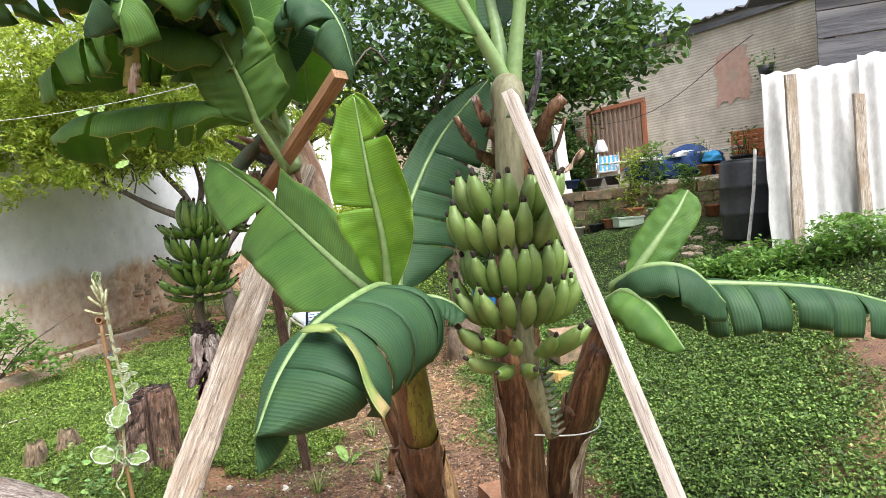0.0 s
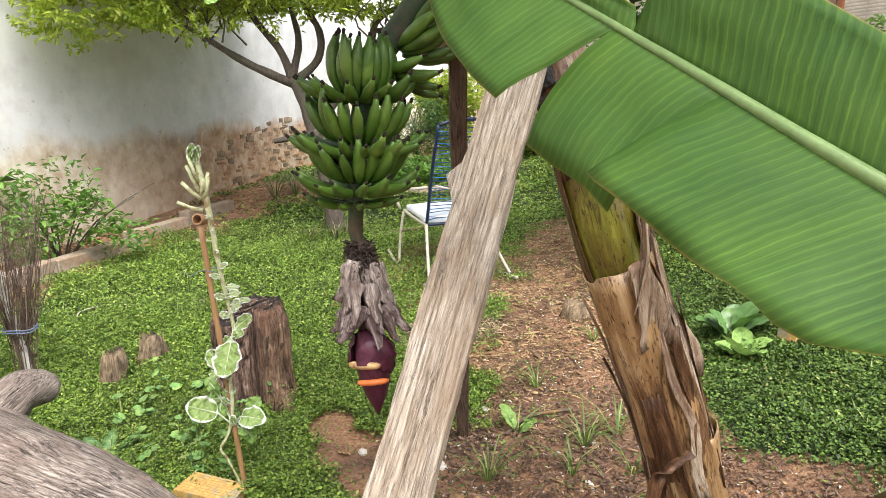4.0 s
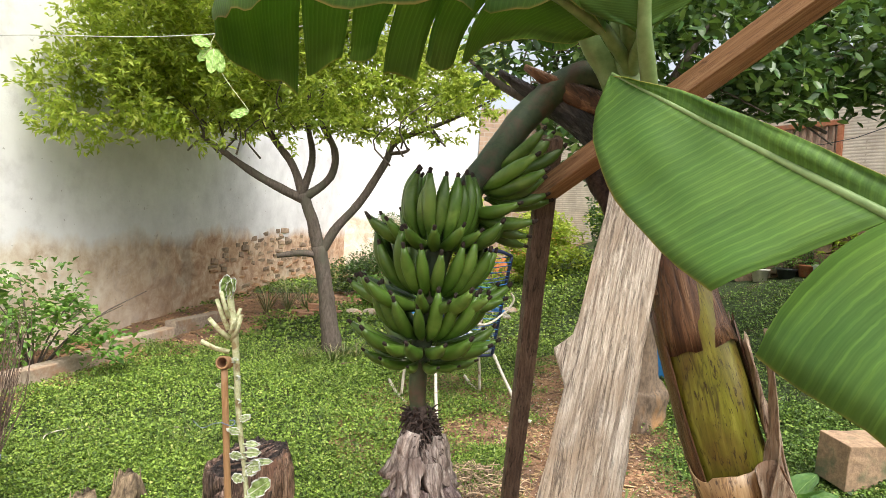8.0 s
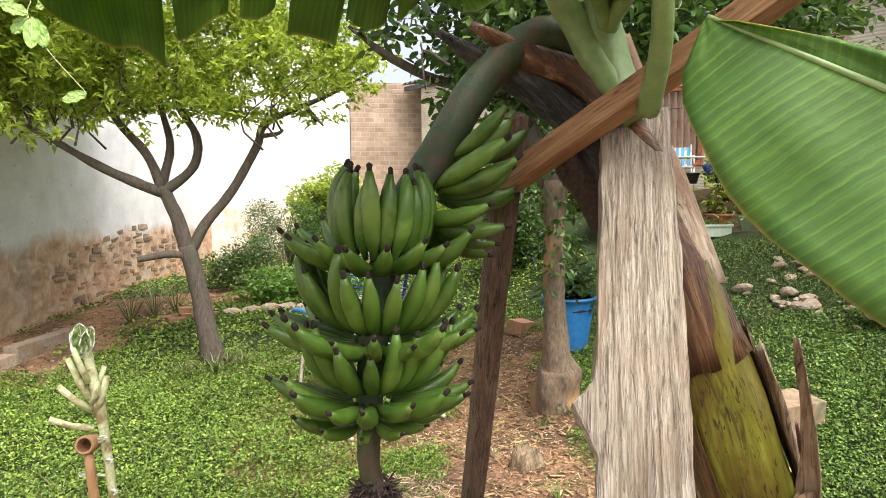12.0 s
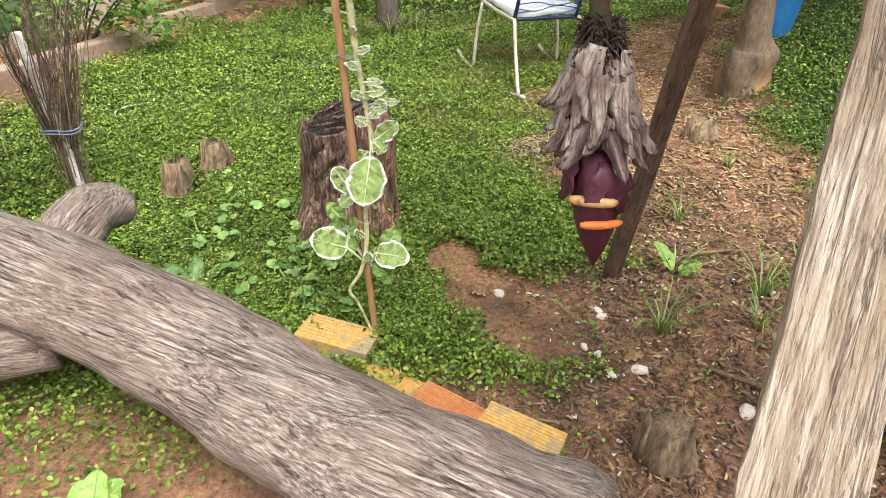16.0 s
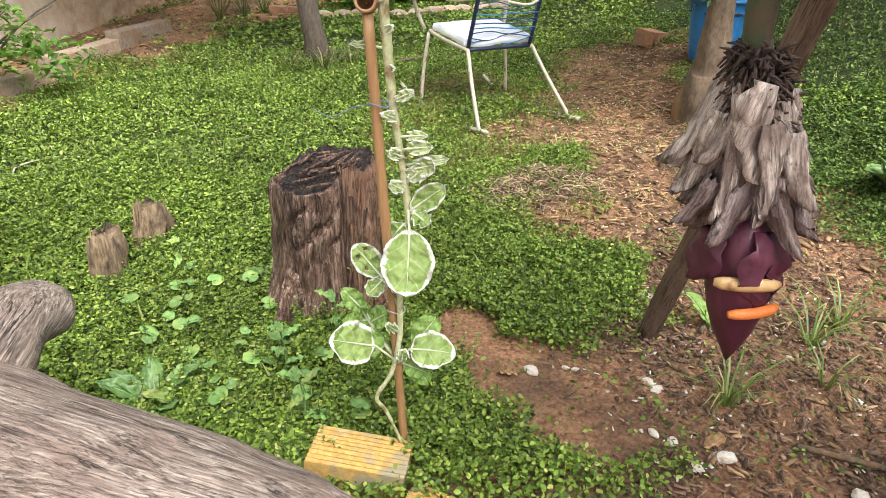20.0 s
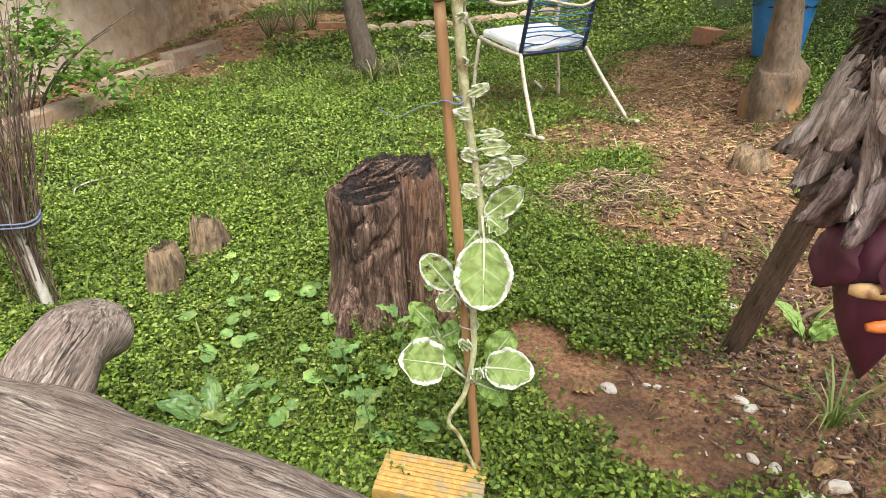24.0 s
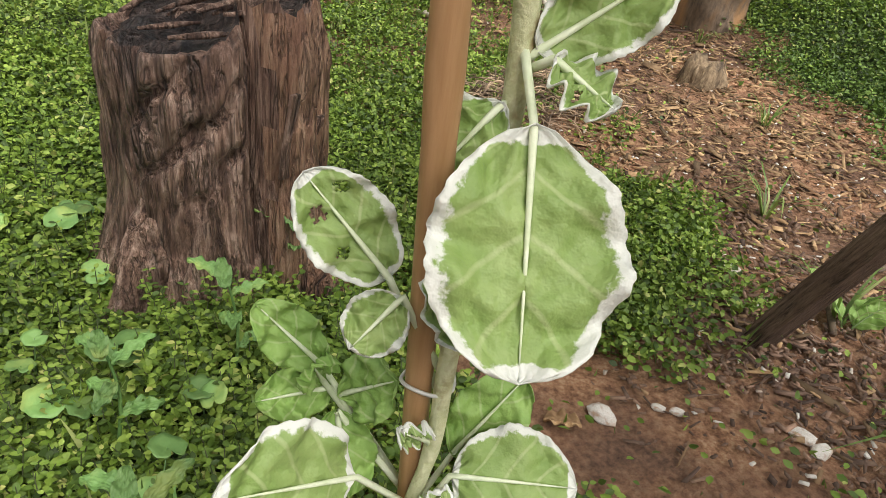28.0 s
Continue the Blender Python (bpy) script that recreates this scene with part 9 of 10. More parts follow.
# ---- terrace, pots, washing, barrel up by the house ----
def terrace():
    t = thing("terrace_wall", (0, 0, 0), "low dry-laid wall of weathered blocks holding the terrace", "wall")
    t["kind"] = "structure"
    a, b = Vector((4.92, 5.3, 0)), Vector((6.75, 3.6, 0))
    d = (b - a).normalized()
    yaw = math.degrees(math.atan2(d.y, d.x))
    L = (b - a).length
    rnd = random.Random(41)
    me = bpy.data.meshes.new("block")
    bm = box(0.38, 0.22, 0.135, 0.012, wear=0.012, cuts=2)
    bm.to_mesh(me)
    bm.free()
    me.materials.append(M["terra_block"])
    for r in range(5):
        k = 0
        while k * 0.4 < L:
            p = a + d * (k * 0.4 + (0.2 if r % 2 else 0))
            o = new("block", me)
            o.parent = t
            o.matrix_basis = Matrix.Translation((p.x + rnd.uniform(-0.02, 0.02), p.y + rnd.uniform(-0.02, 0.02), 1.20 + r * 0.142)) @ pose(0, 0, 0, rnd.uniform(-2, 2), rnd.uniform(-2, 2), yaw + rnd.uniform(-3, 3))
            k += 1
    # terrace floor behind it
    fl = box(4.0, 1.9, 0.2, 0.01, (0, 0, 0))
    c = (a + b) / 2 + Vector((0.66, 0.70, 0)) * 1.1
    tagged(part("terrace_floor", fl, M["concrete"], None, at=Matrix.Translation((c.x, c.y, 1.74)) @ pose(0, 0, 0, 0, 0, yaw)), "rough concrete terrace floor", "floor", kind="structure")


terrace()


def pot(x, y, z, r, h, mat, label, leaves=0, height=0.3, leaf="shrub_leaf", square=False, seed=1, size=0.08):
    t = thing("plant_pot", (x, y, z), label, "plant pot", "pots on and below the terrace")
    if square:
        part("body", box(r * 2.4, r * 1.3, h, 0.012, (0, 0, h / 2)), M[mat], t)
        part("rim", box(r * 2.55, r * 1.45, 0.025, 0.006, (0, 0, h - 0.01)), M[mat], t)
    else:
        V, F = tube([Vector((0, 0, 0)), Vector((0, 0, h * 0.85)), Vector((0, 0, h * 0.86)), Vector((0, 0, h)), Vector((0, 0, h)), Vector((0, 0, h * 0.8))], [r * 0.72, r * 0.95, r * 1.06, r * 1.08, r * 0.95, r * 0.9], 20, cap=False)
        F.append(tuple(range(19, -1, -1)))
        part("body", (V, F), M[mat], t)
        part("soil", tube([Vector((0, 0, h * 0.78)), Vector((0, 0, h * 0.88))], [r * 0.9, r * 0.88], 14), M["soil"], t)
    if leaves:
        rng = np.random.default_rng(seed)
        c = np.stack([rng.normal(size=leaves) * r * 0.8, rng.normal(size=leaves) * r * 0.7, h + rng.random(leaves) * height], 1)
        tagged(part("foliage", leaf_cloud("foliage", c, rng.uniform(size * 0.6, size * 1.2, leaves), rng=rng, aspect=0.3, up=0.4), M[leaf], t), kind="stuff")
        part("stem", join(*[tube([Vector((rng.uniform(-r, r) * 0.5, 0, h * 0.8)), Vector((rng.uniform(-r, r), rng.uniform(-r, r), h + height * 0.9))], [0.006, 0.003], 4) for k in range(7)]), M["shrub_stem"], t)


for i, (x, y, r, h, mt, n, hh, sq, label) in enumerate([(4.86, 5.08, 0.10, 0.16, "cream", 20, 0.1, False, "small cream pot with seedlings at the terrace wall"), (5.08, 4.92, 0.11, 0.12, "barrel", 40, 0.22, False, "low black pot with a leafy plant"), (5.24, 4.80, 0.10, 0.14, "terracotta", 50, 0.25, False, "terracotta pot with red-leaved plant"),
                                                       (5.42, 4.58, 0.16, 0.14, "cement_pot", 30, 0.08, True, "long pale green planter trough"), (5.55, 4.62, 0.14, 0.22, "terracotta", 160, 0.75, False, "terracotta pot with a tall yellow-green plant"), (5.78, 4.42, 0.11, 0.18, "cement_pot", 150, 0.8, False, "pale green pot with tall leafy stems"),
                                                       (6.1, 4.1, 0.10, 0.16, "blue_plastic", 120, 0.5, False, "small blue pot with a spiky plant"), (6.3, 3.9, 0.10, 0.16, "terracotta", 60, 0.35, False, "small terracotta pot with a shrub")]):
    pot(x, y, float(g(x, y)) - 0.01, r, h, mt, label, int(n * 2.6), hh * 1.1, "citrus" if i == 4 else "shrub_leaf", sq, 60 + i, 0.1 if i in (4, 5, 6) else 0.06)
for i, (x, y, r, h, mt, label, n) in enumerate([(4.72, 5.62, 0.11, 0.13, "terracotta", "terracotta pot on the terrace wall", 0), (4.95, 5.42, 0.11, 0.13, "denim", "dark blue pot on the terrace wall", 0), (5.2, 5.2, 0.15, 0.12, "barrel", "black basin on the terrace wall", 0), (5.42, 5.0, 0.12, 0.13, "barrel", "black pot on the terrace wall", 0), (6.35, 4.1, 0.1, 0.15, "terracotta", "terracotta pot beside the washing", 20), (6.5, 3.95, 0.09, 0.14, "clay_orange", "orange pot beside the washing", 0), (6.7, 3.75, 0.16, 0.22, "barrel", "black pot with a shrub on the terrace wall", 90)]):
    pot(x, y, 1.905, r, h, mt, label, n, 0.35, "shrub_leaf", False, 90 + i)


def striped_chair():
    m = Matrix.Translation((5.5, 5.3, 1.84)) @ pose(0, 0, 0, 0, 0, -30) @ Matrix.Diagonal((0.7, 0.7, 0.66, 1))
    t = thing("striped_chair", m, "small white plastic chair with a blue striped back on the terrace", "chair")
    for s in (-0.22, 0.22):
        part("leg", tube([Vector((s, -0.2, 0)), Vector((s, -0.16, 0.42))], 0.014, 7), M["white_tube"], t)
        part("leg", tube([Vector((s, 0.2, 0)), Vector((s, 0.16, 0.42))], 0.014, 7), M["white_tube"], t)
        part("back_post", tube([Vector((s, 0.16, 0.42)), Vector((s, 0.24, 0.86))], 0.014, 7), M["white_tube"], t)
        part("armrest", tube([Vector((s, 0.2, 0.62)), Vector((s, -0.18, 0.62)), Vector((s, -0.2, 0.42))], 0.014, 7), M["white_tube"], t)
    part("seat", box(0.46, 0.40, 0.03, 0.01, (0, 0, 0.42)), M["white_tube"], t)
    for k in range(9):
        part("back_strap", box(0.042, 0.012, 0.40, 0.003, (-0.19 + k * 0.0475, 0.2, 0.66)), M["white_tube"] if k % 2 else M["sky_cloth"], t, at=pose(0, 0, 0, -10, 0, 0))


striped_chair()


def heap(name, x, y, z, sx, sy, sz, mat, label, seed):
    bm = bmesh.new()
    bmesh.ops.create_icosphere(bm, subdivisions=4, radius=1)
    for v in bm.verts:
        d = v.co.normalized()
        r = 1 + 0.28 * noise.noise(d * 1.8 + Vector((seed, 0, 0))) + 0.10 * abs(noise.noise(d * 5 + Vector((0, seed, 0)))) * 2
        v.co = Vector((d.x * sx * r, d.y * sy * r, max(d.z, -0.3) * sz * r))
    for f in bm.faces:
        f.smooth = True
    tagged(part(name, bm, M[mat], None, at=Matrix.Translation((x, y, z)) @ pose(0, 0, 0, 0, 0, -42)), label, "laundry", "washing on the terrace")


heap("blanket", 5.95, 4.75, 2.0, 0.40, 0.28, 0.25, "denim", "heap of dark blue bedding on the terrace wall", 1)
heap("blanket", 6.35, 4.45, 2.02, 0.40, 0.28, 0.31, "denim", "tall heap of dark blue bedding on the terrace wall", 4)
heap("white_towel", 5.82, 4.62, 2.2, 0.16, 0.1, 0.06, "white_cloth", "white towel on the blue blankets", 2)
heap("white_towel", 6.2, 4.35, 2.22, 0.15, 0.1, 0.06, "white_cloth", "crumpled white towel on the blue blankets", 6)
heap("blue_bag", 6.42, 4.05, 2.12, 0.13, 0.1, 0.10, "sky_cloth", "bright blue plastic bag beside the blankets", 3)
heap("cloth", 6.17, 7.0, 2.62, 0.10, 0.06, 0.16, "white_cloth", "pale cloth hanging on the shutter", 5)


def water_barrel():
    base = G(5.93, 2.62)
    t = thing("water_barrel", base, "black plastic water drum on the slope beside the sheets", "barrel")
    zs = [0, 0.03, 0.28, 0.30, 0.32, 0.58, 0.60, 0.62, 0.84, 0.88, 0.88]
    rs = [0.27, 0.285, 0.30, 0.31, 0.30, 0.30, 0.31, 0.30, 0.29, 0.28, 0.0]
    V, F = tube([Vector((0, 0, z)) for z in zs], [max(r, 0.002) for r in rs], 32)
    part("body", (V, F), M["barrel"], t)
    part("lid", tube([Vector((0, 0, 0.875)), Vector((0, 0, 0.90))], [0.27, 0.265], 32), M["barrel"], t)


water_barrel()
rod_thing("leaning_pole", [G(5.60, 2.22, 0.0), Vector((5.72, 2.24, 1.6)), Vector((5.80, 2.28, 2.08))], 0.018, "white_tube", "thin grey pole leaning by the barrel", "pole")
rod_thing("handrail", [Vector((5.3, 5.1, 2.22)), Vector((5.9, 4.55, 2.22)), Vector((6.75, 3.8, 2.24))], 0.015, "white_tube", "pale pipe rail along the terrace", "rail")
rod_thing("power_cable", [fac(-3.5, 3.6, 0.2), fac(0.0, 3.05, 0.25), fac(2.2, 3.9, 0.15)], 0.006, "barrel", "dark cable sagging across the facade", "cable")
bm, mm = beam_between(G(5.02, 5.75, -0.1), G(4.90, 5.75, 1.72), 0.17, 0.13, up=(0, -1, 0), wear=0.01, cuts=8, bevel=0.015)
tagged(part("garden_post", bm, M["sheet"], None, at=mm), "pale weathered post standing at the end of the terrace wall", "post")


def wall_planter(s, z, label, seed):
    p = fac(s, z, 0.14)
    t = thing("hanging_planter", p, label, "plant pot", "planters on the facade")
    part("body", tube([Vector((0, 0, 0)), Vector((0, 0, 0.16))], [0.08, 0.11], 14), M["barrel"], t)
    part("bracket", box(0.03, 0.2, 0.03, 0.004, (0.05, 0.03, -0.015)), M["barrel"], t)
    rng = np.random.default_rng(seed)
    c = rng.normal(size=(70, 3)) * [0.11, 0.11, 0.09] + [0, 0, 0.22]
    part("plant", leaf_cloud("plant", c, rng.uniform(0.05, 0.1, 70), rng=rng), M["shrub_leaf"], t)


wall_planter(2.35, 3.25, "black pot with a trailing plant hung on the wall", 1)
wall_planter(2.5, 2.75, "small black pot hung on the wall", 2)


def crate(x, y, z):
    m = Matrix.Translation((x, y, z)) @ pose(0, 0, 0, 0, 0, -45)
    t = thing("plastic_crate", m, "orange plastic crate stacked on the terrace", "crate")
    w, d, h = 0.5, 0.34, 0.3
    for k in range(5):
        zz = 0.02 + k * 0.068
        for sx, sy, cx, cy in ((w, 0.012, 0, d / 2), (w, 0.012, 0, -d / 2), (0.012, d, w / 2, 0), (0.012, d, -w / 2, 0)):
            part("slat", box(sx, sy, 0.034, 0.002, (cx, cy, zz)), M["clay_orange"], t)
    for cx in (-w / 2, -w / 6, w / 6, w / 2):
        for cy in (-d / 2, d / 2):
            part("upright", box(0.03, 0.016, h, 0.002, (cx, cy, h / 2)), M["clay_orange"], t)
    part("floor", box(w, d, 0.012, 0.002, (0, 0, 0.01)), M["clay_orange"], t)


crate(7.05, 4.0, 1.85)
crate(7.05, 4.0, 2.16)


# scrub in front of the sheets
def scrub():
    rng = np.random.default_rng(51)
    for x, y, rx, h in ((5.25, 1.2, 0.55, 0.35), (5.9, 0.75, 0.6, 0.35), (6.6, 0.3, 0.6, 0.3), (5.0, 1.75, 0.35, 0.22), (4.9, 0.7, 0.5, 0.18)):
        b = G(x, y)
        t = thing("weed_clump", b, "dense green weeds growing at the foot of the sheets", "weeds", "weeds at the sheets")
        p = crown_points([(rng.uniform(-rx, rx) * 0.6, rng.uniform(-0.3, 0.3), h * rng.uniform(0.3, 0.6), rx * 0.5, 0.25, h * 0.5) for k in range(7)], rng, 1500)
        p = p[p[:, 2] > 0]
        part("foliage", leaf_cloud("foliage", p, rng.uniform(0.04, 0.08, len(p)), rng=rng, aspect=0.6, up=0.6), M["shrub_leaf"], t)


scrub()

# ---- what covers the ground, nobody could count ----
def scatter(rng, n, x0, x1, y0, y1, want):
    x, y = rng.uniform(x0, x1, n), rng.uniform(y0, y1, n)
    k = want(x, y) > rng.random(n)
    return x[k], y[k]


def red_patch(x, y):
    """Swept red earth in front of the cane."""
    d = np.minimum(np.hypot((x - 0.43) / 0.21, (y - 0.40) / 0.21), np.hypot((x - 0.62) / 0.28, (y - 0.22) / 0.30))
    d = np.minimum(d, np.hypot((x - 0.30) / 0.12, (y - 0.66) / 0.18))
    d = d + 0.14 * np.sin(x * 23 + 2 * np.sin(y * 19)) * np.sin(y * 21 + 1.5 * np.sin(x * 13))
    return np.clip((1.2 - d) / 0.35, 0, 1)


def tongue(x, y):
    """The green that runs out into the mulch beside the red earth, and the tuft before it."""
    d = np.minimum(seg_dist(x, y, (0.58, 0.78), (1.05, 1.12)) / 0.19, np.hypot((x - 0.19) / 0.20, y / 0.125))
    d = d + 0.16 * np.sin(x * 19 + 2 * np.sin(y * 16)) * np.sin(y * 23 + 1.5 * np.sin(x * 11))
    return np.clip((1.2 - d) / 0.4, 0, 1)


def green_amount(x, y):
    b = np.maximum(bare(x, y) * (1 - tongue(x, y)), red_patch(x, y))
    patchy = 0.55 + 0.45 * np.clip(np.sin(x * 2.3 + 1.5 * np.sin(y * 1.9)) + np.sin(y * 3.1 - x * 1.1) + 0.6, 0, 1)
    worn = np.clip(1.25 - np.hypot((x - 1.25) / 0.95, (y - 2.9) / 1.5), 0, 1) * np.clip(0.75 + np.sin(x * 6.1 + 2 * np.sin(y * 3.3)) + np.sin(y * 5.3 + 1.6 * np.sin(x * 4.1)), 0, 1)
    return (1 - b) * patchy * (1 - 0.85 * worn) + 0.012 * b


def cover(name, n, x0, x1, y0, y1, s0, s1, h, seed, label, skip=None, aspect=0.72, mat="cover", up=0.4, oval=False):
    rng = np.random.default_rng(seed)
    e = 0.35
    grow = (x1 - x0 + 2 * e) * (y1 - y0 + 2 * e) / ((x1 - x0) * (y1 - y0))

    def want(x, y):
        # the patch thins out unevenly past its edges
        d = np.minimum(np.minimum(x - x0, x1 - x), np.minimum(y - y0, y1 - y)) + 0.2 * np.sin(x * 3.3 + 2 * np.sin(y * 2.7)) * np.sin(y * 3.9 + 1.5 * np.sin(x * 2.1))
        return green_amount(x, y) * np.clip(0.5 + d / (2 * e), 0, 1)

    x, y = scatter(rng, int(n * grow), x0 - e, x1 + e, y0 - e, y1 + e, want)
    if skip:
        k = ~skip(x, y)
        x, y = x[k], y[k]
    lump = 0.5 + 0.5 * np.sin(x * 7.7 + 2 * np.sin(y * 5.1)) * np.sin(y * 8.3 + 1.7 * np.sin(x * 4.3))
    fine = 0.5 + 0.5 * np.sin(x * 31 + 2.2 * np.sin(y * 17)) * np.sin(y * 29 + 2.0 * np.sin(x * 15))
    z = g(x, y) + rng.random(len(x)) ** 0.6 * h * (0.25 + 0.55 * lump + 0.45 * fine)
    tips = rng.normal(size=(len(x), 3))
    tips[:, 2] = np.abs(tips[:, 2]) * 0.6 - 0.12
    me = leaf_cloud(name, np.stack([x, y, z], 1), rng.uniform(s0, s1, len(x)), rng=rng, aspect=aspect, up=up, fold=0.12, tips=tips, oval=oval)
    return tagged(part(name, me, M[mat]), label, "weeds", kind="stuff")


def far_off(x, y):
    return (x < -3.3 + 0.3 * (y - 4)) | ((x > 4.4) & (y > 5.15 - (x - 4.5) * 0.95)) | (x > 7.4)


cover("ground_cover", 340000, -2.0, 1.5, -0.2, 2.4, 0.010, 0.023, 0.085, 1, "dense low green weeds with small round leaves", aspect=0.66, up=0.3, oval=True)
cover("ground_cover", 210000, -3.2, 3.2, 2.4, 5.6, 0.016, 0.03, 0.075, 2, "dense low green weeds on the lawn", far_off)
cover("ground_cover", 60000, -3.0, 5.0, 5.6, 10.5, 0.03, 0.055, 0.07, 3, "low green weeds at the back of the garden", far_off)
cover("ground_cover", 260000, 2.2, 4.5, -3.2, 2.4, 0.010, 0.024, 0.055, 4, "fine green grass and weeds on the slope", far_off, mat="lawn")
cover("ground_cover", 150000, 2.2, 7.0, -3.5, 5.2, 0.018, 0.032, 0.06, 8, "green grass and weeds on the slope to the house", far_off, mat="lawn")
cover("ground_cover", 6000, -3.6, -2.0, -1.5, 2.4, 0.02, 0.04, 0.06, 5, "low weeds beside the rose bush", far_off)
cover("ground_cover", 9000, -3.0, 2.2, -3.6, -0.2, 0.014, 0.03, 0.04, 6, "sparse weeds on bare earth")
cover("ground_cover", 5000, -3.0, 5.0, 10.5, 13, 0.04, 0.07, 0.1, 7, "weeds at the foot of the back wall", far_off)


def herb_sprigs(n, x0, x1, y0, y1, h0, h1, seed, label, want):
    """Upright herb stems with pairs of small oval leaves."""
    rng = np.random.default_rng(seed)
    x, y = scatter(rng, n, x0, x1, y0, y1, want)
    cen, tips, size, st = [], [], [], []
    for px, py in zip(x, y):
        h = rng.uniform(h0, h1)
        lean = Vector((rng.normal() * 0.25, rng.normal() * 0.25, 1)).normalized()
        b = G(px, py)
        st.append(tube([b, b + lean * h], [0.0013, 0.0008], 3, cap=False))
        k, z = 0, 0.25 * h
        while z < h:
            a = k * 1.57 + rng.uniform(-0.4, 0.4)
            for s in (0, math.pi):
                tips.append((math.cos(a + s), math.sin(a + s), rng.uniform(-0.1, 0.5)))
                cen.append(b + lean * z)
                size.append(rng.uniform(0.012, 0.022) * (1.15 - 0.4 * z / h))
            z += rng.uniform(0.013, 0.02)
            k += 1
    t = tagged(part("herb_leaves", leaf_cloud("herb_leaves", np.array(cen), np.array(size), rng=rng, aspect=0.62, up=0.7, fold=0.1, tips=np.array(tips), oval=True), M["cover"]), label, "weeds", kind="stuff")
    tagged(part("herb_stems", join(*st), M["shrub_stem"], t), kind="stuff")


def herb_bed(x, y):
    return green_amount(x, y) * np.clip(1.25 - np.hypot((x + 0.55) / 0.95, (y - 0.75) / 0.9), 0, 1) * (np.hypot(x + 0.17, y - 1.07) > 0.24)


def herb_lawn(x, y):
    return green_amount(x, y) * (np.sin(x * 2.9 + 1.7 * np.sin(y * 2.3)) > 0.1)


def blades(n, x0, x1, y0, y1, h0, h1, seed, label):
    rng = np.random.default_rng(seed)
    x, y = scatter(rng, n, x0, x1, y0, y1, green_amount)
    k = ~far_off(x, y)
    x, y = x[k], y[k]
    tips = rng.normal(size=(len(x), 3)) * 0.45
    tips[:, 2] = 1.0
    me = leaf_cloud("grass_blades", np.stack([x, y, g(x, y)], 1), rng.uniform(h0, h1, len(x)), rng=rng, aspect=0.09, up=0.1, fold=0.02, tips=tips)
    tagged(part("grass_blades", me, M["grass"]), label, "grass", kind="stuff")


herb_sprigs(5200, -1.7, 0.4, 0.1, 1.8, 0.05, 0.14, 71, "small leafy herbs standing above the low weeds", herb_bed)
herb_sprigs(1500, -2.0, 1.4, 1.2, 4.6, 0.05, 0.12, 72, "scattered leafy herbs on the lawn", herb_lawn)
blades(5000, -2.2, 1.4, 0.2, 5.5, 0.05, 0.13, 20, "scattered thin grass blades among the weeds")
blades(9000, 2.4, 6.8, -3.5, 4.4, 0.04, 0.10, 21, "grass blades on the slope")


def litter(name, n, x0, x1, y0, y1, l0, l1, w, mat, seed, want, label, lift=0.006):
    """Flat chips of wood and leaf lying at all angles."""
    rng = np.random.default_rng(seed)
    x, y = scatter(rng, n, x0, x1, y0, y1, want)
    k = len(x)
    a = rng.uniform(0, 6.283, k)
    d = np.stack([np.cos(a), np.sin(a), rng.normal(size=k) * 0.22], 1)
    s = np.stack([-np.sin(a), np.cos(a), rng.normal(size=k) * 0.22], 1)
    u = np.array([0, 0, 1.0])
    ln = rng.uniform(l0, l1, k)[:, None] * 0.5
    wd = (rng.uniform(0.5, 1.3, k) * w)[:, None] * 0.5
    th = (rng.uniform(0.0015, 0.005, k))[:, None]
    e0, e1, e2, e3 = (rng.uniform(0.1, 1.0, k)[:, None] for q in range(4))
    c = np.stack([x, y, g(x, y) + lift + rng.random(k) * 0.008], 1)
    foot = np.stack([c - d * ln * (0.6 + 0.4 * e2) - s * wd * e0, c + d * ln - s * wd * e1, c + d * ln * (0.6 + 0.4 * e0) + s * wd * e2, c - d * ln + s * wd * e3], 1)
    V = np.concatenate([foot, foot + (u * th)[:, None, :]], 1).reshape(-1, 3)
    q = np.array([4, 5, 6, 7, 0, 1, 5, 4, 1, 2, 6, 5, 2, 3, 7, 6, 3, 0, 4, 7])
    idx = (np.arange(k)[:, None] * 8 + q[None, :]).ravel()
    me = bpy.data.meshes.new(name)
    me.vertices.add(8 * k)
    me.vertices.foreach_set("co", V.ravel())
    me.loops.add(20 * k)
    me.loops.foreach_set("vertex_index", idx)
    me.polygons.add(5 * k)
    me.polygons.foreach_set("loop_start", np.arange(5 * k) * 4)
    me.polygons.foreach_set("loop_total", np.full(5 * k, 4))
    me.update(calc_edges=True)
    tagged(part(name, me, M[mat]), label, "litter", kind="stuff")


def on_bare(x, y):
    return bare(x, y)


def near_stems(x, y):
    return bare(x, y) * np.clip(1.6 - np.hypot((x - 1.2) / 1.3, (y + 0.1) / 1.1), 0, 1) * (1 - 0.6 * red_patch(x, y))


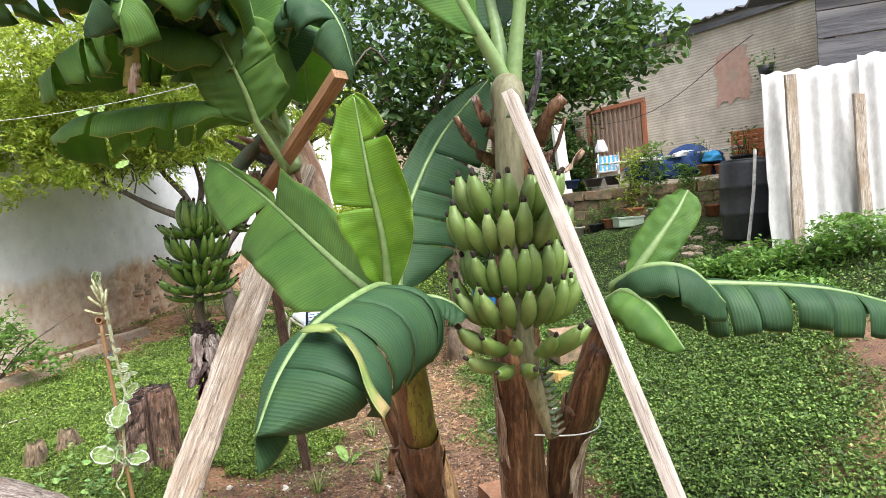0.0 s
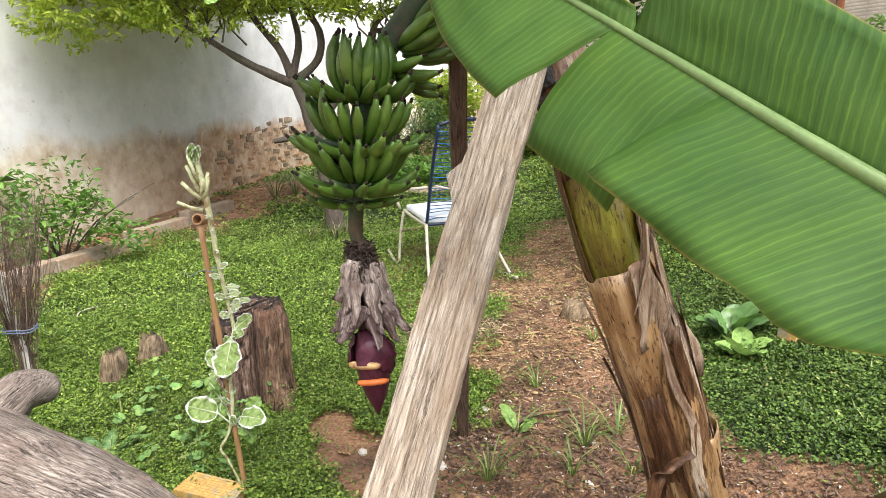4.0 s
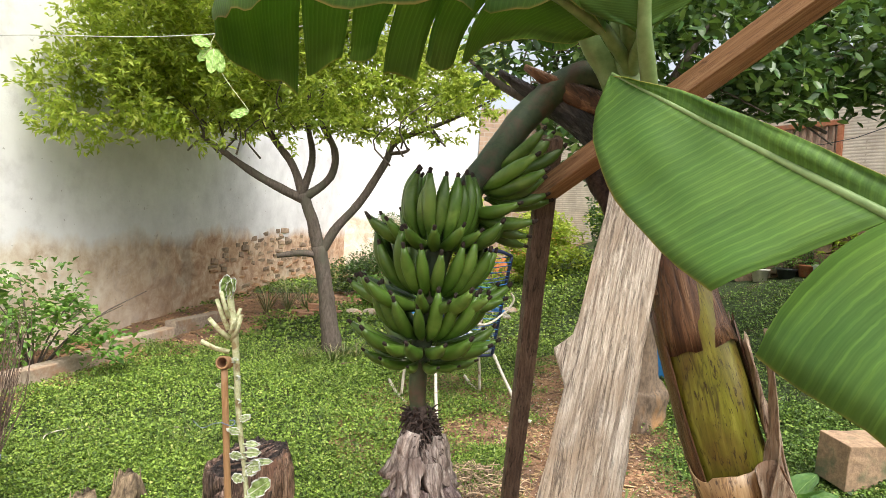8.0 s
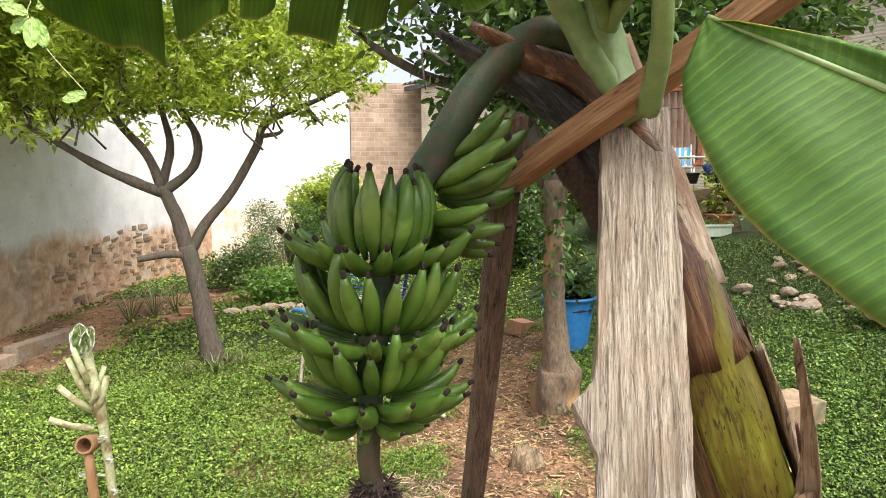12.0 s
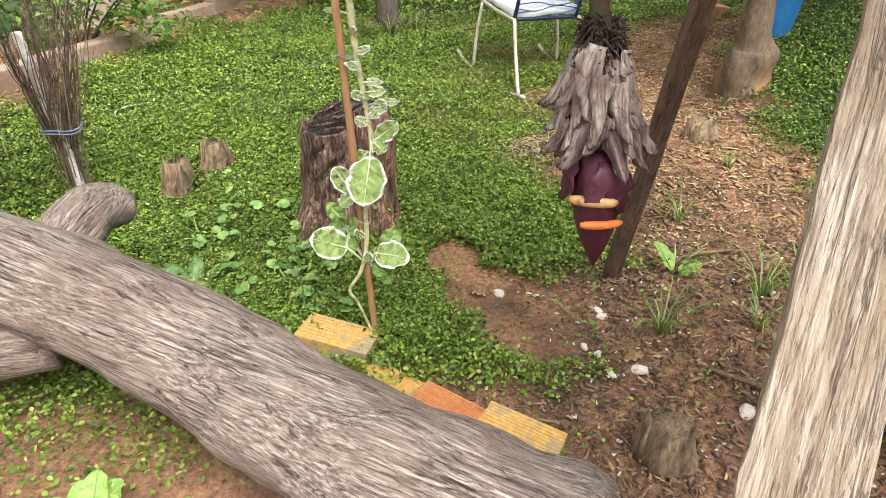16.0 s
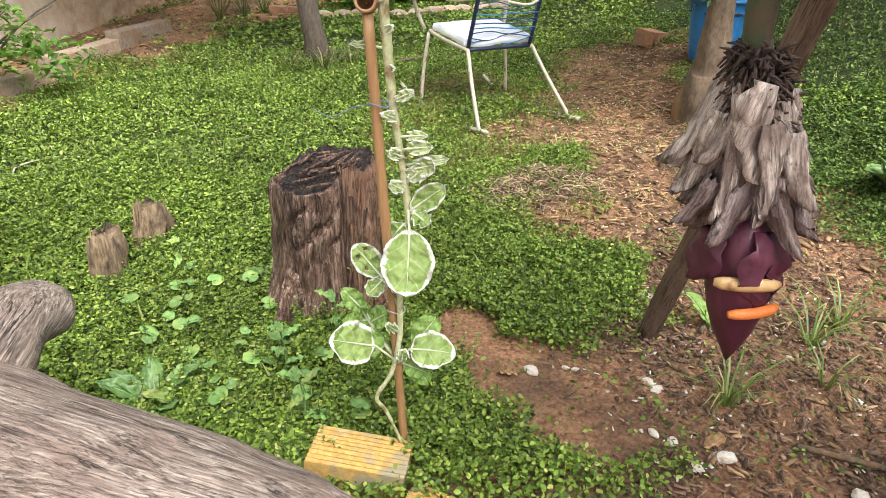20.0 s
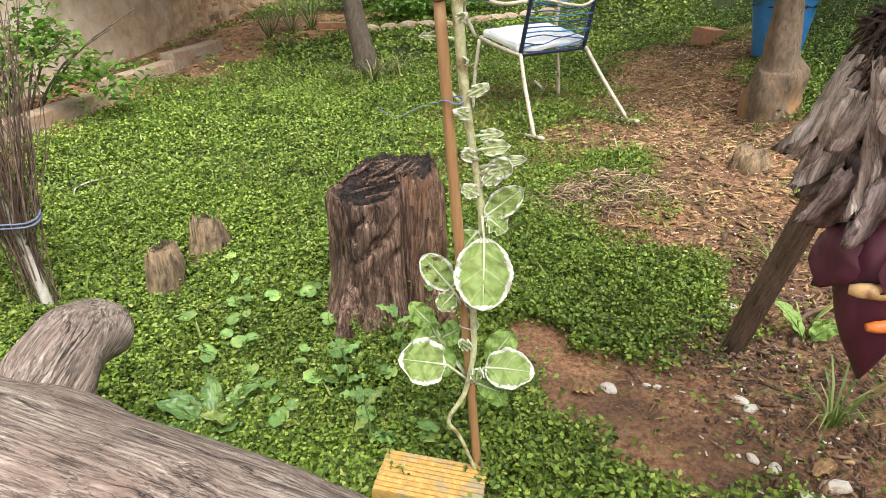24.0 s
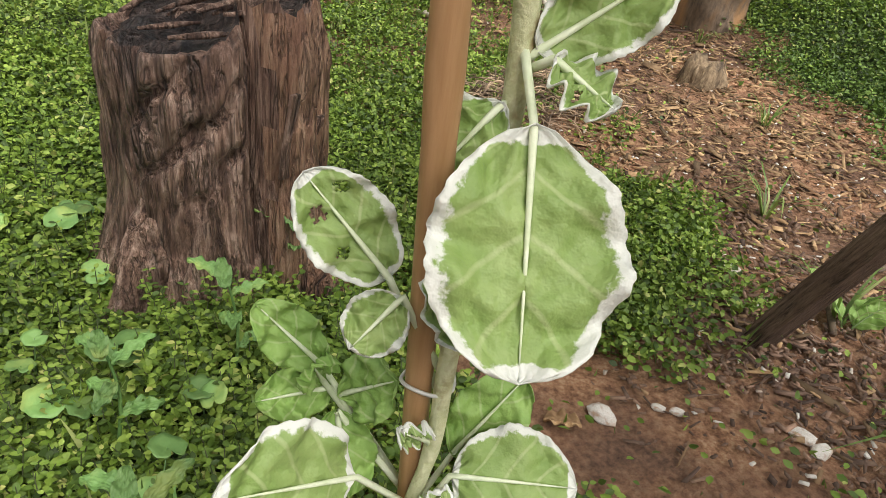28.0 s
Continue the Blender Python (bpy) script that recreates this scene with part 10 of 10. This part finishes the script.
def farther(x, y):
    return np.maximum(bare(x, y), 0.6 * np.clip(1.25 - np.hypot((x - 1.25) / 0.95, (y - 2.9) / 1.5), 0, 1)) * np.clip((y - 0.3) / 1.2, 0.12, 1) * (1 - 0.8 * red_patch(x, y))


litter("wood_chips", 34000, -0.6, 3.3, -1.8, 5.0, 0.01, 0.065, 0.014, "chips", 31, farther, "pale wood chips and dry leaf bits on the earth")
litter("dark_mulch", 9500, 0.2, 2.6, -1.8, 1.6, 0.012, 0.05, 0.012, "chips_dark", 32, near_stems, "dark bark mulch round the banana stems")
litter("dry_leaf_bits", 1300, -0.2, 3.3, -1.6, 5.0, 0.05, 0.13, 0.034, "chips", 36, farther, "larger pale dry leaf pieces on the mulch")
litter("mulch_crumbs", 12000, 0.0, 2.8, -1.8, 2.2, 0.008, 0.022, 0.014, "chips_dark", 37, near_stems, "dark crumbs of earth and bark round the stems")
litter("pale_crumbs", 2600, 0.0, 3.2, -1.6, 5.0, 0.006, 0.02, 0.011, "pebble", 33, on_bare, "small white crumbs scattered on the mulch")
litter("leaf_litter", 6500, -4.2, 0.6, 1.5, 9.6, 0.03, 0.10, 0.03, "chips", 34, on_bare, "dry leaves in the bed under the wall")
litter("earth_crumbs", 5000, -2.2, 1.0, -1.8, 0.6, 0.006, 0.02, 0.010, "chips_dark", 35, on_bare, "crumbs of earth and bark beside the log")


def straw_pile(x, y, seed):
    base = G(x, y)
    rng = np.random.default_rng(seed)
    st = []
    for k in range(520):
        a, r = rng.uniform(0, 6.283), rng.random() ** 0.6 * 0.33
        p = Vector((math.cos(a) * r, math.sin(a) * r * 0.8, 0.03 + 0.10 * max(0, 1 - r / 0.27) * rng.random()))
        b = rng.uniform(0, 6.283)
        l = rng.uniform(0.03, 0.15)
        e = p + Vector((math.cos(b) * l, math.sin(b) * l, rng.uniform(-0.02, 0.025)))
        st.append(tube([p, (p + e) / 2 + Vector((0, 0, 0.01)), e], [0.0018, 0.003, 0.0012], 4))
    tagged(part("straw_pile", join(*st), M["straw"], None, at=Matrix.Translation(base)), "small heap of dry brown stalks and roots", "dry stalks", kind="stuff")


straw_pile(1.08, 1.98, 1)
straw_pile(0.86, 1.90, 2)
